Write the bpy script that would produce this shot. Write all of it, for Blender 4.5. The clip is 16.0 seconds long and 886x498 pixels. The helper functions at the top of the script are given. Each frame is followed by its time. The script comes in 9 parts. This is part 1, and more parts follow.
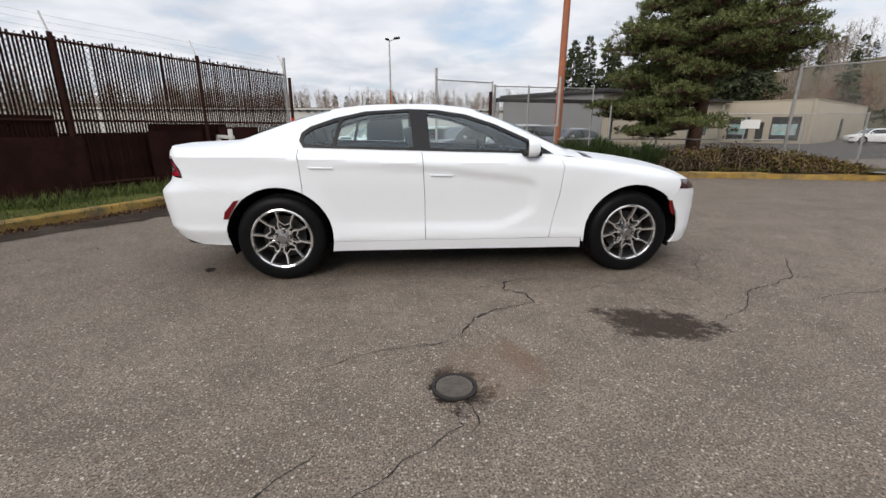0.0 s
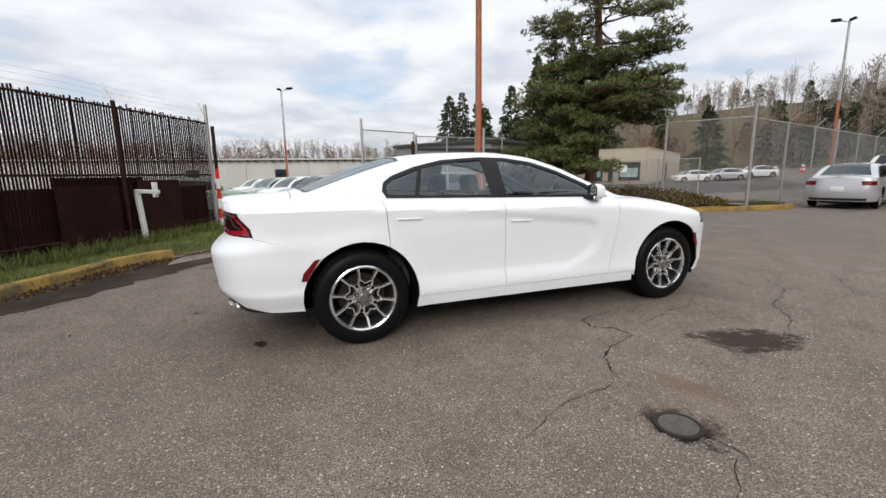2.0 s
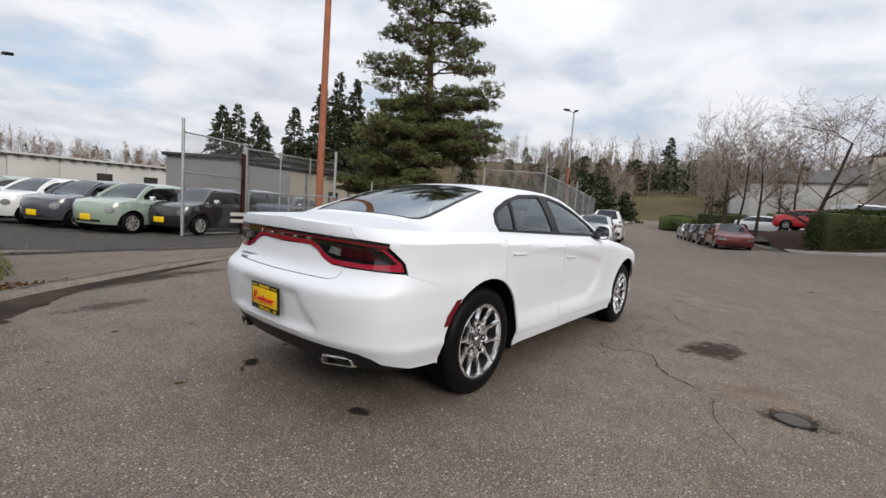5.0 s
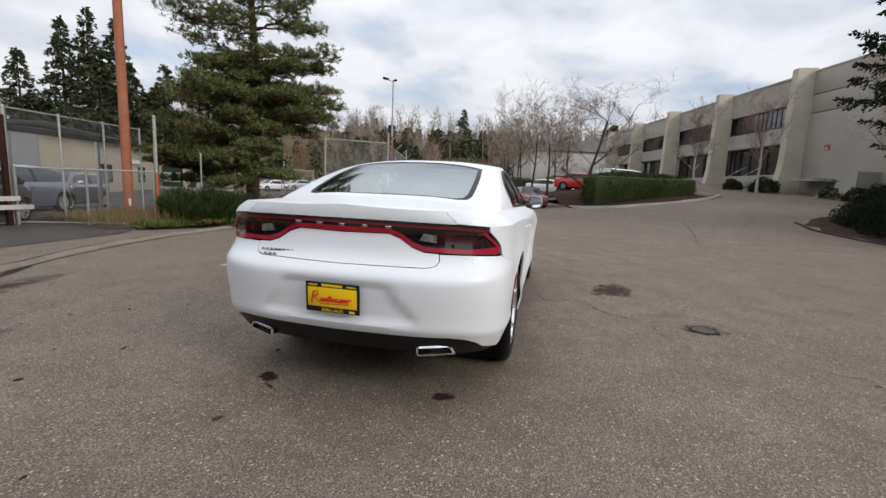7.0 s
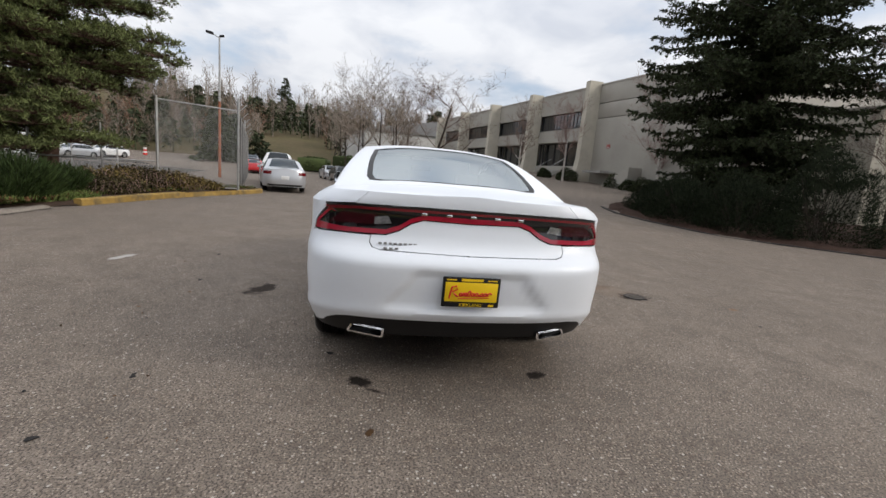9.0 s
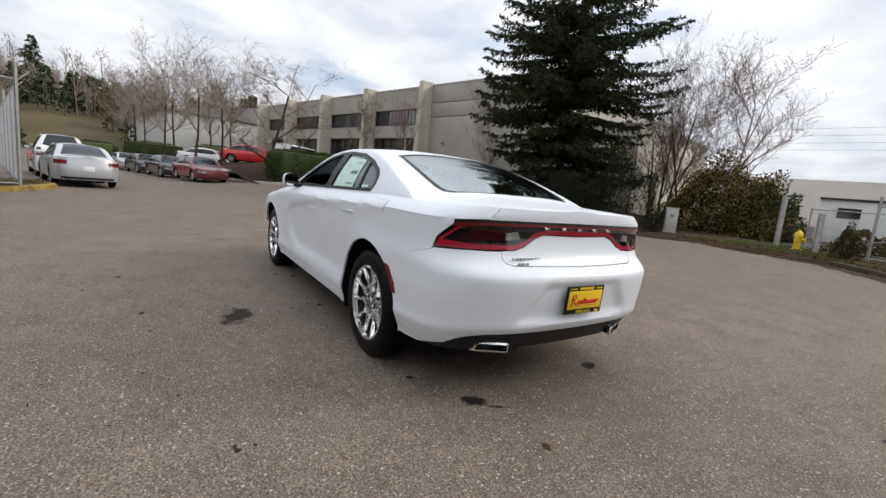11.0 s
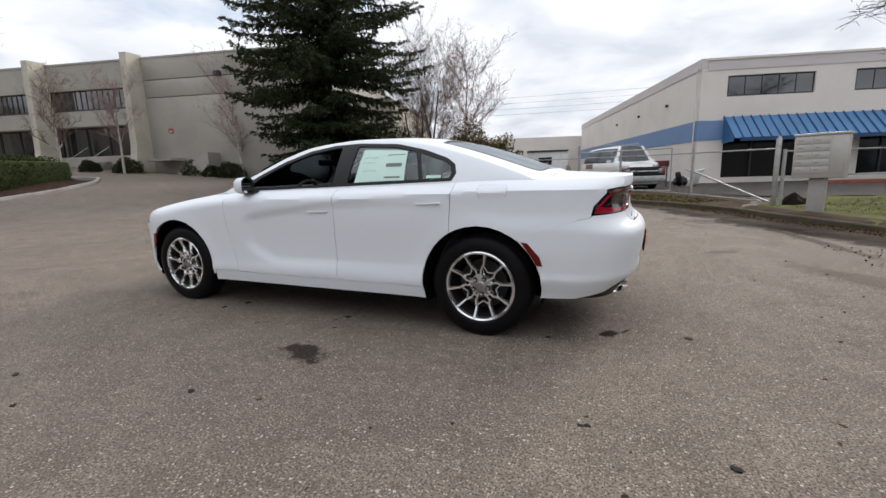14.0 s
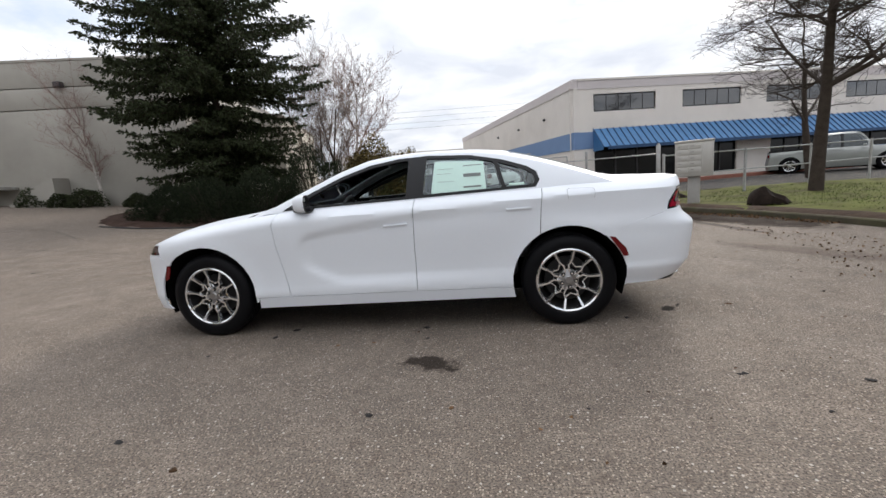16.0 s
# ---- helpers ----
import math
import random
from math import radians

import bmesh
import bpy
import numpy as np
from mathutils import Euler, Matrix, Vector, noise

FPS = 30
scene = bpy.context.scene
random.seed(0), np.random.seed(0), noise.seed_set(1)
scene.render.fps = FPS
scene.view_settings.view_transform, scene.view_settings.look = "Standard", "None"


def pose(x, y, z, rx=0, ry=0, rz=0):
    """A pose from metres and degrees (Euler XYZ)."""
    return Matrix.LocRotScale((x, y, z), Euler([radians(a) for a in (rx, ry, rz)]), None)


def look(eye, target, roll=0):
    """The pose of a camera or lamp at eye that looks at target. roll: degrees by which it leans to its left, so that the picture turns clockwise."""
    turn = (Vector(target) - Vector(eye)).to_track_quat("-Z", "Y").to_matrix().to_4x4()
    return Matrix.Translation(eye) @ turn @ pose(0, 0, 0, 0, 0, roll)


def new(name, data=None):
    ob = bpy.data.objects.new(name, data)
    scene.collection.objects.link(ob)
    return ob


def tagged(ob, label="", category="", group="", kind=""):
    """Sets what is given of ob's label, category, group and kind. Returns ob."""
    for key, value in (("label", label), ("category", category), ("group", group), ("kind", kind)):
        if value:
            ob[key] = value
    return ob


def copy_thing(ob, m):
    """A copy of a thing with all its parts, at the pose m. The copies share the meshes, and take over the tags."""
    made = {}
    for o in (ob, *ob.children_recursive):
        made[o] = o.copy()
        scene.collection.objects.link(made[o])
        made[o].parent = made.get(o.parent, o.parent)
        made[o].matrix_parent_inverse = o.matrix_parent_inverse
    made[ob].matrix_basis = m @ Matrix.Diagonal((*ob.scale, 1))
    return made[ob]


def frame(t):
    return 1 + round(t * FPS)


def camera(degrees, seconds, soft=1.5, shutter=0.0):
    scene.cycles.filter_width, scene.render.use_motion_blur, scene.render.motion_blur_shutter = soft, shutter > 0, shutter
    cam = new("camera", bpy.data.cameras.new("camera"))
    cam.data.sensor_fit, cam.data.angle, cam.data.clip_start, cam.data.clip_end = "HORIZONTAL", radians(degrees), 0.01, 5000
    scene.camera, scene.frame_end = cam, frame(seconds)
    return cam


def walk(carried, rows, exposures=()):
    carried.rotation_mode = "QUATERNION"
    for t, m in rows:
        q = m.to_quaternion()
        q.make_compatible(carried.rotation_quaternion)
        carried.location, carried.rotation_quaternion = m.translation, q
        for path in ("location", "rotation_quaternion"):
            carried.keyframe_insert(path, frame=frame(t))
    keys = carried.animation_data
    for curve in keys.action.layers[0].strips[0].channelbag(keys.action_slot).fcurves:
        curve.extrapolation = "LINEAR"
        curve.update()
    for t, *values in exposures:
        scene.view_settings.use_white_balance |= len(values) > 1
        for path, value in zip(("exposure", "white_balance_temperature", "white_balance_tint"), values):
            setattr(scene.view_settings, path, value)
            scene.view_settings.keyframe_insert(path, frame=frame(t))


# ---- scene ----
# camera and its walk
cam = camera(92.0, 16.0, 1.5)
PATH = [
    (0, (-0.491, -4.498, 1.28), (-0.316, -2.583, 0.731), 0.2),
    (0.5, (-0.89, -4.426, 1.264), (-0.607, -2.527, 0.703), -1.0),
    (1, (-1.302, -4.357, 1.253), (-0.844, -2.484, 0.722), -0.8),
    (1.5, (-1.691, -4.239, 1.276), (-1.096, -2.388, 0.805), -0.4),
    (2, (-2.08, -4.045, 1.288), (-1.378, -2.204, 0.943), -0.9),
    (2.5, (-2.477, -3.867, 1.295), (-1.6, -2.102, 0.954), -1.6),
    (3, (-2.833, -3.603, 1.271), (-1.845, -1.897, 0.931), -1.8),
    (3.5, (-3.157, -3.318, 1.276), (-2.063, -1.662, 1.032), 0.0),
    (4, (-3.476, -3.056, 1.268), (-2.163, -1.563, 1.058), 1.4),
    (4.2, (-3.581, -2.933, 1.265), (-2.214, -1.488, 1.06), 1.9),
    (6.3, (-4.45, -1.61, 1.242), (-2.612, -0.851, 1.032), 4.3),
    (6.5, (-4.525, -1.467, 1.249), (-2.65, -0.806, 1.024), 3.5),
    (7, (-4.647, -1.095, 1.241), (-2.722, -0.63, 0.956), 2.4),
    (7.5, (-4.713, -0.694, 1.251), (-2.756, -0.39, 0.972), 3.3),
    (8, (-4.811, -0.287, 1.254), (-2.838, -0.225, 0.933), 4.0),
    (8.5, (-4.784, 0.131, 1.223), (-2.819, 0.021, 0.868), 4.2),
    (9, (-4.77, 0.552, 1.222), (-2.827, 0.212, 0.892), 4.9),
    (9.2, (-4.764, 0.724, 1.223), (-2.849, 0.274, 0.862), 5.2),
    (11.3, (-4.042, 2.251, 1.198), (-2.49, 1.017, 0.936), 6.4),
    (11.5, (-3.957, 2.385, 1.198), (-2.495, 1.045, 0.941), 7.0),
    (12, (-3.735, 2.727, 1.18), (-2.488, 1.194, 0.871), 5.2),
    (12.5, (-3.411, 3.003, 1.152), (-2.295, 1.386, 0.776), 4.2),
    (13, (-3.103, 3.277, 1.154), (-2.108, 1.576, 0.811), 4.1),
    (13.5, (-2.795, 3.536, 1.165), (-1.9, 1.78, 0.825), 1.4),
    (14, (-2.46, 3.701, 1.169), (-1.683, 1.892, 0.82), -1.7),
    (14.5, (-2.107, 3.922, 1.177), (-1.512, 2.037, 0.87), -2.6),
    (15, (-1.746, 4.075, 1.186), (-1.216, 2.17, 0.889), -4.1),
    (15.5, (-1.368, 4.158, 1.208), (-0.926, 2.231, 0.908), -3.7),
    (16, (-0.987, 4.265, 1.21), (-0.731, 2.306, 0.897), -4.4),
]
EXPOSURES = [(0.0, 0.40), (2.5, 0.45), (4.0, 0.33), (7.0, 0.35), (9.0, 0.37), (11.5, 0.52), (12.5, 0.50), (14.0, 0.56), (15.5, 0.67), (16.0, 0.67)]
walk(cam, [(t, look(eye, target, roll)) for t, eye, target, roll in PATH], EXPOSURES)

# world, sun
SUN_AZ, SUN_EL = radians(246), radians(30)      # the way to the sun, from +x towards +y
world = bpy.data.worlds.new("overcast_sky")
scene.world = world
world.use_nodes = True
wn, wl = world.node_tree.nodes, world.node_tree.links
wn.clear()
w_out = wn.new("ShaderNodeOutputWorld")
w_bg = wn.new("ShaderNodeBackground")
w_sky = wn.new("ShaderNodeTexSky")
w_sky.sky_type, w_sky.sun_disc = "NISHITA", False
w_sky.sun_elevation, w_sky.sun_rotation = SUN_EL, radians(90) - SUN_AZ
w_sky.air_density, w_sky.dust_density, w_sky.ozone_density = 1.0, 1.5, 1.0
w_tc = wn.new("ShaderNodeTexCoord")
w_sep = wn.new("ShaderNodeSeparateXYZ")
wl.new(w_tc.outputs["Generated"], w_sep.inputs[0])
# clouds lie on a flat layer: the direction over its height
w_zz = wn.new("ShaderNodeMath"); w_zz.operation = "MAXIMUM"; w_zz.inputs[1].default_value = 0.0
wl.new(w_sep.outputs[2], w_zz.inputs[0])
w_za = wn.new("ShaderNodeMath"); w_za.operation = "ADD"; w_za.inputs[1].default_value = 0.16
wl.new(w_zz.outputs[0], w_za.inputs[0])
w_dv = wn.new("ShaderNodeVectorMath"); w_dv.operation = "DIVIDE"
w_cb = wn.new("ShaderNodeCombineXYZ")
for k in range(3):
    wl.new(w_za.outputs[0], w_cb.inputs[k])
wl.new(w_tc.outputs["Generated"], w_dv.inputs[0])
wl.new(w_cb.outputs[0], w_dv.inputs[1])
w_map = wn.new("ShaderNodeMapping")
w_map.inputs["Location"].default_value = (1.7, 0.4, 0.0)
w_map.inputs["Scale"].default_value = (1.0, 1.0, 0.0)
wl.new(w_dv.outputs[0], w_map.inputs[0])
w_n1 = wn.new("ShaderNodeTexNoise")
w_n1.inputs["Scale"].default_value, w_n1.inputs["Detail"].default_value, w_n1.inputs["Roughness"].default_value = 1.1, 8.0, 0.58
w_n2 = wn.new("ShaderNodeTexNoise")
w_n2.inputs["Scale"].default_value, w_n2.inputs["Detail"].default_value, w_n2.inputs["Distortion"].default_value = 2.2, 6.0, 0.3
for n in (w_n1, w_n2):
    wl.new(w_map.outputs[0], n.inputs["Vector"])
w_r1 = wn.new("ShaderNodeValToRGB")              # where the cloud cover opens to blue
w_r1.color_ramp.elements[0].position, w_r1.color_ramp.elements[1].position = 0.30, 0.46
w_r2 = wn.new("ShaderNodeValToRGB")              # grey bellies and white edges of the clouds
w_r2.color_ramp.elements[0].position, w_r2.color_ramp.elements[1].position = 0.34, 0.62
w_r2.color_ramp.elements[0].color = (5.5, 5.8, 6.45, 1)
w_r2.color_ramp.elements[1].color = (7.5, 7.65, 8.0, 1)
wl.new(w_n1.outputs["Fac"], w_r1.inputs[0])
wl.new(w_n2.outputs["Fac"], w_r2.inputs[0])
w_mix = wn.new("ShaderNodeMix"); w_mix.data_type = "RGBA"
wl.new(w_r1.outputs["Color"], w_mix.inputs["Factor"])
w_sk = wn.new("ShaderNodeMix"); w_sk.data_type = "RGBA"; w_sk.inputs["Factor"].default_value = 0.55
w_sk.inputs["B"].default_value = (5.4, 6.3, 7.6, 1)
wl.new(w_sky.outputs[0], w_sk.inputs["A"])
wl.new(w_sk.outputs["Result"], w_mix.inputs["A"])
wl.new(w_r2.outputs["Color"], w_mix.inputs["B"])
wl.new(w_mix.outputs["Result"], w_bg.inputs[0])
# an overcast sky is brighter overhead than at the horizon
w_pw = wn.new("ShaderNodeMath"); w_pw.operation = "POWER"; w_pw.inputs[1].default_value = 1.5
wl.new(w_zz.outputs[0], w_pw.inputs[0])
w_st = wn.new("ShaderNodeMath"); w_st.operation = "MULTIPLY_ADD"
w_st.inputs[1].default_value, w_st.inputs[2].default_value = 0.075, 0.085
wl.new(w_pw.outputs[0], w_st.inputs[0])
wl.new(w_st.outputs[0], w_bg.inputs[1])
wl.new(w_bg.outputs[0], w_out.inputs[0])

sun_data = bpy.data.lights.new("sun", "SUN")
sun_data.energy, sun_data.angle, sun_data.color = 1.3, radians(22), (1.0, 0.93, 0.84)
sun = new("sun", sun_data)
sun.matrix_world = look((40 * math.cos(SUN_AZ) * math.cos(SUN_EL), 40 * math.sin(SUN_AZ) * math.cos(SUN_EL), 40 * math.sin(SUN_EL)), (0, 0, 0))

# materials
def mat(name, color, rough=0.6, metal=0.0, var=0.15, scale=3.0, fine=40.0, bump=0.0, dirt=None, dirt_amt=0.0, coat=0.0, spec=0.5, coords="Object", island=0.0):
    """Principled material whose colour varies at two scales, with fine relief and dirt."""
    m = bpy.data.materials.new(name)
    m.use_nodes = True
    nt = m.node_tree
    b = nt.nodes["Principled BSDF"]
    b.inputs["Roughness"].default_value, b.inputs["Metallic"].default_value = rough, metal
    b.inputs["Coat Weight"].default_value = coat
    b.inputs["Coat Roughness"].default_value = 0.03
    b.inputs["Specular IOR Level"].default_value = spec
    tc = nt.nodes.new("ShaderNodeTexCoord")
    n1, n2 = nt.nodes.new("ShaderNodeTexNoise"), nt.nodes.new("ShaderNodeTexNoise")
    n1.inputs["Scale"].default_value, n2.inputs["Scale"].default_value = scale, fine
    n1.inputs["Detail"].default_value, n2.inputs["Detail"].default_value = 5.0, 3.0
    for n in (n1, n2):
        nt.links.new(tc.outputs[coords], n.inputs["Vector"])
    add = nt.nodes.new("ShaderNodeMath"); add.operation = "MULTIPLY_ADD"
    add.inputs[1].default_value = 0.6
    nt.links.new(n1.outputs["Fac"], add.inputs[0])
    h = nt.nodes.new("ShaderNodeMath"); h.operation = "MULTIPLY"; h.inputs[1].default_value = 0.4
    nt.links.new(n2.outputs["Fac"], h.inputs[0])
    nt.links.new(h.outputs[0], add.inputs[2])
    fac = add.outputs[0]
    if island:
        gi = nt.nodes.new("ShaderNodeNewGeometry")
        oi = nt.nodes.new("ShaderNodeObjectInfo")
        a2 = nt.nodes.new("ShaderNodeMath"); a2.operation = "ADD"
        nt.links.new(gi.outputs["Random Per Island"], a2.inputs[0])
        nt.links.new(oi.outputs["Random"], a2.inputs[1])
        fr = nt.nodes.new("ShaderNodeMath"); fr.operation = "FRACT"
        nt.links.new(a2.outputs[0], fr.inputs[0])
        mx = nt.nodes.new("ShaderNodeMix")
        mx.inputs["Factor"].default_value = island
        nt.links.new(fac, mx.inputs["A"])
        nt.links.new(fr.outputs[0], mx.inputs["B"])
        fac = mx.outputs["Result"]
    ramp = nt.nodes.new("ShaderNodeValToRGB")
    e = ramp.color_ramp.elements
    e[0].position, e[1].position = 0.3, 0.7
    e[0].color = (*[c * (1 - var) for c in color], 1)
    e[1].color = (*[min(1, c * (1 + var)) for c in color], 1)
    nt.links.new(fac, ramp.inputs[0])
    col = ramp.outputs[0]
    if dirt:
        n3 = nt.nodes.new("ShaderNodeTexNoise")
        n3.inputs["Scale"].default_value, n3.inputs["Detail"].default_value, n3.inputs["Roughness"].default_value = scale * 0.7, 8.0, 0.65
        nt.links.new(tc.outputs[coords], n3.inputs["Vector"])
        r3 = nt.nodes.new("ShaderNodeValToRGB")
        r3.color_ramp.elements[0].position, r3.color_ramp.elements[1].position = 0.45, 0.72
        nt.links.new(n3.outputs["Fac"], r3.inputs[0])
        amt = nt.nodes.new("ShaderNodeMath"); amt.operation = "MULTIPLY"; amt.inputs[1].default_value = dirt_amt
        nt.links.new(r3.outputs[0], amt.inputs[0])
        mix = nt.nodes.new("ShaderNodeMix"); mix.data_type = "RGBA"
        mix.inputs["B"].default_value = (*dirt, 1)
        nt.links.new(amt.outputs[0], mix.inputs["Factor"])
        nt.links.new(col, mix.inputs["A"])
        col = mix.outputs["Result"]
    nt.links.new(col, b.inputs["Base Color"])
    if bump:
        bp = nt.nodes.new("ShaderNodeBump")
        bp.inputs["Strength"].default_value, bp.inputs["Distance"].default_value = bump, 0.01
        nt.links.new(n2.outputs["Fac"], bp.inputs["Height"])
        nt.links.new(bp.outputs[0], b.inputs["Normal"])
    return m


def glass_mat(name, tint, gloss_rough=0.02, ior=2.1):
    """Thin pane: tinted see-through with a Fresnel reflection."""
    m = bpy.data.materials.new(name)
    m.use_nodes = True
    nt = m.node_tree
    nt.nodes.clear()
    out = nt.nodes.new("ShaderNodeOutputMaterial")
    tr, gl, fr, mx = (nt.nodes.new(k) for k in ("ShaderNodeBsdfTransparent", "ShaderNodeBsdfGlossy", "ShaderNodeFresnel", "ShaderNodeMixShader"))
    tr.inputs[0].default_value = (*tint, 1)
    gl.inputs["Roughness"].default_value = gloss_rough
    gl.inputs["Color"].default_value = (0.90, 0.97, 1.0, 1)
    fr.inputs["IOR"].default_value = ior
    nt.links.new(fr.outputs[0], mx.inputs[0])
    nt.links.new(tr.outputs[0], mx.inputs[1])
    nt.links.new(gl.outputs[0], mx.inputs[2])
    nt.links.new(mx.outputs[0], out.inputs[0])
    return m


M_WHITE = mat("white_car_paint", (0.785, 0.812, 0.850), 0.42, var=0.012, scale=0.7, coat=0.22, spec=0.4)
M_BLACKTRIM = mat("satin_black_trim", (0.010, 0.010, 0.011), 0.45, var=0.2, spec=0.3)
M_GLOSSBLACK = mat("gloss_black_lens", (0.008, 0.008, 0.009), 0.08, var=0.1, coat=1.0)
M_PLASTIC = mat("black_textured_plastic", (0.018, 0.018, 0.019), 0.55, var=0.25, fine=120, bump=0.15)
M_LINER = mat("dark_wheel_liner", (0.004, 0.004, 0.004), 0.95, var=0.2, spec=0.1)
M_TYRE = mat("tyre_rubber", (0.006, 0.006, 0.007), 0.42, var=0.25, scale=9, fine=90, bump=0.15, dirt=(0.015, 0.013, 0.012), dirt_amt=0.10, spec=0.10)
M_CHROME = mat("polished_chrome", (0.95, 0.95, 0.96), 0.13, 1.0, var=0.04)
M_WHEEL = mat("polished_alloy", (0.84, 0.845, 0.85), 0.12, 0.90, var=0.05, scale=9)
M_HUB = mat("satin_hub_metal", (0.42, 0.42, 0.43), 0.3, 1.0, var=0.1, scale=20)
# dark metal; its near-black also stands for the shade inside the wheels
M_RIMDARK = mat("dark_metal_and_wheel_shade", (0.020, 0.019, 0.019), 0.6, 0.5, var=0.3)
M_RED = mat("red_lens", (0.13, 0.003, 0.006), 0.18, var=0.15, scale=8, coat=0.35, spec=0.3)
M_REDDARK = mat("dark_red_lens", (0.17, 0.008, 0.013), 0.1, var=0.2, scale=8, coat=1.0)
M_REDBRIGHT = mat("bright_red_lens", (0.34, 0.010, 0.030), 0.16, var=0.1, scale=8, coat=1.0)
M_LAMPGREY = mat("smoked_lamp_lens", (0.040, 0.006, 0.009), 0.15, 0.1, var=0.5, scale=25, coat=1.0)
M_CLEARLAMP = mat("clear_lamp_lens", (0.30, 0.30, 0.30), 0.12, 0.5, var=0.85, scale=60, coat=1.0)
M_CARGLASS = glass_mat("tinted_car_glass", (0.84, 0.94, 0.925), ior=1.85)
M_REARGLASS = glass_mat("rear_screen_glass", (0.56, 0.63, 0.64), ior=6.5)
M_DARKGLASS = glass_mat("dark_window_glass", (0.12, 0.13, 0.14), ior=1.7)
M_INTERIOR = mat("black_cloth_interior", (0.060, 0.061, 0.063), 0.85, var=0.2, fine=90, bump=0.2)
M_YELLOW = mat("yellow_plate", (0.85, 0.56, 0.01), 0.4, var=0.05)
M_PLATERED = mat("red_print", (0.62, 0.02, 0.015), 0.45, var=0.05)
M_PAPER = mat("window_sticker_paper", (0.58, 0.77, 0.69), 0.6, var=0.04)
M_PRINT = mat("grey_print", (0.16, 0.18, 0.17), 0.6, var=0.2)
M_BADGE = mat("grey_badge_metal", (0.42, 0.42, 0.43), 0.3, 0.7, var=0.1)
M_RUST = mat("rusted_steel", (0.040, 0.016, 0.012), 0.85, var=0.45, scale=4, fine=45, bump=0.4, dirt=(0.02, 0.012, 0.01), dirt_amt=0.7, spec=0.12)
M_SLAT = mat("weathered_brown_slats", (0.034, 0.0135, 0.0105), 0.85, var=0.4, scale=3, fine=60, bump=0.2, dirt=(0.012, 0.007, 0.006), dirt_amt=0.7, island=0.25, spec=0.08)
M_GALV = mat("galvanised_steel", (0.42, 0.42, 0.41), 0.5, 0.7, var=0.2, scale=8, dirt=(0.2, 0.13, 0.09), dirt_amt=0.35)
M_MESH = mat("chain_link_wire", (0.34, 0.34, 0.34), 0.55, 0.6, var=0.2)
M_POLE = mat("orange_brown_pole", (0.34, 0.115, 0.055), 0.75, var=0.25, scale=5, fine=50, bump=0.2, dirt=(0.2, 0.12, 0.09), dirt_amt=0.4)
M_KERBY = mat("worn_yellow_kerb_paint", (0.31, 0.195, 0.045), 0.85, var=0.3, scale=5, fine=60, bump=0.6, dirt=(0.085, 0.068, 0.045), dirt_amt=1.0)
M_KERBMOSS = mat("mossy_dark_kerb", (0.080, 0.070, 0.050), 0.95, var=0.4, scale=4, fine=50, bump=0.6, dirt=(0.06, 0.065, 0.025), dirt_amt=0.8, spec=0.12)
M_CONC = mat("grey_concrete", (0.36, 0.345, 0.32), 0.9, var=0.15, scale=2, fine=50, bump=0.35, dirt=(0.17, 0.15, 0.13), dirt_amt=0.5)
M_WHITEPAINT = mat("chalky_white_paint", (0.72, 0.72, 0.70), 0.6, var=0.06, scale=5, dirt=(0.4, 0.36, 0.3), dirt_amt=0.3)
M_DIRT = mat("damp_dark_soil_and_bark", (0.055, 0.036, 0.026), 0.95, var=0.5, scale=3, fine=50, bump=0.9, dirt=(0.10, 0.07, 0.045), dirt_amt=0.7, spec=0.12)
M_SOILDARK = mat("wet_black_soil", (0.020, 0.014, 0.011), 0.95, var=0.5, scale=5, fine=40, bump=0.9, spec=0.12)
M_SILT = mat("damp_gutter_silt", (0.036, 0.027, 0.021), 0.95, var=0.45, scale=2.5, fine=45, bump=0.7, dirt=(0.12, 0.095, 0.073), dirt_amt=0.5, spec=0.12)
M_BEDMULCH = mat("dark_bark_mulch", (0.046, 0.027, 0.020), 0.95, var=0.5, scale=4, fine=60, bump=0.9, spec=0.12)
M_GRASSG = mat("mossy_lawn_soil", (0.112, 0.118, 0.034), 0.95, var=0.4, scale=2.0, fine=60, bump=0.8, dirt=(0.055, 0.040, 0.026), dirt_amt=0.9, spec=0.12)
M_GRASS = mat("winter_grass_blades", (0.105, 0.135, 0.040), 0.7, var=0.5, scale=2, fine=20, island=0.6, spec=0.12)
M_DRYGRASS = mat("dry_straw_weeds", (0.18, 0.14, 0.066), 0.8, var=0.4, scale=2, island=0.6, spec=0.12)
M_DEADLEAF = mat("brown_dead_leaves", (0.11, 0.062, 0.03), 0.85, var=0.6, scale=6, island=0.8, spec=0.12)
M_BARK = mat("grey_brown_bark", (0.055, 0.043, 0.035), 0.95, var=0.35, scale=6, fine=40, bump=0.8, spec=0.12)
M_BARKPALE = mat("pale_birch_bark", (0.42, 0.38, 0.34), 0.85, var=0.35, scale=5, fine=30, bump=0.3, dirt=(0.1, 0.08, 0.07), dirt_amt=0.5)
M_TWIG = mat("brown_grey_twigs", (0.16, 0.115, 0.095), 0.9, var=0.3, scale=2, spec=0.12)
# distance haze is put into this paler, greyer twig colour
M_TWIGFAR = mat("hazed_far_twigs", (0.24, 0.20, 0.165), 0.95, var=0.35, scale=0.2, island=0.5, spec=0.12)
M_PINEBARK = mat("red_brown_pine_bark", (0.085, 0.052, 0.038), 0.95, var=0.4, scale=7, fine=40, bump=0.8, spec=0.12)
M_NEEDLE = mat("pine_needles", (0.115, 0.132, 0.050), 0.7, var=0.55, scale=0.9, fine=9, island=0.6, spec=0.12)
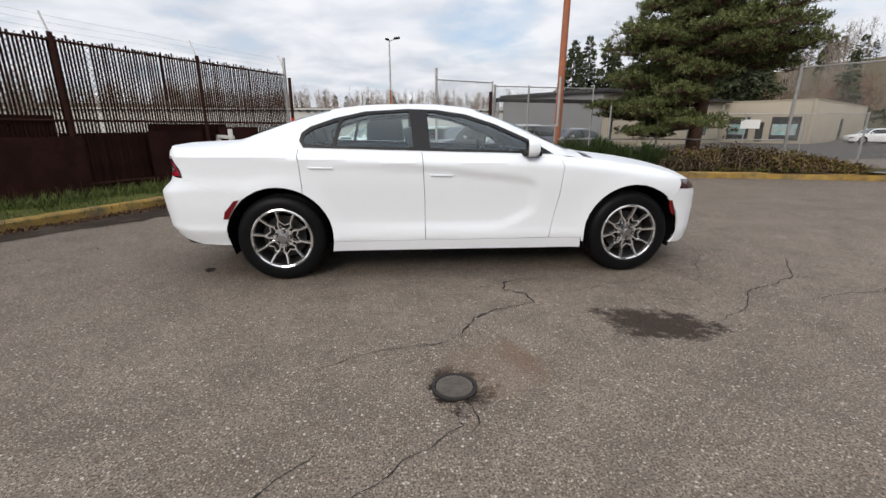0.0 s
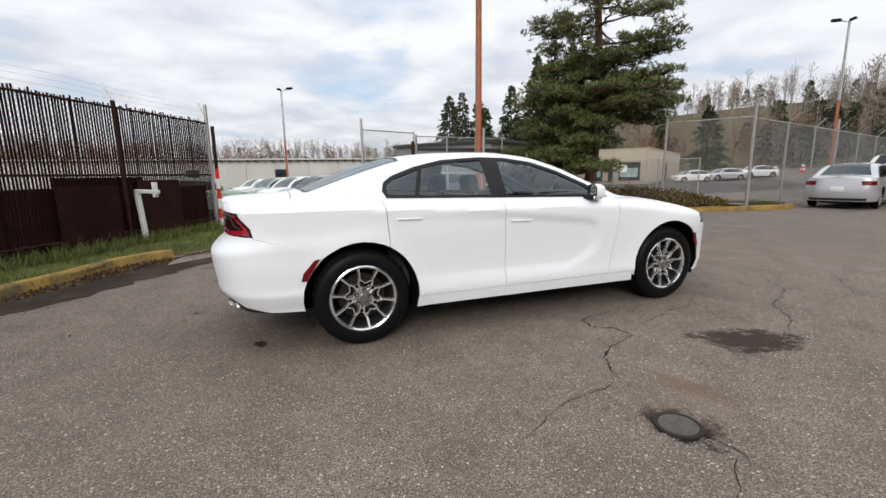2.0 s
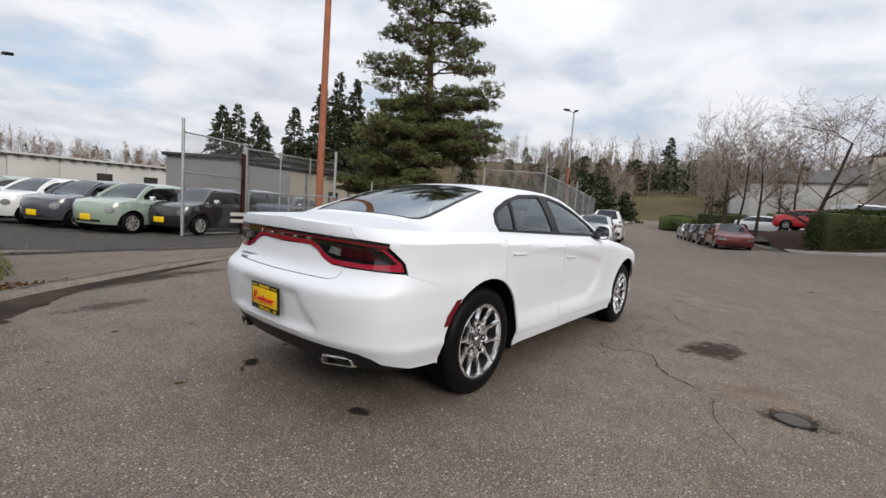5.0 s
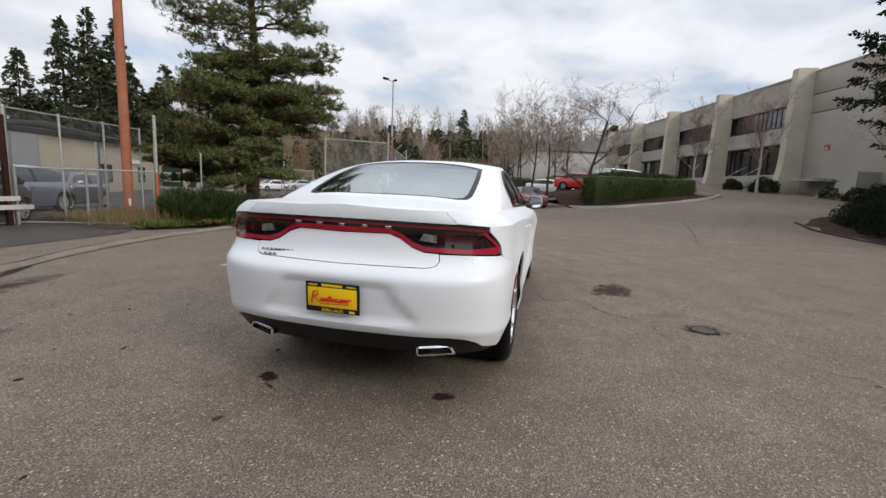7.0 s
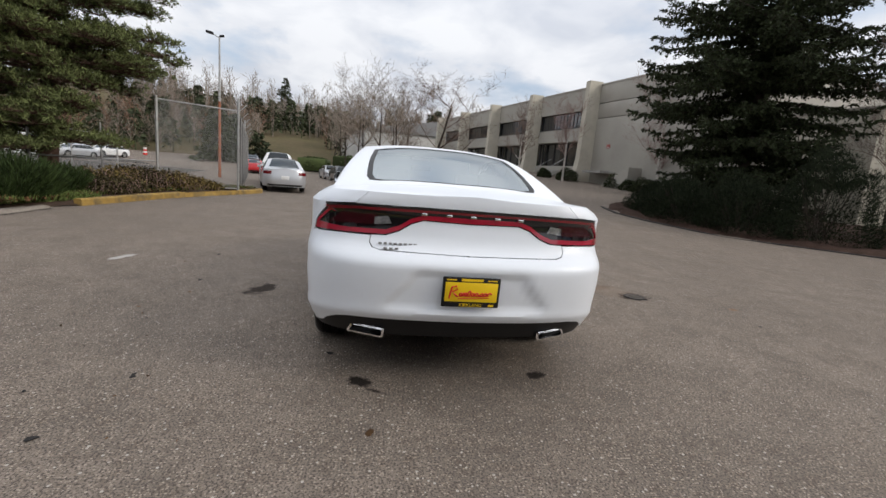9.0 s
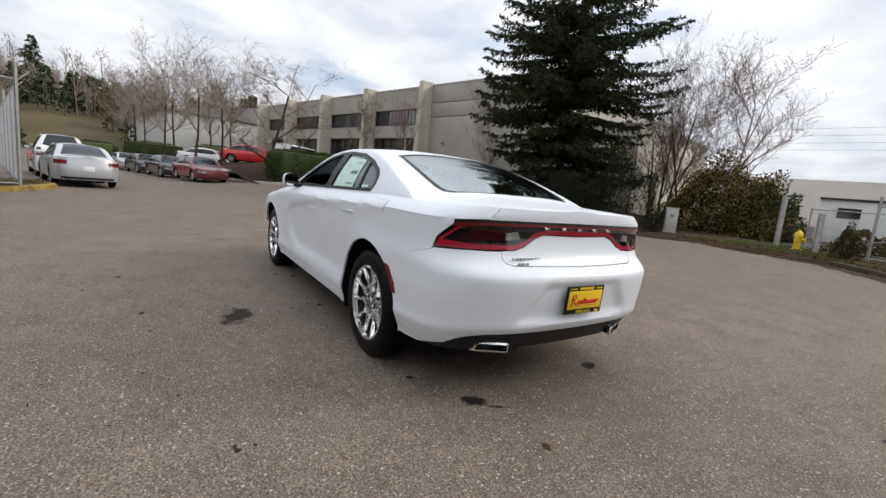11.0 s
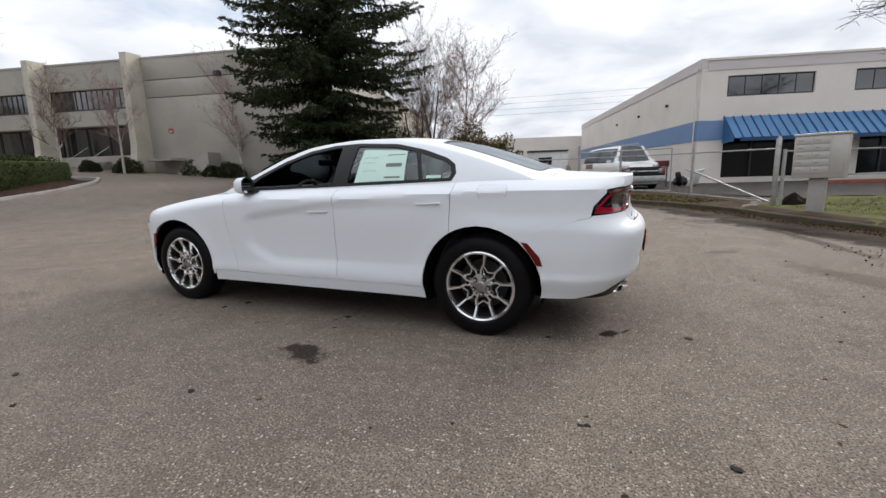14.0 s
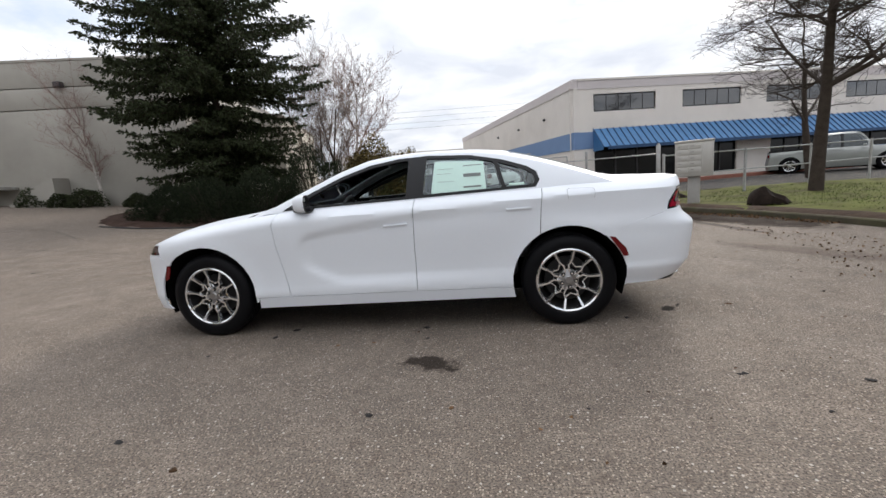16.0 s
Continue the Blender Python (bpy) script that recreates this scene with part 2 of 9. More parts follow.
M_SPRUCE = mat("dark_spruce_needles", (0.036, 0.045, 0.021), 0.75, var=0.5, scale=0.9, fine=9, island=0.6, spec=0.12)
M_FARCON = mat("far_conifer_foliage", (0.056, 0.066, 0.036), 0.9, var=0.5, scale=0.15, island=0.6, spec=0.12)
M_JUNIPER = mat("dark_juniper_sprays", (0.019, 0.025, 0.013), 0.8, var=0.6, scale=1.2, fine=9, island=0.6, spec=0.1)
M_SHRUB = mat("shrub_leaves", (0.062, 0.080, 0.026), 0.75, var=0.55, scale=1.5, island=0.7, spec=0.12)
M_HEDGE = mat("clipped_hedge_leaves", (0.055, 0.072, 0.026), 0.7, var=0.5, scale=1.2, island=0.6, spec=0.12)
M_BROOM = mat("dark_green_broom_stems", (0.034, 0.052, 0.016), 0.75, var=0.5, scale=1.2, island=0.6, spec=0.12)
M_BRAMBLEDARK = mat("dark_bramble_leaves", (0.055, 0.045, 0.022), 0.85, var=0.6, scale=1.5, island=0.8, spec=0.12)
M_BRAMBLE = mat("rusty_bramble_leaves", (0.115, 0.085, 0.030), 0.8, var=0.7, scale=1.5, island=0.8, spec=0.12)
M_TILTUP = mat("taupe_tilt_up_concrete", (0.375, 0.352, 0.308), 0.9, var=0.06, scale=0.4, fine=30, bump=0.15, dirt=(0.19, 0.175, 0.15), dirt_amt=0.35)
M_FIN = mat("cream_ribbed_concrete", (0.52, 0.48, 0.395), 0.9, var=0.10, scale=0.8, fine=40, bump=0.3, dirt=(0.26, 0.235, 0.19), dirt_amt=0.45)
M_DARKMETAL = mat("dark_bronze_window_panel", (0.035, 0.033, 0.034), 0.4, 0.3, var=0.2)
M_PANE = mat("dark_reflective_pane", (0.020, 0.022, 0.025), 0.05, var=0.4, scale=0.8, spec=1.0, coat=1.0)
M_STUCCO = mat("off_white_painted_wall", (0.73, 0.68, 0.625), 0.85, var=0.05, scale=0.5, fine=40, bump=0.12, dirt=(0.42, 0.38, 0.33), dirt_amt=0.3)
M_PARAPET = mat("mauve_grey_parapet_band", (0.58, 0.53, 0.52), 0.8, var=0.06, scale=0.6)
M_BLUEBAND = mat("blue_painted_band", (0.16, 0.255, 0.43), 0.7, var=0.08, scale=0.8)
# darker copy of the awning blue, with the seams' shadow in the colour
M_SEAM = mat("seam_shade_blue_metal", (0.02, 0.06, 0.14), 0.5, 0.2, var=0.12)
M_FADEDRED = mat("faded_red_print", (0.36, 0.10, 0.085), 0.6, var=0.25, scale=8)
M_SHRUBDARK = mat("dark_evergreen_leaves", (0.036, 0.043, 0.020), 0.8, var=0.55, scale=1.5, island=0.7, spec=0.12)
M_TWIGROSE = mat("rosy_birch_twigs", (0.25, 0.165, 0.145), 0.9, var=0.3, scale=2, spec=0.12)
M_AWNING = mat("blue_standing_seam_metal", (0.052, 0.165, 0.34), 0.4, 0.2, var=0.12, scale=0.8)
M_BEIGE = mat("beige_block_wall", (0.40, 0.35, 0.27), 0.9, var=0.08, scale=0.4, dirt=(0.28, 0.25, 0.2), dirt_amt=0.3)
M_WALLPALE = mat("pale_warehouse_cladding", (0.52, 0.51, 0.48), 0.8, var=0.08, scale=0.25, dirt=(0.36, 0.34, 0.31), dirt_amt=0.4)
M_ROOFGREY = mat("grey_flat_roof", (0.22, 0.22, 0.22), 0.9, var=0.1, scale=0.3)
M_BRICKRED = mat("red_brick_planter", (0.20, 0.075, 0.05), 0.9, var=0.3, scale=6, bump=0.3)
M_HYDRANT = mat("yellow_hydrant_paint", (0.75, 0.50, 0.02), 0.5, var=0.1, scale=8, dirt=(0.3, 0.2, 0.05), dirt_amt=0.3)
M_IRON = mat("cast_iron", (0.030, 0.026, 0.024), 0.7, 0.5, var=0.3, scale=20, fine=120, bump=0.4)
M_LIDDUST = mat("dusty_iron_lid", (0.105, 0.09, 0.075), 0.75, 0.2, var=0.35, scale=14, fine=120, bump=0.5)
M_TAR = mat("dark_crack_fill", (0.014, 0.012, 0.011), 0.9, var=0.4, scale=12)
M_MAILBAR = mat("grey_door_print", (0.22, 0.21, 0.19), 0.6, var=0.1)
M_MAIL = mat("painted_metal_mailbox", (0.46, 0.44, 0.40), 0.5, 0.2, var=0.05, scale=4)
M_HILLGRASS = mat("grassy_leaf_litter_slope", (0.098, 0.082, 0.043), 0.95, var=0.35, scale=0.08, fine=1.5, dirt=(0.12, 0.082, 0.052), dirt_amt=0.85, spec=0.12)
M_SIGN = mat("white_sign_enamel", (0.75, 0.75, 0.74), 0.4, var=0.03)
M_CABLE = mat("black_cable", (0.03, 0.03, 0.03), 0.7)


def asphalt_mat(name, tone=(0.240, 0.197, 0.161), detail=True):
    """Worn asphalt: pale chips in a grey binder, broad stains, damp spots at their real places, shade painted under the
    sedan.
    """
    m = bpy.data.materials.new(name)
    m.use_nodes = True
    nt = m.node_tree
    N, L = nt.nodes.new, nt.links.new
    b = nt.nodes["Principled BSDF"]
    geo = N("ShaderNodeNewGeometry")
    pos = geo.outputs["Position"]

    def noise_tex(scale, det=4.0, rough=0.55, dist=0.0):
        n = N("ShaderNodeTexNoise")
        n.inputs["Scale"].default_value, n.inputs["Detail"].default_value = scale, det
        n.inputs["Roughness"].default_value, n.inputs["Distortion"].default_value = rough, dist
        L(pos, n.inputs["Vector"])
        return n.outputs["Fac"]

    def ramp(src, a, bb, ca=(0, 0, 0, 1), cb=(1, 1, 1, 1)):
        r = N("ShaderNodeValToRGB")
        r.color_ramp.elements[0].position, r.color_ramp.elements[1].position = a, bb
        r.color_ramp.elements[0].color, r.color_ramp.elements[1].color = ca, cb
        L(src, r.inputs[0])
        return r.outputs[0]

    def mix(fac, a, bcol, kind="MIX"):
        x = N("ShaderNodeMix"); x.data_type, x.blend_type = "RGBA", kind
        if isinstance(fac, float):
            x.inputs["Factor"].default_value = fac
        else:
            L(fac, x.inputs["Factor"])
        for key, v in (("A", a), ("B", bcol)):
            if isinstance(v, tuple):
                x.inputs[key].default_value = (*v, 1)
            else:
                L(v, x.inputs[key])
        return x.outputs["Result"]

    def math_node(op, a, bb=None):
        x = N("ShaderNodeMath"); x.operation = op
        for k, v in enumerate((a, bb)):
            if v is None:
                continue
            if isinstance(v, (int, float)):
                x.inputs[k].default_value = v
            else:
                L(v, x.inputs[k])
        return x.outputs[0]

    broad = noise_tex(0.32, 6.0, 0.6)
    col = ramp(broad, 0.3, 0.72, (*[c * 0.82 for c in tone], 1), (*[c * 1.18 for c in tone], 1))
    mid = noise_tex(2.4, 5.0, 0.65)
    col = mix(ramp(mid, 0.40, 0.72), col, tuple(c * 0.62 for c in tone))
    fineb = noise_tex(14.0, 4.0, 0.7)
    col = mix(ramp(fineb, 0.48, 0.70), col, (tone[0] * 0.62, tone[1] * 0.58, tone[2] * 0.55))
    grain = noise_tex(95.0, 3.0, 0.6)
    col = mix(ramp(grain, 0.47, 0.60), col, tuple(c * 0.32 for c in tone))
    v = N("ShaderNodeTexVoronoi"); v.inputs["Scale"].default_value = 85.0
    L(pos, v.inputs["Vector"])
    hue = N("ShaderNodeSeparateColor"); L(v.outputs["Color"], hue.inputs[0])
    pale = math_node("GREATER_THAN", hue.outputs[0], 0.62)
    core = math_node("LESS_THAN", v.outputs["Distance"], 0.40)
    chip = math_node("MULTIPLY", pale, core)
    tint = ramp(hue.outputs[1], 0.0, 1.0, (0.30, 0.238, 0.178, 1), (0.48, 0.41, 0.335, 1))
    col = mix(math_node("MULTIPLY", chip, 0.74), col, tint)
    v2 = N("ShaderNodeTexVoronoi"); v2.inputs["Scale"].default_value = 46.0
    L(pos, v2.inputs["Vector"])
    hue2 = N("ShaderNodeSeparateColor"); L(v2.outputs["Color"], hue2.inputs[0])
    chip2 = math_node("MULTIPLY", math_node("GREATER_THAN", hue2.outputs[1], 0.93), math_node("LESS_THAN", v2.outputs["Distance"], 0.30))
    col = mix(math_node("MULTIPLY", chip2, 0.85), col, (0.50, 0.455, 0.40))
    rough = 0.86
    if detail:
        sx = N("ShaderNodeSeparateXYZ"); L(pos, sx.inputs[0])
        edge = noise_tex(5.5, 6.0, 0.7)
        edge2 = noise_tex(1.6, 3.0, 0.6)
        wet = None
        # stains, and ground shade painted under the sedan: centre, half sizes, turn, colour, strength
        for cx, cy, rx, ry, turn, cc, amt in (
                (1.17, -1.98, 0.44, 0.27, -20, (0.022, 0.016, 0.013), 0.84),
                (-0.257, -2.602, 0.185, 0.185, 0, (0.014, 0.010, 0.009), 0.95),
                (0.16, -2.38, 0.10, 0.26, 14, (0.12, 0.070, 0.044), 0.55),
                (0.02, -2.42, 0.34, 0.32, 0, (0.19, 0.135, 0.095), 0.30),
                (0.62, 3.37, 0.22, 0.07, -20, (0.50, 0.48, 0.45), 0.75),
                (-0.62, -3.62, 0.05, 0.07, 0, (0.22, 0.10, 0.04), 0.6),
                (-0.49, 1.57, 0.24, 0.12, -12, (0.022, 0.017, 0.014), 0.88),
                (-2.38, 0.57, 0.12, 0.065, 40, (0.010, 0.008, 0.007), 0.95),
                (-2.50, 0.47, 0.08, 0.03, 60, (0.010, 0.008, 0.007), 0.9),
                (-2.30, -0.57, 0.055, 0.08, 20, (0.012, 0.010, 0.009), 0.9),
                (-3.7, -3.05, 0.30, 0.12, 30, (0.07, 0.055, 0.045), 0.6),
                # round the parked sedan: its ground shade, put into the colour
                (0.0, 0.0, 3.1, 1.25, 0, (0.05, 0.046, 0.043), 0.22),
                (-6.2, -7.6, 3.0, 1.5, 25, (0.035, 0.027, 0.021), 0.9),
                (-2.6, -13.3, 4.5, 0.9, -38, (0.045, 0.035, 0.027), 0.8),
                (-4.6, 2.3, 2.4, 0.60, 52, (0.028, 0.021, 0.017), 0.9),
                (-2.6, 4.1, 1.9, 0.32, 18, (0.032, 0.025, 0.020), 0.85),
                (-5.3, -6.0, 3.0, 0.75, -62, (0.030, 0.023, 0.018), 0.85),
                (-6.6, -0.7, 2.8, 0.42, 60, (0.030, 0.023, 0.018), 0.9),
                (-4.45, -7.8, 2.9, 0.75, -56, (0.028, 0.019, 0.014), 0.95),
                (-5.65, -5.1, 2.6, 0.65, -66, (0.030, 0.020, 0.015), 0.93),
                (-5.1, -4.3, 1.7, 0.13, -82, (0.05, 0.035, 0.026), 0.75),
                (-4.9, -1.4, 1.4, 0.30, -58, (0.085, 0.06, 0.045), 0.6),
                (-2.7, 2.9, 0.5, 0.14, 10, (0.035, 0.03, 0.028), 0.6)):
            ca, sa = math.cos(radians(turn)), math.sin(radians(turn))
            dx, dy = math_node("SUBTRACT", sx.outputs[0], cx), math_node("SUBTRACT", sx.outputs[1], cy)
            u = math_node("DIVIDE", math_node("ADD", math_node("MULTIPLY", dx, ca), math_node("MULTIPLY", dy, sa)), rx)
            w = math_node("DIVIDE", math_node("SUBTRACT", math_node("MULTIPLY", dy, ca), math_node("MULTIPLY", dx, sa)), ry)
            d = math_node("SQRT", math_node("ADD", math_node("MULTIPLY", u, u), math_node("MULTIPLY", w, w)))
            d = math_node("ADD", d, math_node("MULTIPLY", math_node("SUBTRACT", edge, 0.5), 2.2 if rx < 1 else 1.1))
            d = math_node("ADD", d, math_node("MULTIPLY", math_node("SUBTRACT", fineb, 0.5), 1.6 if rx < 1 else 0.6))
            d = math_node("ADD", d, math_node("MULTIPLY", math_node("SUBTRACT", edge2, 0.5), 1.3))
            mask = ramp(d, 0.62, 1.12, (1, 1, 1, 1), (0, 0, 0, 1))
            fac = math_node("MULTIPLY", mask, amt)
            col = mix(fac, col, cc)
            if cc[0] < 0.05:
                wet = fac if wet is None else math_node("MAXIMUM", wet, fac)
        damp = ramp(edge2, 0.40, 0.75)
        rough = math_node("ADD", 0.72, math_node("MULTIPLY", damp, 0.18))
        L(rough, b.inputs["Roughness"])
        L(math_node("SUBTRACT", 0.18, math_node("MULTIPLY", wet, 0.15)), b.inputs["Specular IOR Level"])
    else:
        b.inputs["Roughness"].default_value = rough
        b.inputs["Specular IOR Level"].default_value = 0.18
    L(col, b.inputs["Base Color"])
    bp = N("ShaderNodeBump")
    bp.inputs["Strength"].default_value, bp.inputs["Distance"].default_value = 0.8, 0.007
    hgt = math_node("ADD", grain, math_node("MULTIPLY", chip, 0.6))
    L(hgt, bp.inputs["Height"])
    L(bp.outputs[0], b.inputs["Normal"])
    return m


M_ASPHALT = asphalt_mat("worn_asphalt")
M_RIDGE = asphalt_mat("pale_rolled_asphalt", (0.30, 0.255, 0.21), False)
M_ASPHALTLOT = asphalt_mat("dark_patched_asphalt", (0.075, 0.070, 0.066), False)


# building blocks
from mathutils import geometry


class Geo:
    """Collects vertices and faces for one mesh."""

    def __init__(self):
        self.v, self.f = [], []

    def add(self, verts, faces, m=None):
        k = len(self.v)
        self.v += [tuple(m @ Vector(p)) if m else tuple(p) for p in verts]
        self.f += [tuple(i + k for i in f) for f in faces]
        return self

    def box(self, x0, x1, y0, y1, z0, z1, m=None, c=0.0):
        """A box, its upright and level edges cut by c."""
        if c <= 0:
            v = [(x, y, z) for x in (x0, x1) for y in (y0, y1) for z in (z0, z1)]
            return self.add(v, [(0, 1, 3, 2), (4, 6, 7, 5), (0, 4, 5, 1), (2, 3, 7, 6), (0, 2, 6, 4), (1, 5, 7, 3)], m)
        bm = bmesh.new()
        bmesh.ops.create_cube(bm, size=1, matrix=Matrix.Translation(((x0 + x1) / 2, (y0 + y1) / 2, (z0 + z1) / 2)) @ Matrix.Diagonal((x1 - x0, y1 - y0, z1 - z0, 1)))
        bmesh.ops.bevel(bm, geom=bm.edges[:], offset=c, segments=2, affect="EDGES", profile=0.5)
        bm.verts.index_update()
        self.add([v.co for v in bm.verts], [[v.index for v in f.verts] for f in bm.faces], m)
        bm.free()
        return self

    def tube(self, pts, radii, n=8, cap=True):
        """A round bar along points; radii: one, or one for each point."""
        pts = [Vector(p) for p in pts]
        if isinstance(radii, (int, float)):
            radii = [radii] * len(pts)
        k, up = len(self.v), Vector((0.31, 0.17, 0.93))
        for i, p in enumerate(pts):
            d = (pts[min(i + 1, len(pts) - 1)] - pts[max(i - 1, 0)]).normalized()
            a = d.cross(up)
            a = a.normalized() if a.length > 1e-4 else Vector((1, 0, 0))
            b = d.cross(a)
            for j in range(n):
                t = 2 * math.pi * j / n
                self.v.append(tuple(p + radii[i] * (math.cos(t) * a + math.sin(t) * b)))
        for i in range(len(pts) - 1):
            for j in range(n):
                q = (j + 1) % n
                self.f.append((k + i * n + j, k + i * n + q, k + (i + 1) * n + q, k + (i + 1) * n + j))
        if cap:
            self.f.append(tuple(k + j for j in reversed(range(n))))
            self.f.append(tuple(k + (len(pts) - 1) * n + j for j in range(n)))
        return self

    def lathe(self, prof, n=32, m=None, axis="z"):
        """Turns (radius, height) points round an axis."""
        v, f = [], []
        for r, h in prof:
            for j in range(n):
                t = 2 * math.pi * j / n
                c, s = r * math.cos(t), r * math.sin(t)
                v.append((c, s, h) if axis == "z" else (c, h, s))
        for i in range(len(prof) - 1):
            for j in range(n):
                q = (j + 1) % n
                face = (i * n + j, i * n + q, (i + 1) * n + q, (i + 1) * n + j)
                f.append(face if axis == "z" else face[::-1])
        return self.add(v, f, m)

    def prism(self, poly, h0, h1, m=None):
        """An upright block over a plan outline (x, y)."""
        n = len(poly)
        v = [(x, y, h0) for x, y in poly] + [(x, y, h1) for x, y in poly]
        f = [tuple(reversed(range(n))), tuple(range(n, 2 * n))] + [(i, (i + 1) % n, n + (i + 1) % n, n + i) for i in range(n)]
        return self.add(v, f, m)

    def mesh(self, name, smooth=True, angle=35):
        me = bpy.data.meshes.new(name)
        me.from_pydata(self.v, [], self.f)
        me.polygons.foreach_set("use_smooth", [smooth] * len(me.polygons))
        me.update()
        if smooth:
            me.set_sharp_from_angle(angle=radians(angle))
        return me


def part(name, geo, material, parent=None, label="", smooth=True, angle=35):
    """One mesh object, under a thing or under a part."""
    me = geo.mesh(name, smooth, angle) if isinstance(geo, Geo) else geo
    if material and not me.materials:
        me.materials.append(material)
    ob = new(name, me)
    if parent:
        ob.parent = parent
    return tagged(ob, label)


def thing(name, label, category, m=None, group="", kind=""):
    """An Empty at the base of a thing, which parents its parts."""
    ob = tagged(new(name), label, category, group, kind)
    if m:
        ob.matrix_basis = m
    ob.empty_display_size = 0.1
    return ob


def solid(name, geo, material, label, category="", kind="", group="", smooth=True, m=None):
    """A thing or a piece of the setting that is one mesh."""
    ob = tagged(part(name, geo, material, smooth=smooth), label, category, group, kind)
    if m:
        ob.matrix_basis = m
    return ob


def curve(xs, ys):
    """A smooth monotone curve through points."""
    xs, ys = list(xs), list(ys)
    n = len(xs)
    d = [(ys[i + 1] - ys[i]) / (xs[i + 1] - xs[i]) for i in range(n - 1)]
    t = [d[0]] + [0.0 if d[i - 1] * d[i] <= 0 else 2 * d[i - 1] * d[i] / (d[i - 1] + d[i]) for i in range(1, n - 1)] + [d[-1]]

    def at(x):
        if x <= xs[0]:
            return ys[0]
        if x >= xs[-1]:
            return ys[-1]
        i = 0
        while x > xs[i + 1]:
            i += 1
        h = xs[i + 1] - xs[i]
        u = (x - xs[i]) / h
        return ((1 + 2 * u) * (1 - u) ** 2 * ys[i] + u * (1 - u) ** 2 * h * t[i] + u * u * (3 - 2 * u) * ys[i + 1] + u * u * (u - 1) * h * t[i + 1])
    return at


def smooth01(a, b, x):
    u = min(1.0, max(0.0, (x - a) / (b - a)))
    return u * u * (3 - 2 * u)


def sample(poly, step, closed=True):
    """Points along an outline, no further apart than step."""
    out = []
    for i in range(len(poly) if closed else len(poly) - 1):
        a, b = poly[i], poly[(i + 1) % len(poly)]
        n = max(1, math.ceil(math.dist(a, b) / step))
        out += [(a[0] + (b[0] - a[0]) * k / n, a[1] + (b[1] - a[1]) * k / n) for k in range(n)]
    return out if closed else out + [tuple(poly[-1])]


def rounded(poly, r, n=4):
    """An outline with its corners rounded."""
    out = []
    k = len(poly)
    for i in range(k):
        p, a, b = Vector(poly[i]), Vector(poly[i - 1]), Vector(poly[(i + 1) % k])
        da, db = (a - p), (b - p)
        q = min(r, da.length * 0.45, db.length * 0.45)
        s, e = p + da.normalized() * q, p + db.normalized() * q
        for j in range(n + 1):
            u = j / n
            out.append(tuple((1 - u) ** 2 * s + 2 * u * (1 - u) * p + u * u * e))
    return out


def inside(poly, pts):
    """Which points lie inside an outline."""
    p, q = np.asarray(pts, float), np.asarray(poly, float)
    hit = np.zeros(len(p), bool)
    x, y = p[:, 0], p[:, 1]
    for (x0, y0), (x1, y1) in zip(q, np.roll(q, -1, 0)):
        if y0 == y1:
            continue
        c = ((y0 > y) != (y1 > y)) & (x < (x1 - x0) * (y - y0) / (y1 - y0) + x0)
        hit ^= c
    return hit


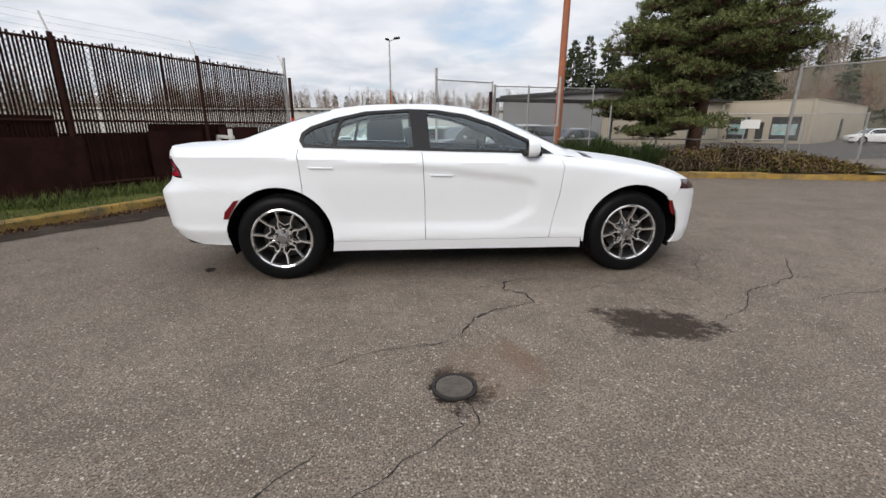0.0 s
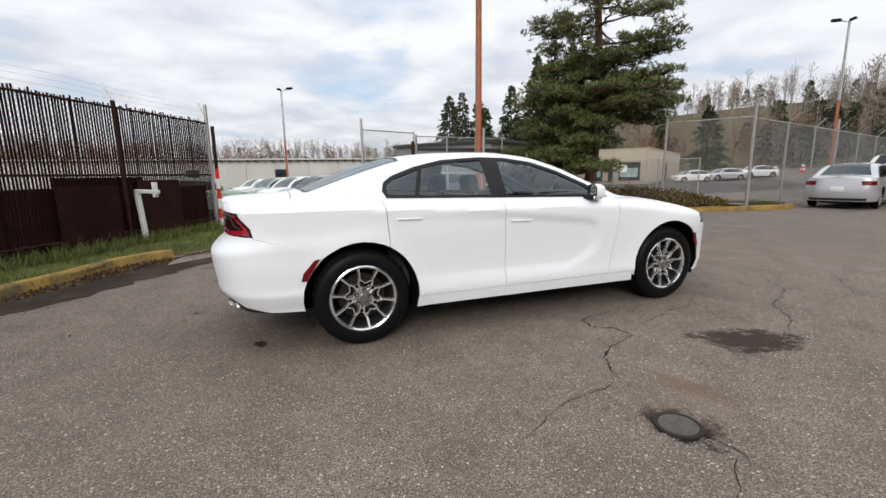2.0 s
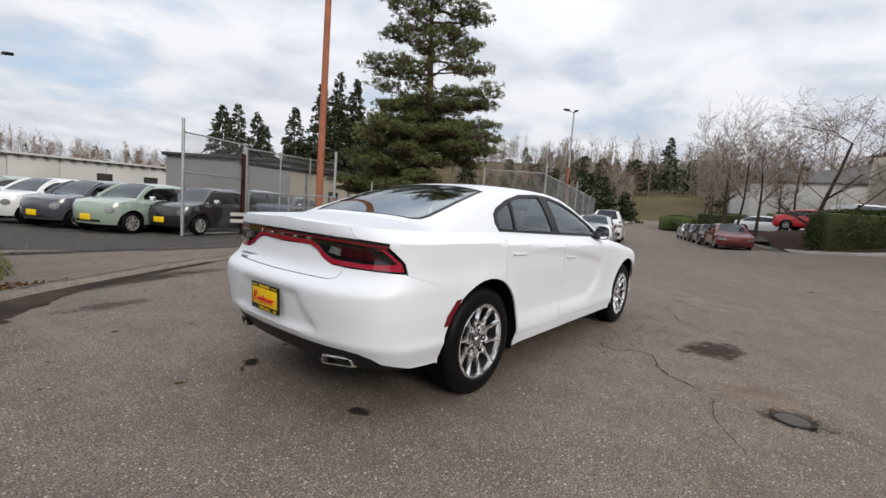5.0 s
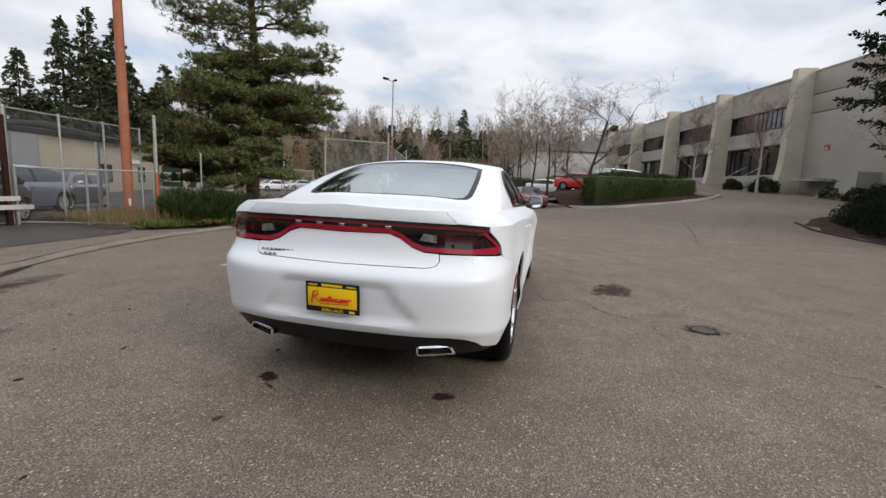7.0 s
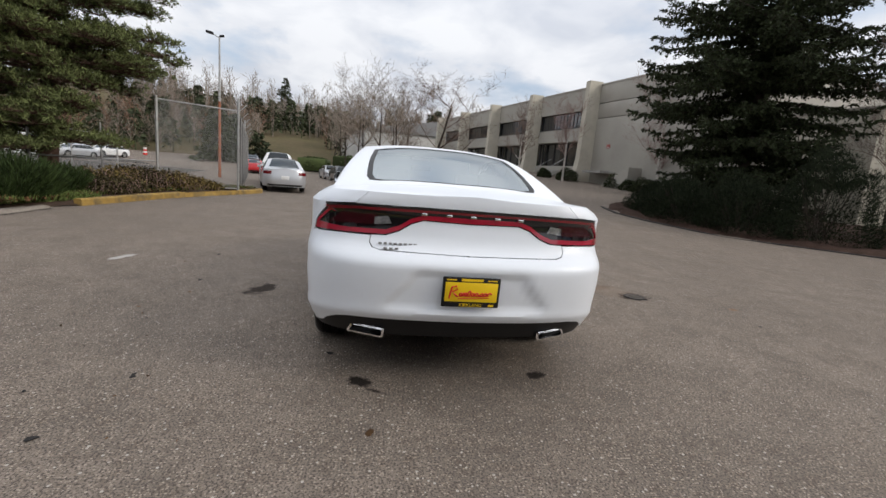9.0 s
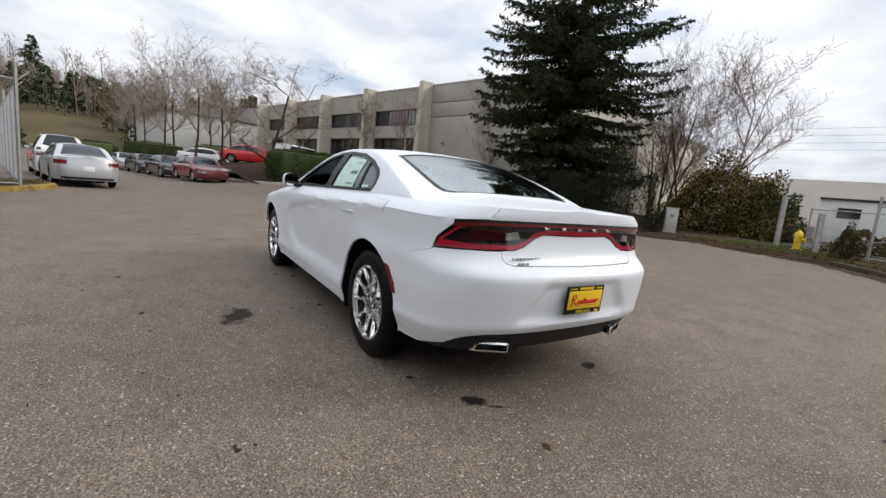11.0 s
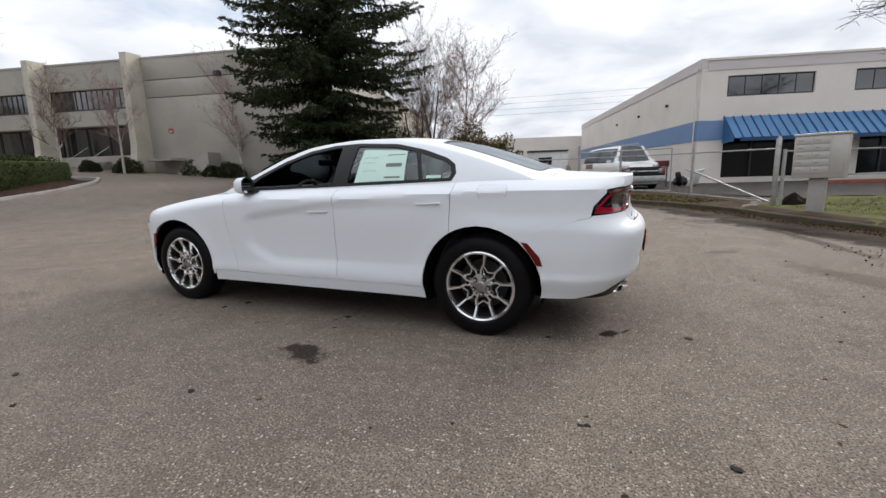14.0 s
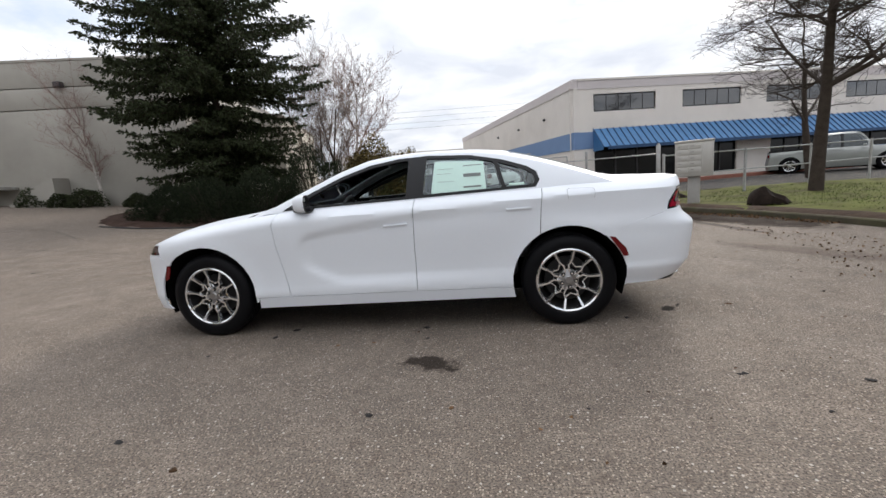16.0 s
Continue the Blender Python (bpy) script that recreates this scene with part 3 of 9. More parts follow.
def sheet(poly, holes, place, step, lip=0.012, edge=None, middle=(-1.6, 1.4, 0.6)):
    """A curved panel: an outline (with holes) in a flat domain, filled with small triangles and laid onto a surface by place(a, b)."""
    edge = edge or step
    loops = [sample(poly, edge)] + [sample(h, edge) for h in holes]
    pts, edges, ends = [], [], []
    for lo in loops:
        k = len(pts)
        pts += lo
        edges += [(k + i, k + (i + 1) % len(lo)) for i in range(len(lo))]
        ends.append((k, len(lo)))
    q = np.array(pts)
    (a0, b0), (a1, b1) = q.min(0), q.max(0)
    gx, gy = np.meshgrid(np.arange(a0 + step * 0.37, a1, step), np.arange(b0 + step * 0.41, b1, step))
    grid = np.c_[gx.ravel(), gy.ravel()]
    if len(grid):
        keep = inside(loops[0], grid)
        for lo in loops[1:]:
            keep &= ~inside(lo, grid)
        grid = grid[keep]
    if len(grid):
        near = np.full(len(grid), 1e9)
        for i in range(0, len(q), 200):
            near = np.minimum(near, np.sqrt(((grid[:, None] - q[None, i:i + 200]) ** 2).sum(-1)).min(1))
        pts += [tuple(p) for p in grid[near > 0.45 * min(step, edge)]]
    co, _, faces, orig, *_ = geometry.delaunay_2d_cdt([Vector(p) for p in pts], edges, [], 0, 1e-6)
    cen = np.array([[sum(co[i][k] for i in f) / 3 for k in (0, 1)] for f in faces])
    ok = inside(loops[0], cen)
    for lo in loops[1:]:
        ok &= ~inside(lo, cen)
    tri = [f for f, o in zip(faces, ok) if o]
    v = [Vector(place(p[0], p[1])) for p in co]
    nor = [Vector() for _ in v]
    out = []
    for f in tri:
        n = (v[f[1]] - v[f[0]]).cross(v[f[2]] - v[f[0]])
        c = (v[f[0]] + v[f[1]] + v[f[2]]) / 3
        away = c - Vector((min(middle[1], max(middle[0], c.x)), 0, middle[2]))
        if n.dot(away) < 0:
            f, n = (f[0], f[2], f[1]), -n
        out.append(tuple(f))
        for i in f:
            nor[i] += n
    back = {}
    for a, k in enumerate(orig):
        for o in k:
            back[o] = a
    if lip:
        count = {}
        for f in out:
            for i in range(3):
                e = (f[i], f[(i + 1) % 3])
                count[e] = count.get(e, 0) + 1
        rim = [e for e in count if (e[1], e[0]) not in count]
        low = {}
        for a, b in rim:
            for i in (a, b):
                if i not in low:
                    low[i] = len(v)
                    v.append(v[i] - nor[i].normalized() * lip)
            out.append((b, a, low[a], low[b]))
    used = sorted({i for f in out for i in f})
    at = {i: k for k, i in enumerate(used)}
    g = Geo()
    g.v, g.f = [tuple(v[i]) for i in used], [tuple(at[i] for i in f) for f in out]
    return g


# ground
def ground_z(x, y):
    """The lie of the land: flat round the car, rising to the east and south-east."""
    z = 0.085 * max(0.0, min(x, 60) - 7) * smooth01(3, -14, y)
    z += 0.05 * max(0.0, min(x, 190) - 45)
    z += 0.015 * max(0.0, min(-y, 60) - 6) * (1 - smooth01(6, 20, x))
    z -= 0.012 * max(0.0, min(y, 30) - 7) * (1 - smooth01(30, 60, x))
    return z


def land(xs, ys):
    g = Geo()
    for y in ys:
        for x in xs:
            g.v.append((x, y, ground_z(x, y)))
    n = len(xs)
    for j in range(len(ys) - 1):
        for i in range(n - 1):
            k = j * n + i
            g.f.append((k, k + 1, k + n + 1, k + n))
    return g


GX = [-1500, -400, -150, -60, -30] + list(range(-20, 72, 2)) + [80, 100, 120, 150, 190, 300, 600, 1500]
GY = [-1500, -500, -200, -90] + list(range(-60, 44, 2)) + [60, 90, 150, 300, 600, 1500]
solid("ground", land(GX, GY), M_ASPHALT, "worn grey asphalt yard with pale stone chips, stains and shade painted under the sedan", "asphalt", "structure")


# cars
class Shell:
    """The skin of a car: a ring round its sides and ends, and the surface over it. x ahead, y to its left, z up from the ground."""

    def __init__(self, xr, xf, n_r, n_f, bow, inset, round_, lean, bulge, crown, axles, wheel_z, arch, flare, flank, top, tail, nose, cant, roof, dent, rear_dent, tuck=0.0):
        self.xr, self.xf, self.n_r, self.n_f, self.bow, self.inset, self.round_ = xr, xf, n_r, n_f, bow, inset, round_
        self.lean, self.bulge, self.crown, self.axles, self.wheel_z, self.arch, self.flare = lean, bulge, crown, axles, wheel_z, arch, flare
        self.flank, self.top, self.tail, self.nose, self.cant, self.roof, self.dent, self.rear_dent = flank, top, tail, nose, cant, roof, dent, rear_dent
        self.arc, self.tuck = 0.6, tuck
        self.end = self.xr - self.arc * math.pi
        self.fend = self.xf + self.arc * math.pi

    def width(self, x, z):
        q = self.top(x) - z
        w = self.flank(z)
        r = self.round_
        if q < r:
            w -= self.inset * (1 - max(q, 0.0) / r) ** 2
        for wx in self.axles:
            d = math.hypot(x - wx, z - self.wheel_z)
            w += self.flare * math.exp(-((d - self.arch) / 0.07) ** 2)
        return w - self.dent(x, z) - self.tuck * smooth01(self.axles[0] + 0.2, self.xr - 0.1, x) * (0.35 + 0.65 * smooth01(0.76, 0.90, z) + 1.5 * smooth01(0.46, 0.34, z))

    def ring(self, s, z):
        """The skin at s (x along the flank, then round an end) and height z, left side first."""
        side = 1.0
        if s < self.end:
            side, s = -1.0, self.xr + (self.end - s)
        if s > self.fend:
            side, s = -1.0, self.xf - (s - self.fend)
        if s < self.xr or s > self.xf:
            rear = s < self.xr
            th = (self.xr - s if rear else s - self.xf) / self.arc
            n = self.n_r if rear else self.n_f
            c, sn = math.cos(th), math.sin(th)
            m = (abs(c) ** n + abs(sn) ** n) ** (1 / n)
            xc = self.xr if rear else self.xf
            tip = self.tail(z) if rear else self.nose(z)
            w = self.width(xc, z)
            y = w * c / m
            bow = self.bow * sn * sn * (c / m) ** 2
            x = xc + (tip - xc) * sn / m + (bow if rear else -bow)
            x += self.rear_dent(y, z) if rear else 0.0
            return (x, y * side, z)
        return (s, side * self.width(s, z), z)

    def nominal(self, s):
        if s < self.end:
            s = self.xr + (self.end - s)
        if s > self.fend:
            s = self.xf - (s - self.fend)
        x = s
        if s < self.xr:
            th = (self.xr - s) / self.arc
            c, sn = math.cos(th), math.sin(th)
            x = self.xr - (self.xr - self.tail(1.0)) * sn / (abs(c) ** self.n_r + sn ** self.n_r) ** (1 / self.n_r)
        elif s > self.xf:
            th = (s - self.xf) / self.arc
            c, sn = math.cos(th), math.sin(th)
            x = self.xf + (self.nose(0.7) - self.xf) * sn / (abs(c) ** self.n_f + sn ** self.n_f) ** (1 / self.n_f)
        return x

    def ztop(self, s):
        return self.top(self.nominal(s))

    def s_of_y(self, y, z=0.85, rear=True):
        """The s of a place on an end, from its y."""
        xc = self.xr if rear else self.xf
        n = self.n_r if rear else self.n_f
        c = min(1.0, abs(y) / self.width(xc, z))
        th = math.atan2((1 - c ** n) ** (1 / n), c)
        if y < 0:
            th = math.pi - th
        return xc - self.arc * th if rear else xc + self.arc * th

    def s_of_x(self, x, z=0.85):
        """The s of a place on the left flank, from its x."""
        if x < self.xr:
            q = min(1.0, (self.xr - x) / (self.xr - self.tail(z)))
            return self.xr - self.arc * math.atan2(q, (1 - q ** self.n_r) ** (1 / self.n_r))
        if x > self.xf:
            q = min(1.0, (x - self.xf) / (self.nose(z) - self.xf))
            return self.xf + self.arc * math.atan2(q, (1 - q ** self.n_f) ** (1 / self.n_f))
        return x

    def mirror_s(self, s, rear=True):
        return 2 * (self.xr - self.arc * math.pi / 2) - s if rear else 2 * (self.xf + self.arc * math.pi / 2) - s

    def over(self, s, v):
        """The surface above the ring: v from 0 at the shoulder to 1 at the roof's edge and 2 at the middle; below 0 on the other side."""
        side = 1.0
        if v > 2:
            v, side = 4 - v, -1.0
        zt = self.ztop(s)
        x, yb, _ = self.ring(s, zt)
        yb = abs(yb)
        zc = max(self.cant(x), zt + 1e-4)
        yc = max(0.0, yb - (zc - zt) * self.lean)
        zr = max(self.roof(x), zc)
        if v < 1:
            bul = self.bulge * 4 * v * (1 - v) * (zc - zt)
            return (x, side * (yb + (yc - yb) * v + bul), zt + (zc - zt) * v)
        f = 2 - v
        return (x, side * yc * f, zr - (zr - zc) * f ** self.crown)

    def v_of_z(self, x, z):
        zt = self.top(x)
        return (z - zt) / max(self.cant(x) - zt, 1e-3)

    def v_of_y(self, x, y):
        zt = self.top(x)
        yb = self.width(x, zt)
        yc = yb - (max(self.cant(x), zt) - zt) * self.lean
        return 2 - min(1.0, y / max(yc, 1e-3))


def arch_points(cx, cz, r, x0, z_low, n=18):
    """An arch over a wheel, from rear foot to front foot."""
    a = math.asin((z_low - cz) / r)
    return [(cx - r * math.cos(a + (math.pi - 2 * a) * i / n), cz + r * math.sin(a + (math.pi - 2 * a) * i / n)) for i in range(n + 1)]


def wheel_parts(parent, r, w, rim_r, spokes, face, rim_mat, split=True, n=40, hub_mat=None):
    """A wheel under a car: tyre, rim with spokes, brake disc; the outer face looks along +y."""
    g = Geo()
    h = w / 2
    prof = [(rim_r - 0.004, h - 0.022), (rim_r + 0.012, h - 0.004), (rim_r + 0.035, h), (r - 0.06, h - 0.002), (r - 0.03, h - 0.010), (r - 0.008, h - 0.028), (r, h - 0.05)]
    for k in range(4):
        y0 = (h - 0.05) - (k + 0.7) * (2 * h - 0.1) / 4.6
        prof += [(r, y0 + 0.008), (r - 0.008, y0 + 0.005), (r - 0.008, y0 - 0.005), (r, y0 - 0.008)]
    prof += [(r, -h + 0.05), (r - 0.008, -h + 0.028), (r - 0.03, -h + 0.01), (rim_r + 0.02, -h), (rim_r - 0.01, -h + 0.02)]
    g.lathe(prof[::-1], n, axis="y")
    tyre = part("tyre", g, M_TYRE, parent)
    g = Geo()
    g.lathe([(rim_r - 0.055, -h + 0.04), (rim_r - 0.03, h - 0.075), (rim_r - 0.018, h - 0.034)][::-1], n, axis="y")
    # barrel coloured dark: the shade behind the spokes is in the colour
    part("barrel", g, M_RIMDARK, parent, "inner barrel with its shade put into a dark metal")
    g = Geo()
    g.lathe([(rim_r - 0.020, h - 0.040), (rim_r - 0.015, h - 0.014), (rim_r - 0.004, h - 0.008), (rim_r + 0.005, h - 0.012), (rim_r + 0.006, h - 0.03)][::-1], n, axis="y")
    rim = part("rim", g, rim_mat, parent, "polished lip")
    ri = rim_r - 0.014

    def bar(p, q, w0, w1, y0, y1, d=0.022):
        """A tapering spoke between two plan points (radius, angle)."""
        a = Vector((p[0] * math.cos(p[1]), y0, p[0] * math.sin(p[1])))
        b = Vector((q[0] * math.cos(q[1]), y1, q[0] * math.sin(q[1])))
        t = (b - a)
        side = Vector((-t.z, 0, t.x)).normalized()
        vs = []
        for o, ww in ((a, w0), (b, w1)):
            vs += [o - side * ww - Vector((0, d, 0)), o - side * ww * 0.5, o + side * ww * 0.5, o + side * ww - Vector((0, d, 0))]
        return vs, [(0, 1, 5, 4), (1, 2, 6, 5), (2, 3, 7, 6), (0, 3, 2, 1), (4, 5, 6, 7), (3, 0, 4, 7)]
    step = 2 * math.pi / spokes
    for i in range(spokes):
        a = math.pi / 2 + i * step
        g = Geo()
        if split:
            g.add(*bar((0.05, a), (0.118, a), 0.036, 0.030, face - 0.032, face - 0.030, 0.02))
            for sg in (-1, 1):
                g.add(*bar((0.060, a + sg * 0.26), (0.120, a + sg * 0.15), 0.0120, 0.0120, face - 0.020, face - 0.020))
                g.add(*bar((0.114, a + sg * 0.15), (0.160, a + sg * step * 0.246), 0.0125, 0.0120, face - 0.020, face - 0.014))
                g.add(*bar((0.154, a + sg * step * 0.246), (ri + 0.008, a + sg * step * 0.252), 0.0120, 0.0165, face - 0.014, h - 0.008))
                g.add(*bar((0.150, a + sg * step * 0.232), (0.112, a + sg * step * 0.5), 0.0085, 0.0085, face - 0.024, face - 0.032, 0.016))
        else:
            g.add(*bar((0.04, a), (ri, a), 0.022, 0.03, face - 0.01, h - 0.022))
        sp = part("spoke", g, rim_mat, rim, angle=20)
        if split:
            # the arm is solid: a thin black plate paints the slot's dark opening
            part("slot_shade", Geo().add(*bar((0.090, a), (0.116, a), 0.016, 0.020, face - 0.0295, face - 0.0285, 0.002)), M_LINER, rim, "near-black plate for the shade in the slot")
    g = Geo()
    g.lathe([(0.0, face - 0.014), (0.026, face - 0.015), (0.032, face - 0.022), (0.05, face - 0.025), (0.080, face - 0.030), (0.084, face - 0.06)][::-1], 24, axis="y")
    part("centre_cap", g, hub_mat or M_HUB, rim)
    if split:
        for i in range(5):
            a = math.pi / 2 + (i + 0.5) * 2 * math.pi / 5
            m = pose(0.058 * math.cos(a), face - 0.022, 0.058 * math.sin(a))
            # dark disc on the hub paints the shade of the lug pit
            part("lug_pit_shade", Geo().lathe([(0.001, 0.0015), (0.016, 0.0015), (0.018, -0.006)][::-1], 12, m, "y"), M_RIMDARK, rim)
            part("lug_nut", Geo().lathe([(0.0001, 0.012), (0.009, 0.011), (0.011, 0.0), (0.011, -0.01)][::-1], 6, m, "y"), M_CHROME, rim)
    g = Geo().lathe([(rim_r * 0.72, -0.02), (rim_r * 0.72, -0.005), (rim_r * 0.3, 0.0), (0.001, 0.0)], 24, pose(0, h - 0.11, 0), "y")
    part("brake_disc", g, M_RIMDARK, parent)
    g = Geo().lathe([(rim_r - 0.03, 0.0), (0.001, 0.0)], 24, pose(0, -h + 0.05, 0), "y")
    part("wheel_back", g, M_LINER, parent)
    return parent


def pushed(place, d):
    """The same surface, d metres further out."""
    def at(a, b):
        p, u, w = Vector(place(a, b)), Vector(place(a + 0.004, b)), Vector(place(a, b + 0.004))
        n = (u - p).cross(w - p)
        if n.length < 1e-9:
            return tuple(p)
        n.normalize()
        away = p - Vector((min(1.4, max(-1.6, p.x)), 0, 0.6))
        return tuple(p + n * (d if n.dot(away) > 0 else -d))
    return at


def flip(place):
    def at(a, b):
        x, y, z = place(a, b)
        return (x, -y, z)
    return at


WX, WZ, WR, ARCH = 1.526, 0.368, 0.370, 0.437


def scallop(x, z):
    """The long hollow in the doors, deepest at its rounded front end."""
    lo = 0.425 + 0.02 * smooth01(0.6, -1.2, x)
    hi = 0.86 + 0.110 * (0.65 - x) / 0.95 if x > -0.3 else 0.97 + 0.05 * (-0.3 - x)
    front = 0.70 - 0.30 * smooth01(0.70, 0.42, z) ** 2 - 0.1 * smooth01(0.75, 0.95, z)
    a = smooth01(lo, lo + 0.05, z) * (1 - smooth01(hi - 0.045, hi, z))
    b = 1 - smooth01(front - 0.14, front, x)
    fade = 0.35 + 0.65 * smooth01(-1.2, 0.3, x)
    return 0.023 * a * b * fade


def plate_recess(y, z):
    a = 1 - smooth01(0.285 + 0.15 * smooth01(0.72, 0.48, z), 0.335 + 0.15 * smooth01(0.72, 0.48, z), abs(y))
    return 0.018 * a * smooth01(0.49, 0.53, z) * (1 - smooth01(0.705, 0.735, z))


sedan = Shell(
    xr=-1.90, xf=1.72, n_r=4.0, n_f=2.4, bow=0.055, inset=0.10, round_=0.085, lean=0.55, bulge=0.05, crown=2.5,
    axles=(-WX, WX), wheel_z=WZ, arch=ARCH, flare=0.012,
    flank=curve((0.22, 0.27, 0.33, 0.375, 0.43, 0.55, 0.70, 0.85, 0.98, 1.12), (0.884, 0.899, 0.912, 0.922, 0.915, 0.917, 0.927, 0.937, 0.938, 0.930)),
    top=curve((-2.5, -2.1, -1.6, -1.3, -0.3, 0.4, 0.8, 1.1, 1.5, 1.9, 2.2, 2.47), (1.118, 1.108, 1.108, 1.098, 1.072, 1.056, 1.045, 1.02, 0.97, 0.90, 0.83, 0.77)),
    tail=curve((0.28, 0.36, 0.43, 0.48, 0.52, 0.68, 0.74, 0.775, 0.805, 0.845, 0.90, 0.98, 1.03, 1.07, 1.11, 1.13), (-2.44, -2.50, -2.54, -2.575, -2.578, -2.60, -2.605, -2.592, -2.555, -2.515, -2.495, -2.487, -2.492, -2.504, -2.506, -2.495)),
    nose=curve((0.20, 0.35, 0.55, 0.70, 0.80, 0.88, 1.0), (2.37, 2.41, 2.43, 2.415, 2.335, 2.21, 2.03)),
    cant=curve((-2.0, -1.85, -1.6, -1.3, -1.1, -0.8, -0.4, 0.0, 0.3, 0.57, 0.86, 1.0, 1.1, 1.2, 2.5), (1.05, 1.13, 1.225, 1.325, 1.378, 1.43, 1.45, 1.422, 1.342, 1.224, 1.092, 1.03, 1.0, 0.9, 0.5)),
    roof=curve((-2.47, -2.2, -2.0, -1.9, -1.7, -1.4, -1.1, -0.7, -0.3, 0.1, 0.3, 0.6, 0.9, 1.15, 1.3, 1.7, 2.1, 2.3, 2.47), (1.13, 1.145, 1.16, 1.19, 1.265, 1.37, 1.445, 1.483, 1.49, 1.462, 1.41, 1.30, 1.18, 1.075, 1.05, 1.0, 0.915, 0.85, 0.78)),
    dent=scallop, rear_dent=plate_recess, tuck=0.03)


def build_hero():
    sh = sedan
    car = thing("sedan_car", "white four-door sedan with polished wheels parked on asphalt, driver window open", "car")
    R, O = sh.ring, sh.over
    st = 0.032
    part("body_core", hero_core(sh), M_LINER, car, "dark inner structure")

    def both(name, poly, holes, place, material, label="", step=st, lip=0.014):
        for fn in (place, flip(place)):
            part(name, sheet(poly, holes, fn, step, lip), material, car, label)

    arch_r = arch_points(-WX, WZ, ARCH, 0, 0.30)
    arch_f = arch_points(WX, WZ, ARCH, 0, 0.30)
    tops = lambda a, b, n=16: [(a + (b - a) * i / n, sh.ztop(a + (b - a) * i / n)) for i in range(n + 1)]
    gap = 0.0025
    # front door, rear door
    fd_front = [(0.845, 1.043), (0.862, 0.95), (0.845, 0.75), (0.79, 0.45), (0.772, 0.343)]
    both("front_door", fd_front + [(-0.315 + gap, 0.340), (-0.318 + gap, 0.7), (-0.335 + gap, 1.073)] + tops(-0.32, 0.835), [], R, M_WHITE)
    az = lambda x: WZ + math.sqrt(ARCH ** 2 - (x + WX) ** 2)
    rear_cut = [(-1.0905, 0.341)] + [(x, az(x)) for x in (-1.093, -1.10, -1.12, -1.15, -1.19, -1.24, -1.29, -1.3155)]
    both("rear_door", [(-0.335 - gap, 1.073), (-0.318 - gap, 0.7), (-0.315 - gap, 0.340)] + rear_cut + [(-1.315, 0.80), (-1.33, 1.0), (-1.345, 1.10)] + tops(-1.34, -0.345), [], R, M_WHITE)
    # sill
    both("sill", [(-1.105, 0.252), (1.075, 0.243), (1.062, 0.335), (-1.092, 0.336)], [], R, M_WHITE)
    # fender
    s_head = sh.s_of_x(1.955, 0.8)
    cutf = [p for p in arch_f if not (p[0] > WX and p[1] < 0.66)]
    both("front_fender", [(0.85, 1.04), (0.867, 0.95), (0.85, 0.75), (0.795, 0.45), (0.777, 0.34), (1.066, 0.34), (1.08, 0.30)] + cutf + [(sh.s_of_x(1.925), 0.765), (s_head + 0.03, 0.845), (s_head + 0.18, sh.ztop(s_head + 0.18))] + tops(s_head + 0.16, 0.86), [], R, M_WHITE)
    # rear quarter
    s_tail = sh.s_of_x(-2.275, 0.93)
    s62 = sh.s_of_y(0.62, 1.07)
    cutq = [(-1.8, az(-1.8))] + [p for p in arch_r if -1.79 < p[0] < -1.33] + [(-1.3205, az(-1.3205))]
    quarter = [(-1.35, 1.10), (-1.335, 1.0), (-1.32, 0.80)] + cutq[::-1] + [(-1.8015, 0.7135), (-2.0, 0.80), (s_tail + 0.006, 0.868), (s_tail - 0.016, 0.936), (s_tail - 0.088, 1.016), (sh.s_of_y(0.80, 1.03), 1.040), (s62 + 0.0012, 1.052), (s62 + 0.0012, sh.ztop(s62))] + tops(s62 + 0.0012, -1.36)
    both("rear_quarter_panel", quarter, [], R, M_WHITE)
    both("shoulder", [(-1.9905, 1.0), (s62 + 0.001, 1.0), (s62 + 0.0475, 1.0442), (-1.995, 1.266)], [], O, M_WHITE, lip=0.008)
    # tail: lamp band, boot lid, bumper
    sy = lambda y, z=0.9: sh.s_of_y(y, z)
    low = [(sy(0.0), 0.978), (sy(0.27), 0.983), (sy(0.335), 0.962), (sy(0.40), 0.918), (sy(0.47), 0.893), (sy(0.70), 0.889), (s_tail - 0.01, 0.882)]
    high = [(s_tail - 0.026, 0.935), (s_tail - 0.10, 1.008), (sy(0.80, 1.03), 1.032), (s62, 1.045), (sy(0.3), 1.05), (sy(0.0), 1.051)]
    band = low + high + [(sh.mirror_s(s), z) for s, z in high[:-1]][::-1] + [(sh.mirror_s(s), z) for s, z in low[1:]][::-1]
    lamp = part("tail_lamp_panel", sheet(band, [], R, 0.03, 0.01, 0.015), M_GLOSSBLACK, car, "gloss black full-width tail lamp panel")
    P6 = pushed(R, 0.006)
    strip = low[:-1] + [(s_tail - 0.018, 0.887)] + [(s_tail - 0.034, 0.930), (s_tail - 0.104, 1.000), (s_tail - 0.116, 0.998), (s_tail - 0.050, 0.926)] + [(s, z + (0.024 if z > 0.95 else 0.025)) for s, z in low[1:-1]][::-1] + [(sy(0.0), 1.003)]
    strip = [(s, z + 0.003) for s, z in strip]
    strip = strip[:-1] + [(sh.mirror_s(s), z) for s, z in strip[1:-1]][::-1]
    part("red_light_strip", sheet(strip, [], P6, 0.02, 0.008, 0.012), M_REDBRIGHT, lamp, "bright red light strip")
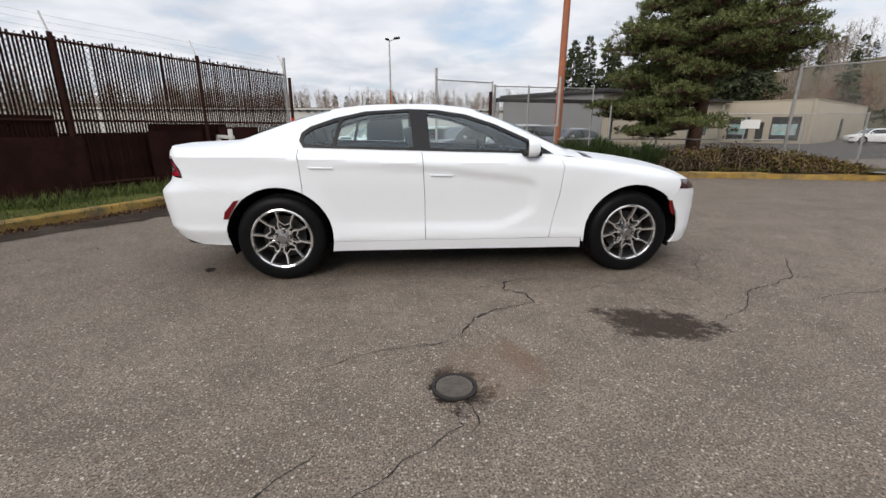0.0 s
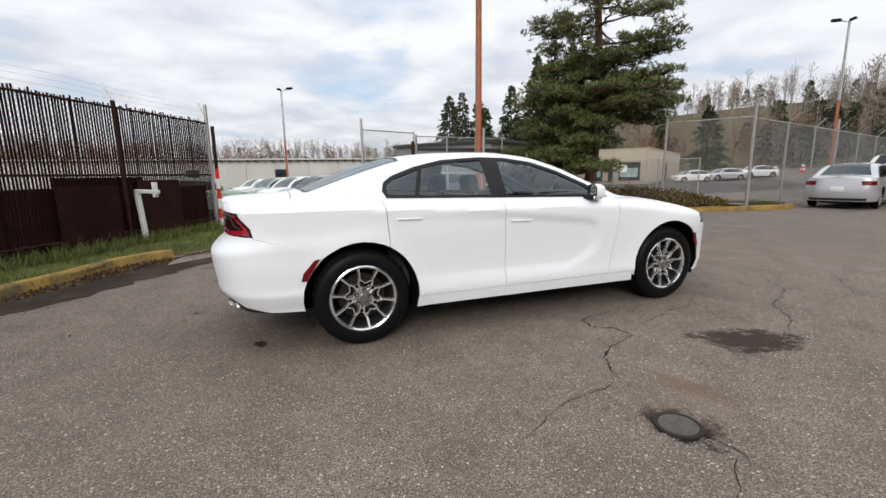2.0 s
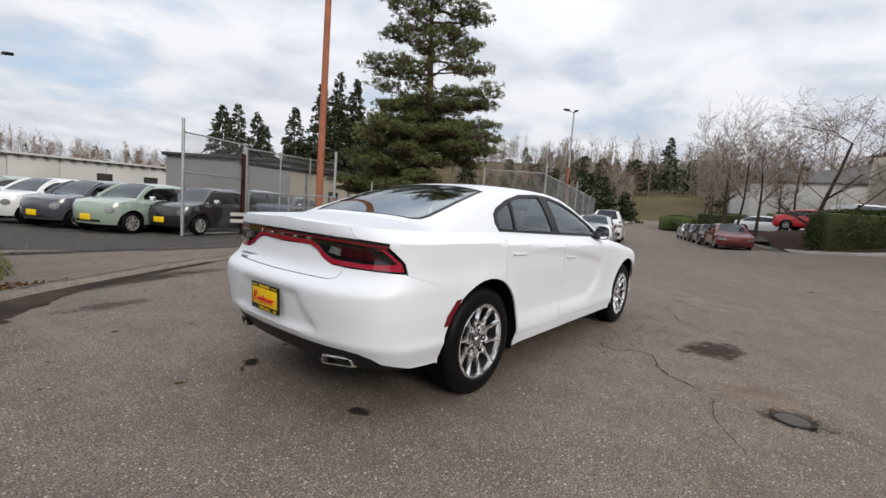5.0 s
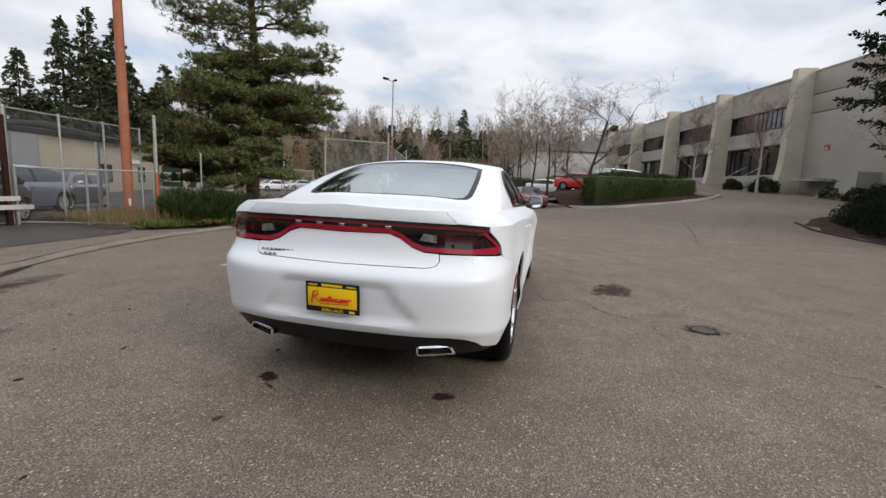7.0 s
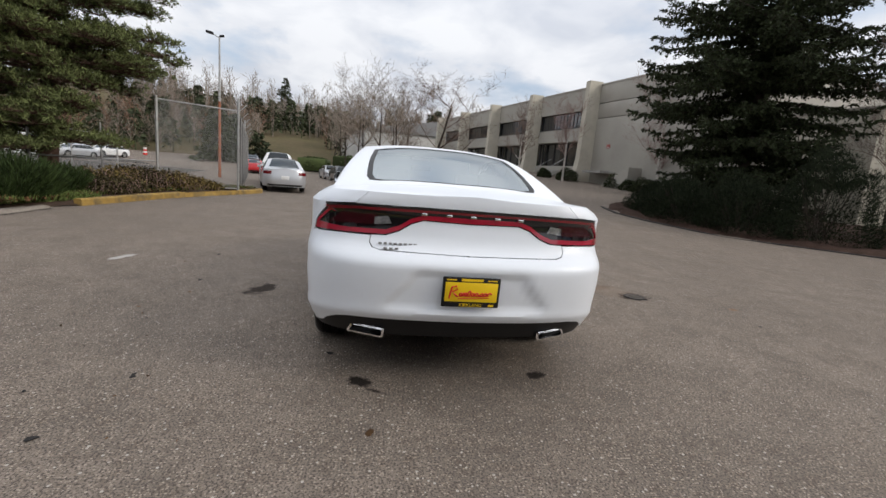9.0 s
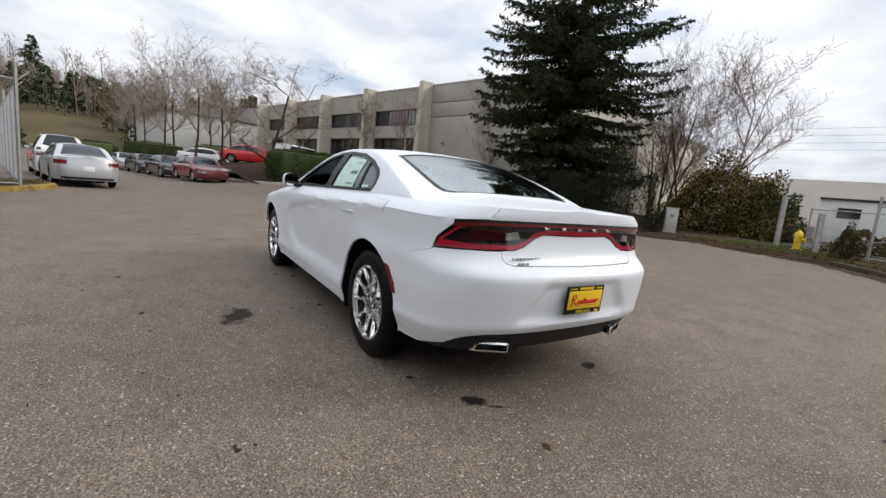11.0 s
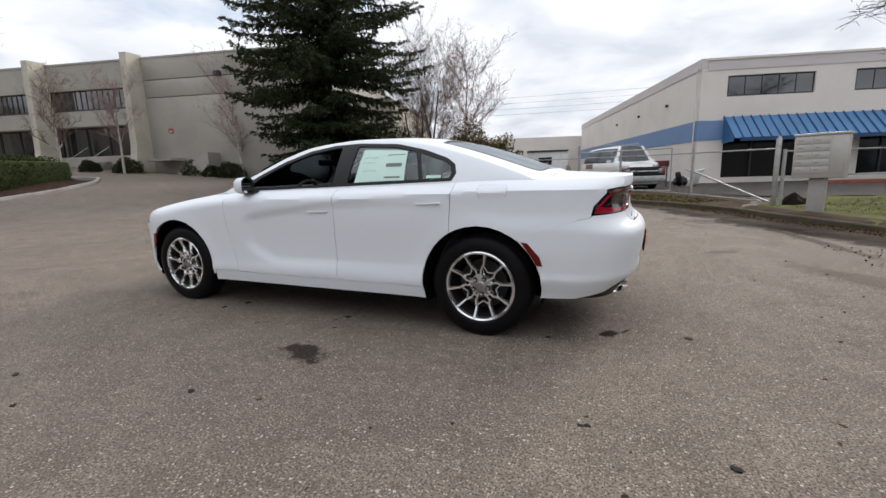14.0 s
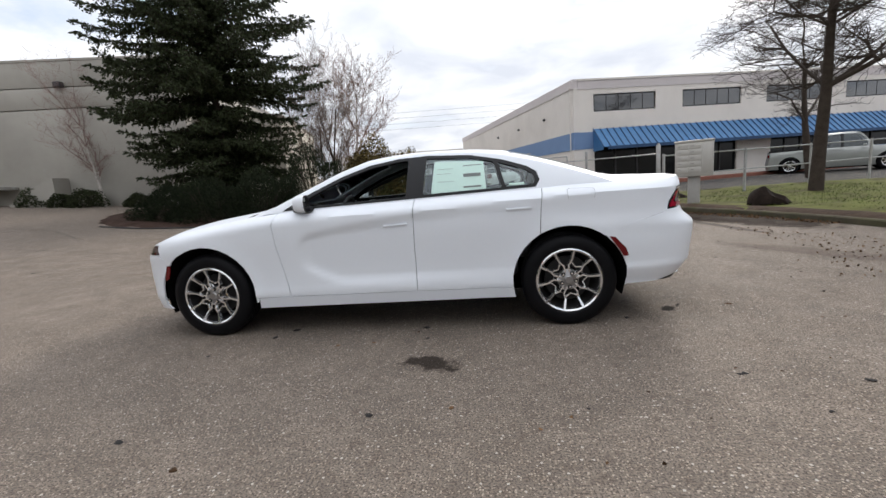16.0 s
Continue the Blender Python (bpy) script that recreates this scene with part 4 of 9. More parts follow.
    thin = [(sy(0.0), 1.040), (sy(0.3), 1.039), (s62, 1.034), (sy(0.80), 1.021), (s_tail - 0.125, 1.004), (s_tail - 0.137, 0.992), (sy(0.80), 1.007), (s62, 1.020), (sy(0.3), 1.026), (sy(0.0), 1.027)]
    thin = thin[:-1] + [thin[-1]] + [(sh.mirror_s(s), z) for s, z in thin[1:-1]][::-1]
    part("upper_red_strip", sheet(thin, [], P6, 0.02, 0.006, 0.012), M_REDDARK, lamp, "dark red upper strip")
    for sgn in (1, -1):
        side = (lambda p: p) if sgn > 0 else (lambda p: [(sh.mirror_s(s), z) for s, z in p])
        part("smoked_lens", sheet(side([(sy(0.485), 0.945), (sy(0.80), 0.935), (s_tail - 0.115, 0.945), (s_tail - 0.15, 0.985), (sy(0.70), 1.0), (sy(0.52), 1.0)]), [], P6, 0.02, 0.006, 0.012), M_LAMPGREY, lamp, "smoked reversing lens")
        part("clear_lens", sheet(side([(sy(0.44), 0.955), (sy(0.53), 0.945), (sy(0.53), 0.985), (sy(0.46), 0.995)]), [], pushed(R, 0.009), 0.02, 0.004, 0.012), M_CLEARLAMP, lamp, "clear reversing lamp")
    for i in range(5):
        y = 0.27 - 0.135 * i
        g = Geo().box(-0.004, 0.004, -0.017, 0.017, -0.007, 0.007, c=0.003)
        part("chrome_emblem_bar", g, M_CHROME, lamp).matrix_basis = Matrix.Translation((-2.503 + 0.055 * (y / 0.9) ** 2, y, 1.0175))
    lid = [(sy(0.0), 0.975), (sy(0.27), 0.980), (sy(0.333), 0.958), (sy(0.40), 0.914), (sy(0.468), 0.890), (sy(0.545), 0.887), (sy(0.548), 0.85), (sy(0.53), 0.828), (sy(0.49), 0.818), (sy(0.0), 0.812)]
    lid = lid + [(sh.mirror_s(s), z) for s, z in lid[1:-1]][::-1]
    part("boot_lid_face", sheet(lid, [], R, 0.018, 0.010, 0.014), M_WHITE, car)
    spo = [(sy(0.0), 1.055), (sy(0.3), 1.054), (s62 - 0.0012, 1.049), (s62 - 0.0012, sh.ztop(s62))] + tops(s62 - 0.0012, sy(0.0), 12)
    spo = spo[:-1] + [spo[-1]] + [(sh.mirror_s(s), z) for s, z in spo[1:-1]][::-1]
    part("boot_lid_lip", sheet(spo, [], R, 0.03, 0.008, 0.02), M_WHITE, car)
    e = sh.xr - sh.arc * math.pi / 2
    part("boot_lid_top", sheet([(-1.995, 1.27), (s62 + 0.0462, 1.0465), (s62 - 0.001, 1.0), (e, 1.0), (e, 3.0), (s62 - 0.001, 3.0), (s62 + 0.0462, 2.9535), (-1.995, 2.73)], [], O, 0.035, 0.008), M_WHITE, car)
    foot = [p for p in arch_r if p[0] < -1.79]
    bum = [(sy(0.0), 0.808), (sy(0.492), 0.814), (sy(0.534), 0.825), (sy(0.553), 0.85), (sy(0.55), 0.884), (sy(0.70), 0.884), (s_tail - 0.008, 0.876), (s_tail + 0.006, 0.866), (-2.0, 0.7998), (-1.8017, 0.7133)] + foot[::-1] + [(-1.955, 0.312), (sh.s_of_x(-2.22, 0.4), 0.325), (sy(0.80, 0.4), 0.368), (sy(0.76, 0.4), 0.402), (sy(0.70, 0.4), 0.428), (sy(0.62, 0.4), 0.440), (sy(0.0), 0.434)]
    bum = bum + [(sh.mirror_s(s), z) for s, z in bum[1:-1]][::-1]
    bumper = part("rear_bumper", sheet(bum, [], R, 0.022, 0.010, 0.016), M_WHITE, car)
    val = [(sy(0.0), 0.438), (sy(0.62, 0.4), 0.443), (sy(0.70, 0.4), 0.431), (sy(0.76, 0.4), 0.405), (sy(0.80, 0.4), 0.371), (sh.s_of_x(-2.23, 0.4), 0.329), (sy(0.74, 0.4), 0.322), (sy(0.5, 0.4), 0.318), (sy(0.0), 0.315)]
    val = val + [(sh.mirror_s(s), z) for s, z in val[1:-1]][::-1]
    part("rear_valance", sheet(val, [], lambda s, z: tuple(Vector(R(s, z)) + Vector((0.012, 0, 0))), 0.035, 0.012), M_BLACKTRIM, bumper, "black lower valance")
    for sgn in (1, -1):
        tip = Geo()
        out = rounded([(0.450, 0.329), (0.446, 0.385), (0.628, 0.393), (0.656, 0.340)], 0.016, 4)
        inn = rounded([(0.461, 0.340), (0.458, 0.376), (0.620, 0.382), (0.640, 0.348)], 0.010, 4)
        n = len(out)
        for ring_pts, x in ((out, -2.476), (out, -2.494), (inn, -2.498), (inn, -2.455)):
            tip.v += [(x + 0.42 * max(0.0, yy - 0.48), sgn * yy, zz - 0.012) for yy, zz in ring_pts]
        for k in range(3):
            tip.f += [(k * n + i, k * n + (i + 1) % n, (k + 1) * n + (i + 1) % n, (k + 1) * n + i) for i in range(n)]
        tip.f.append(tuple(3 * n + i for i in range(n)))
        part("exhaust_tip", tip, M_CHROME, bumper, "chrome exhaust outlet")
        pipe = Geo()
        for x, k in ((-2.36, 0.97), (-2.478, 0.97)):
            pipe.v += [(x + 0.42 * max(0.0, yy - 0.48), sgn * (0.55 + (yy - 0.55) * k), 0.349 + (zz - 0.361) * k) for yy, zz in out]
        pipe.f += [(i, (i + 1) % n, n + (i + 1) % n, n + i) for i in range(n)]
        part("exhaust_sleeve", pipe, M_BLACKTRIM, bumper, "black outlet sleeve")
        # near-black cap close behind the rim stands for the outlet's shaded depth
        dark_cap = Geo().add([(-2.457 + 0.42 * max(0.0, yy - 0.48), sgn * yy, zz - 0.012) for yy, zz in inn], [tuple(range(n))])
        part("exhaust_inside", dark_cap, M_LINER, bumper)
    # number plate with its frame; the print is plain bars
    plate = part("plate_frame", Geo().box(-0.006, 0.006, -0.158, 0.158, -0.083, 0.083, c=0.004), M_BLACKTRIM, bumper, "black dealer plate frame")
    plate.matrix_basis = pose(-2.603, 0, 0.626, 0, -3, 0)
    part("plate_panel", Geo().box(-0.0085, -0.002, -0.144, 0.144, -0.052, 0.056, c=0.002), M_YELLOW, plate, "yellow dealer plate")
    x = -0.0095
    script = Geo()
    yy = 0.066
    for k, (ww, hh) in enumerate(((0.017, 0.018), (0.007, 0.018), (0.012, 0.018), (0.016, 0.030), (0.016, 0.018), (0.018, 0.018), (0.006, 0.006), (0.015, 0.017), (0.016, 0.017), (0.024, 0.018))):
        ring_ = [(x, yy - ww / 2 - ww * 0.45 * math.cos(j * math.pi / 5) - 0.25 * (hh * 0.5 * math.sin(j * math.pi / 5)), -0.020 + 0.02 * (0.066 - yy) + hh / 2 + hh * 0.5 * math.sin(j * math.pi / 5)) for j in range(11 if k not in (1, 9) else 8)]
        script.tube(ring_, 0.0042, 5)
        yy -= ww + 0.0035
    script.tube([(x, 0.120, -0.034), (x, 0.108, 0.030), (x, 0.085, 0.036), (x, 0.078, 0.018), (x, 0.105, 0.004), (x, 0.088, -0.012), (x, 0.074, -0.024)], 0.0045, 6)
    script.tube([(x, 0.07, -0.034), (x, 0.0, -0.031), (x, -0.10, -0.026)], 0.0022, 6)
    part("script_mark", script, M_PLATERED, plate, "red script shown as bars")
    for y0, y1, z0, z1 in ((-0.06, 0.06, 0.063, 0.076), (0.085, 0.14, 0.066, 0.072), (-0.14, -0.085, 0.066, 0.072), (-0.13, -0.10, -0.076, -0.064)):
        part("print_bar", Geo().box(-0.008, -0.004, y0, y1, z0, z1), M_YELLOW, plate, "pale print shown as a bar")
    town = bpy.data.curves.new("town_name", "FONT")
    town.body, town.size, town.align_x, town.extrude = "KIRKLAND", 0.026, "CENTER", 0.0006
    town.materials.append(M_YELLOW)
    tn = tagged(new("town_name", town), "yellow town name on the plate frame")
    tn.parent = plate
    tn.matrix_basis = Matrix(((0, 0, -1, -0.0072), (-1, 0, 0, 0.0), (0, 1, 0, -0.0785), (0, 0, 0, 1)))
    for y0, y1, z in ((0.30, 0.515, 0.850), (0.40, 0.49, 0.826)):
        bg = part("badge", Geo().box(-0.002, 0.002, y0, y1, -0.0048, -0.0034), M_BADGE, car, "grey model badge shown as bars")
        bg.matrix_basis = Matrix.Translation((sh.tail(z) + 0.010, 0, z))
        k = round((y1 - y0) / 0.027)
        for j in range(k):
            part("letter_bar", Geo().box(-0.0025, 0.0015, y0 + (y1 - y0) * j / k, y0 + (y1 - y0) * (j + 0.62) / k, -0.006, 0.006), M_BADGE, bg)
    # front: bumper, grille, headlamps, hood
    fy = lambda y, z=0.6: sh.s_of_y(y, z, False)
    fm = lambda p: p + [(sh.mirror_s(s, False), z) for s, z in p[1:-1]][::-1]
    footf = [p for p in arch_f if p[0] > WX and p[1] < 0.66]
    fb = [(fy(0.0), 0.725), (fy(0.55), 0.735), (sh.s_of_x(1.93), 0.757), (sh.s_of_x(1.81), 0.68)] + footf + [(sh.s_of_x(1.945, 0.3), 0.262), (fy(0.72), 0.25), (fy(0.0), 0.245)]
    part("front_bumper", sheet(fm(fb), [], R, 0.035, 0.014, 0.03), M_WHITE, car)
    part("grille", sheet(fm([(fy(0.0), 0.70), (fy(0.45), 0.70), (fy(0.5), 0.58), (fy(0.4), 0.54), (fy(0.0), 0.54)]), [], pushed(R, 0.005), 0.05, 0.006), M_PLASTIC, car, "black crosshair grille")
    part("lower_intake", sheet(fm([(fy(0.0), 0.42), (fy(0.58), 0.42), (fy(0.5), 0.32), (fy(0.0), 0.32)]), [], pushed(R, 0.005), 0.05, 0.006), M_PLASTIC, car)
    both("headlamp", [(sh.s_of_x(1.932, 0.8), 0.763), (s_head + 0.035, 0.838), (fy(0.55, 0.8), 0.815), (fy(0.42, 0.8), 0.79), (fy(0.45, 0.8), 0.74), (fy(0.6, 0.8), 0.742)], [], pushed(R, 0.002), M_LAMPGREY, "dark smoked headlamp", 0.03)
    both("hood_brow", [(s_head + 0.04, 0.843), (s_head + 0.185, sh.ztop(s_head + 0.185) - 0.002)] + [(fy(y), sh.ztop(fy(y)) - 0.001) for y in (0.5, 0.25, 0.0)] + [(fy(0.0), 0.73), (fy(0.40), 0.735), (fy(0.41, 0.8), 0.795), (fy(0.55, 0.8), 0.820)], [], R, M_WHITE)
    e2 = sh.xf + sh.arc * math.pi / 2
    part("hood", sheet([(1.17, 1.05), (e2, 1.0), (e2, 3.0), (1.17, 2.95), (1.22, 2.5), (1.235, 2.0), (1.22, 1.5)], [], O, 0.045, 0.01), M_WHITE, car)
    both("fender_top", [(0.88, 1.0), (e2, 1.0), (1.165, 1.045), (1.10, 1.06), (0.95, 1.02)], [], O, M_WHITE, "", 0.05, 0.004)
    part("cowl_panel", sheet([(1.10, 1.08), (1.175, 1.06), (1.225, 1.5), (1.24, 2.0), (1.225, 2.5), (1.175, 2.94), (1.10, 2.92), (1.13, 2.5), (1.15, 2.0), (1.13, 1.5)], [], pushed(O, -0.008), 0.05, 0.004), M_PLASTIC, car, "black wiper cowl")
    # side windows
    vz = lambda pts: [(x, sh.v_of_z(x, z)) for x, z in pts]
    dlo = [(0.80, 1.058), (0.57, 1.186), (0.30, 1.303), (0.05, 1.382), (-0.20, 1.418), (-0.45, 1.425), (-0.80, 1.402), (-1.05, 1.347), (-1.25, 1.277), (-1.318, 1.23), (-1.337, 1.165), (-1.305, 1.112), (-0.9, 1.101), (-0.3, 1.085), (0.4, 1.068)]
    fgl = [(0.66, 1.083), (0.55, 1.165), (0.28, 1.283), (0.03, 1.36), (-0.22, 1.396), (-0.285, 1.398), (-0.265, 1.104), (0.3, 1.090)]
    rgl = [(-0.435, 1.402), (-0.78, 1.38), (-0.985, 1.336), (-1.045, 1.125), (-0.7, 1.117), (-0.405, 1.110)]
    qgl = [(-1.02, 1.327), (-1.225, 1.257), (-1.285, 1.215), (-1.303, 1.165), (-1.285, 1.132), (-1.075, 1.126)]
    frame_poly, f_, r_, q_ = vz(sample(dlo, 0.05)), vz(sample(rounded(fgl, 0.02), 0.04)), vz(sample(rounded(rgl, 0.02), 0.04)), vz(sample(rounded(qgl, 0.015), 0.04))
    for sgn, place in ((1, O), (-1, flip(O))):
        fr = part("window_frame", sheet(frame_poly, [f_, r_, q_], pushed(place, 0.003), 0.05, 0.02, 0.04), M_BLACKTRIM, car, "black window surround")
        for nm, poly, lab in (("front_window", f_, "tinted glass"), ("rear_window", r_, "tinted glass"), ("quarter_window", q_, "tinted glass")):
            if sgn > 0 and nm == "front_window":
                continue
            part(nm, sheet(poly, [], pushed(place, -0.004), 0.06, 0, 0.05), M_CARGLASS, car, lab)
    # roof with pillars, windscreen, rear window
    wsc = [(0.16, 1.17), (0.50, 1.14), (0.93, 1.13), (1.09, 1.45), (1.135, 2.0), (1.09, 2.55), (0.93, 2.87), (0.50, 2.86), (0.16, 2.83), (0.19, 2.4), (0.20, 2.0), (0.19, 1.6)]
    vy = lambda x, y: sh.v_of_y(x, y)
    blt = [(-1.10, 2.0), (-1.10, vy(-1.10, 0.35)), (-1.13, vy(-1.13, 0.55)), (-1.4, vy(-1.4, 0.58)), (-1.7, vy(-1.7, 0.595)), (-1.80, vy(-1.80, 0.595)), (-1.868, vy(-1.868, 0.575)), (-1.898, vy(-1.898, 0.51)), (-1.925, vy(-1.925, 0.2)), (-1.93, 2.0)]
    blt = blt + [(x, 4 - v) for x, v in blt[1:-1]][::-1]
    other = [(x, 4 - v) for x, v in frame_poly]
    outline = [(-1.99, 1.0), (-1.99, 3.0), (-1.98, 4.0), (0.875, 4.0), (1.08, 2.95), (1.12, 2.55), (1.165, 2.0), (1.12, 1.45), (1.08, 1.05), (0.875, 0.0), (-1.98, 0.0)]
    part("roof_shell", sheet(outline, [frame_poly, other, wsc, blt], O, 0.045, 0.012, 0.035), M_WHITE, car)
    part("windscreen", sheet(sample(wsc, 0.06), [], pushed(O, -0.004), 0.09, 0), M_CARGLASS, car, "tinted glass")
    part("rear_screen", sheet(sample(blt, 0.06), [], pushed(O, -0.004), 0.08, 0), M_REARGLASS, car, "tinted rear glass")
    part("rear_screen_border", sheet(sample(blt, 0.05), [sample([(-1.54 + (x + 1.54) * 0.95, 2 + (v - 2) * 0.94) for x, v in blt], 0.05)], pushed(O, -0.0015), 0.06, 0, 0.04), M_BLACKTRIM, car, "black glass border")
    # mirrors, handles, side markers, fuel door
    for sgn in (1, -1):
        g = Geo()
        n = 20
        for x0, k in ((0.040, 0.40), (0.030, 0.76), (0.006, 0.95), (-0.03, 1.0), (-0.06, 0.98)):
            for j in range(n):
                t = 2 * math.pi * j / n
                c, s = math.cos(t), math.sin(t)
                m = (abs(c) ** 3 + abs(s) ** 3) ** (1 / 3)
                g.v.append((x0, sgn * (0.01 + 0.076 * k * c / m), 0.070 * k * s / m))
        for i in range(4):
            for j in range(n):
                q = (i * n + j, i * n + (j + 1) % n, (i + 1) * n + (j + 1) % n, (i + 1) * n + j)
                g.f.append(q if sgn > 0 else q[::-1])
        g.f.append(tuple(range(n)) if sgn < 0 else tuple(reversed(range(n))))
        mir = part("mirror_housing", g, M_WHITE, car)
        mir.matrix_basis = pose(0.60, sgn * 0.935, 1.112, 0, 0, sgn * 8)
        g = Geo()
        for k, xx in ((0.98, -0.060), (0.99, -0.066), (0.90, -0.066), (0.88, -0.052)):
            for j in range(n):
                t = 2 * math.pi * j / n
                c, s = math.cos(t), math.sin(t)
                m = (abs(c) ** 3 + abs(s) ** 3) ** (1 / 3)
                g.v.append((xx, sgn * (0.01 + 0.076 * k * c / m), 0.070 * k * s / m))
        for i in range(3):
            g.f += [(i * n + j, i * n + (j + 1) % n, (i + 1) * n + (j + 1) % n, (i + 1) * n + j) for j in range(n)]
        part("mirror_rim", g, M_BLACKTRIM, mir, "black rim")
        face = Geo().add([g.v[3 * n + j] for j in range(n)], [tuple(range(n)) if sgn > 0 else tuple(reversed(range(n)))])
        part("mirror_glass", face, mat_mirror, mir, "mirror glass")
        part("mirror_foot", Geo().box(0.52, 0.68, sgn * 0.78 if sgn > 0 else -0.90, 0.90 if sgn > 0 else -0.78, 1.045, 1.085, c=0.012), M_BLACKTRIM, car, "black mirror foot")
        for hx, hz, rise in ((-1.16, 0.952, 0.006), (-0.18, 0.886, 0.004)):
            y = sh.width(hx, hz)
            g = Geo().box(-0.095, 0.095, 0.012, 0.021, -0.001, 0.013, c=0.005).box(-0.095, -0.078, 0.0, 0.022, -0.001, 0.013, c=0.004).box(0.078, 0.095, 0.0, 0.022, -0.001, 0.013, c=0.004)
            h = part("door_handle", g, M_WHITE, car)
            h.matrix_basis = pose(hx, sgn * (y - 0.004), hz, 0, 1.5 if sgn > 0 else -1.5, 0 if sgn > 0 else 180)
            # flat black disc paints the shadow line under the handle
            shade_disc = Geo().lathe([(0.001, -0.002), (0.05, 0.0015), (0.062, 0.003)], 20, pose(0, 0, -0.004) @ Matrix.Diagonal((1.22, 1, 0.30, 1)), "y")
            part("handle_shade", shade_disc, M_PLASTIC, h, "black disc for the shade under the handle")
        mk = [(-1.828, 0.702), (-1.872, 0.695), (-1.945, 0.605), (-1.962, 0.545), (-1.928, 0.545), (-1.90, 0.60)]
        part("rear_side_marker", sheet(mk, [], pushed(R if sgn > 0 else flip(R), 0.006), 0.03, 0.01, 0.02), M_RED, car, "red side marker")
        mf = [(1.835, 0.662), (1.862, 0.66), (1.905, 0.545), (1.892, 0.522), (1.868, 0.545), (1.842, 0.61)]
        part("front_side_marker", sheet(mf, [], pushed(R if sgn > 0 else flip(R), 0.006), 0.03, 0.01, 0.02), M_RED, car, "red side marker")
        # wheel housings
        for wx in (-WX, WX):
            g = Geo()
            pts = arch_points(wx, WZ, ARCH - 0.002, 0, 0.22, 20)
            k = len(pts)
            g.v += [(x, sgn * (abs(R(sh.s_of_x(x, max(z, 0.26)), max(z, 0.26))[1]) - 0.014), z) for x, z in pts] + [(x, sgn * 0.50, z) for x, z in pts]
            g.f += [(i, i + 1, k + i + 1, k + i) for i in range(k - 1)] + [tuple(range(k, 2 * k))]
            part("wheel_housing", g, M_LINER, car, "black wheel housing")
            w = tagged(new("wheel"), "polished alloy wheel with black tyre")
            w.parent = car
            w.matrix_basis = pose(wx, sgn * 0.79, WR - 0.006, 0, random.Random(int(wx * 10) + sgn).uniform(0, 72), 0 if sgn > 0 else 180)
            wheel_parts(w, WR, 0.235, 0.252, 5, 0.098, M_WHEEL, True, 48)
    fuel = rounded([(-1.525, 1.082), (-1.735, 1.078), (-1.728, 0.992), (-1.535, 0.985)], 0.03)
    part("fuel_door_gap", sheet(fuel, [], pushed(R, 0.0006), 0.03, 0.002, 0.02), M_PLASTIC, car, "thin dark gap")
    cx, cz = -1.63, 1.034
    part("fuel_door", sheet([(cx + (x - cx) * 0.986, cz + (z - cz) * 0.968) for x, z in fuel], [], pushed(R, 0.0014), 0.03, 0.001, 0.02), M_WHITE, car)
    # paper on the rear side glass, and the small decal behind it
    stick = vz([(-0.505, 1.372), (-0.905, 1.345), (-0.92, 1.125), (-0.475, 1.115)])
    sp = part("window_sticker", sheet(sample(stick, 0.05), [], pushed(O, 0.001), 0.06, 0), M_PAPER, car, "printed price sheet behind the glass")
    for x0, x1, z0, z1 in ((-0.74, -0.89, 1.315, 1.321), (-0.74, -0.88, 1.228, 1.254), (-0.74, -0.88, 1.143, 1.155), (-0.53, -0.66, 1.300, 1.302), (-0.53, -0.64, 1.262, 1.264), (-0.53, -0.66, 1.20, 1.202)):
        part("print_bar", sheet(vz([(x0, z0), (x1, z0), (x1, z1), (x0, z1)]), [], pushed(O, 0.0035), 0.1, 0, 0.1), M_PRINT, sp)
    part("small_decal", sheet(vz([(-1.10, 1.135), (-1.22, 1.136), (-1.22, 1.155), (-1.10, 1.155)]), [], pushed(O, 0.001), 0.1, 0, 0.1), M_PAPER, car, "small white decal")
    # cabin
    part("cabin_floor", Geo().box(-1.02, 1.02, -0.74, 0.74, 0.24, 0.36, c=0.02), M_INTERIOR, car)
    part("dashboard", Geo().box(0.55, 1.05, -0.74, 0.74, 0.70, 1.0, c=0.06), M_INTERIOR, car, "black dashboard")
    part("parcel_shelf", Geo().box(-1.95, -1.25, -0.62, 0.62, 1.05, 1.085, c=0.01), M_INTERIOR, car)
    for sgn in (1, -1):
        part("door_trim", Geo().box(-1.02, 0.82, sgn * 0.84 if sgn < 0 else 0.80, sgn * 0.80 if sgn < 0 else 0.84, 0.40, 1.035, c=0.012), M_INTERIOR, car)
    for x in (0.05, -0.90):
        for sgn in (1, -1):
            seat = part("seat", Geo().box(x - 0.25, x + 0.27, sgn * 0.40 - 0.25, sgn * 0.40 + 0.25, 0.36, 0.60, c=0.05), M_INTERIOR, car, "black cloth seat")
            part("backrest", Geo().box(-0.07, 0.07, -0.24, 0.24, 0.0, 0.58, c=0.05), M_INTERIOR, seat).matrix_basis = pose(x - 0.26, sgn * 0.40, 0.52, 0, -18, 0)
            part("headrest", Geo().box(-0.05, 0.05, -0.13, 0.13, 0.0, 0.17, c=0.04).tube([(0, -0.05, 0), (0, -0.05, -0.08)], 0.007).tube([(0, 0.05, 0), (0, 0.05, -0.08)], 0.007), M_INTERIOR, seat).matrix_basis = pose(x - 0.46, sgn * 0.40, 1.11, 0, -12, 0)
    sw = Geo()
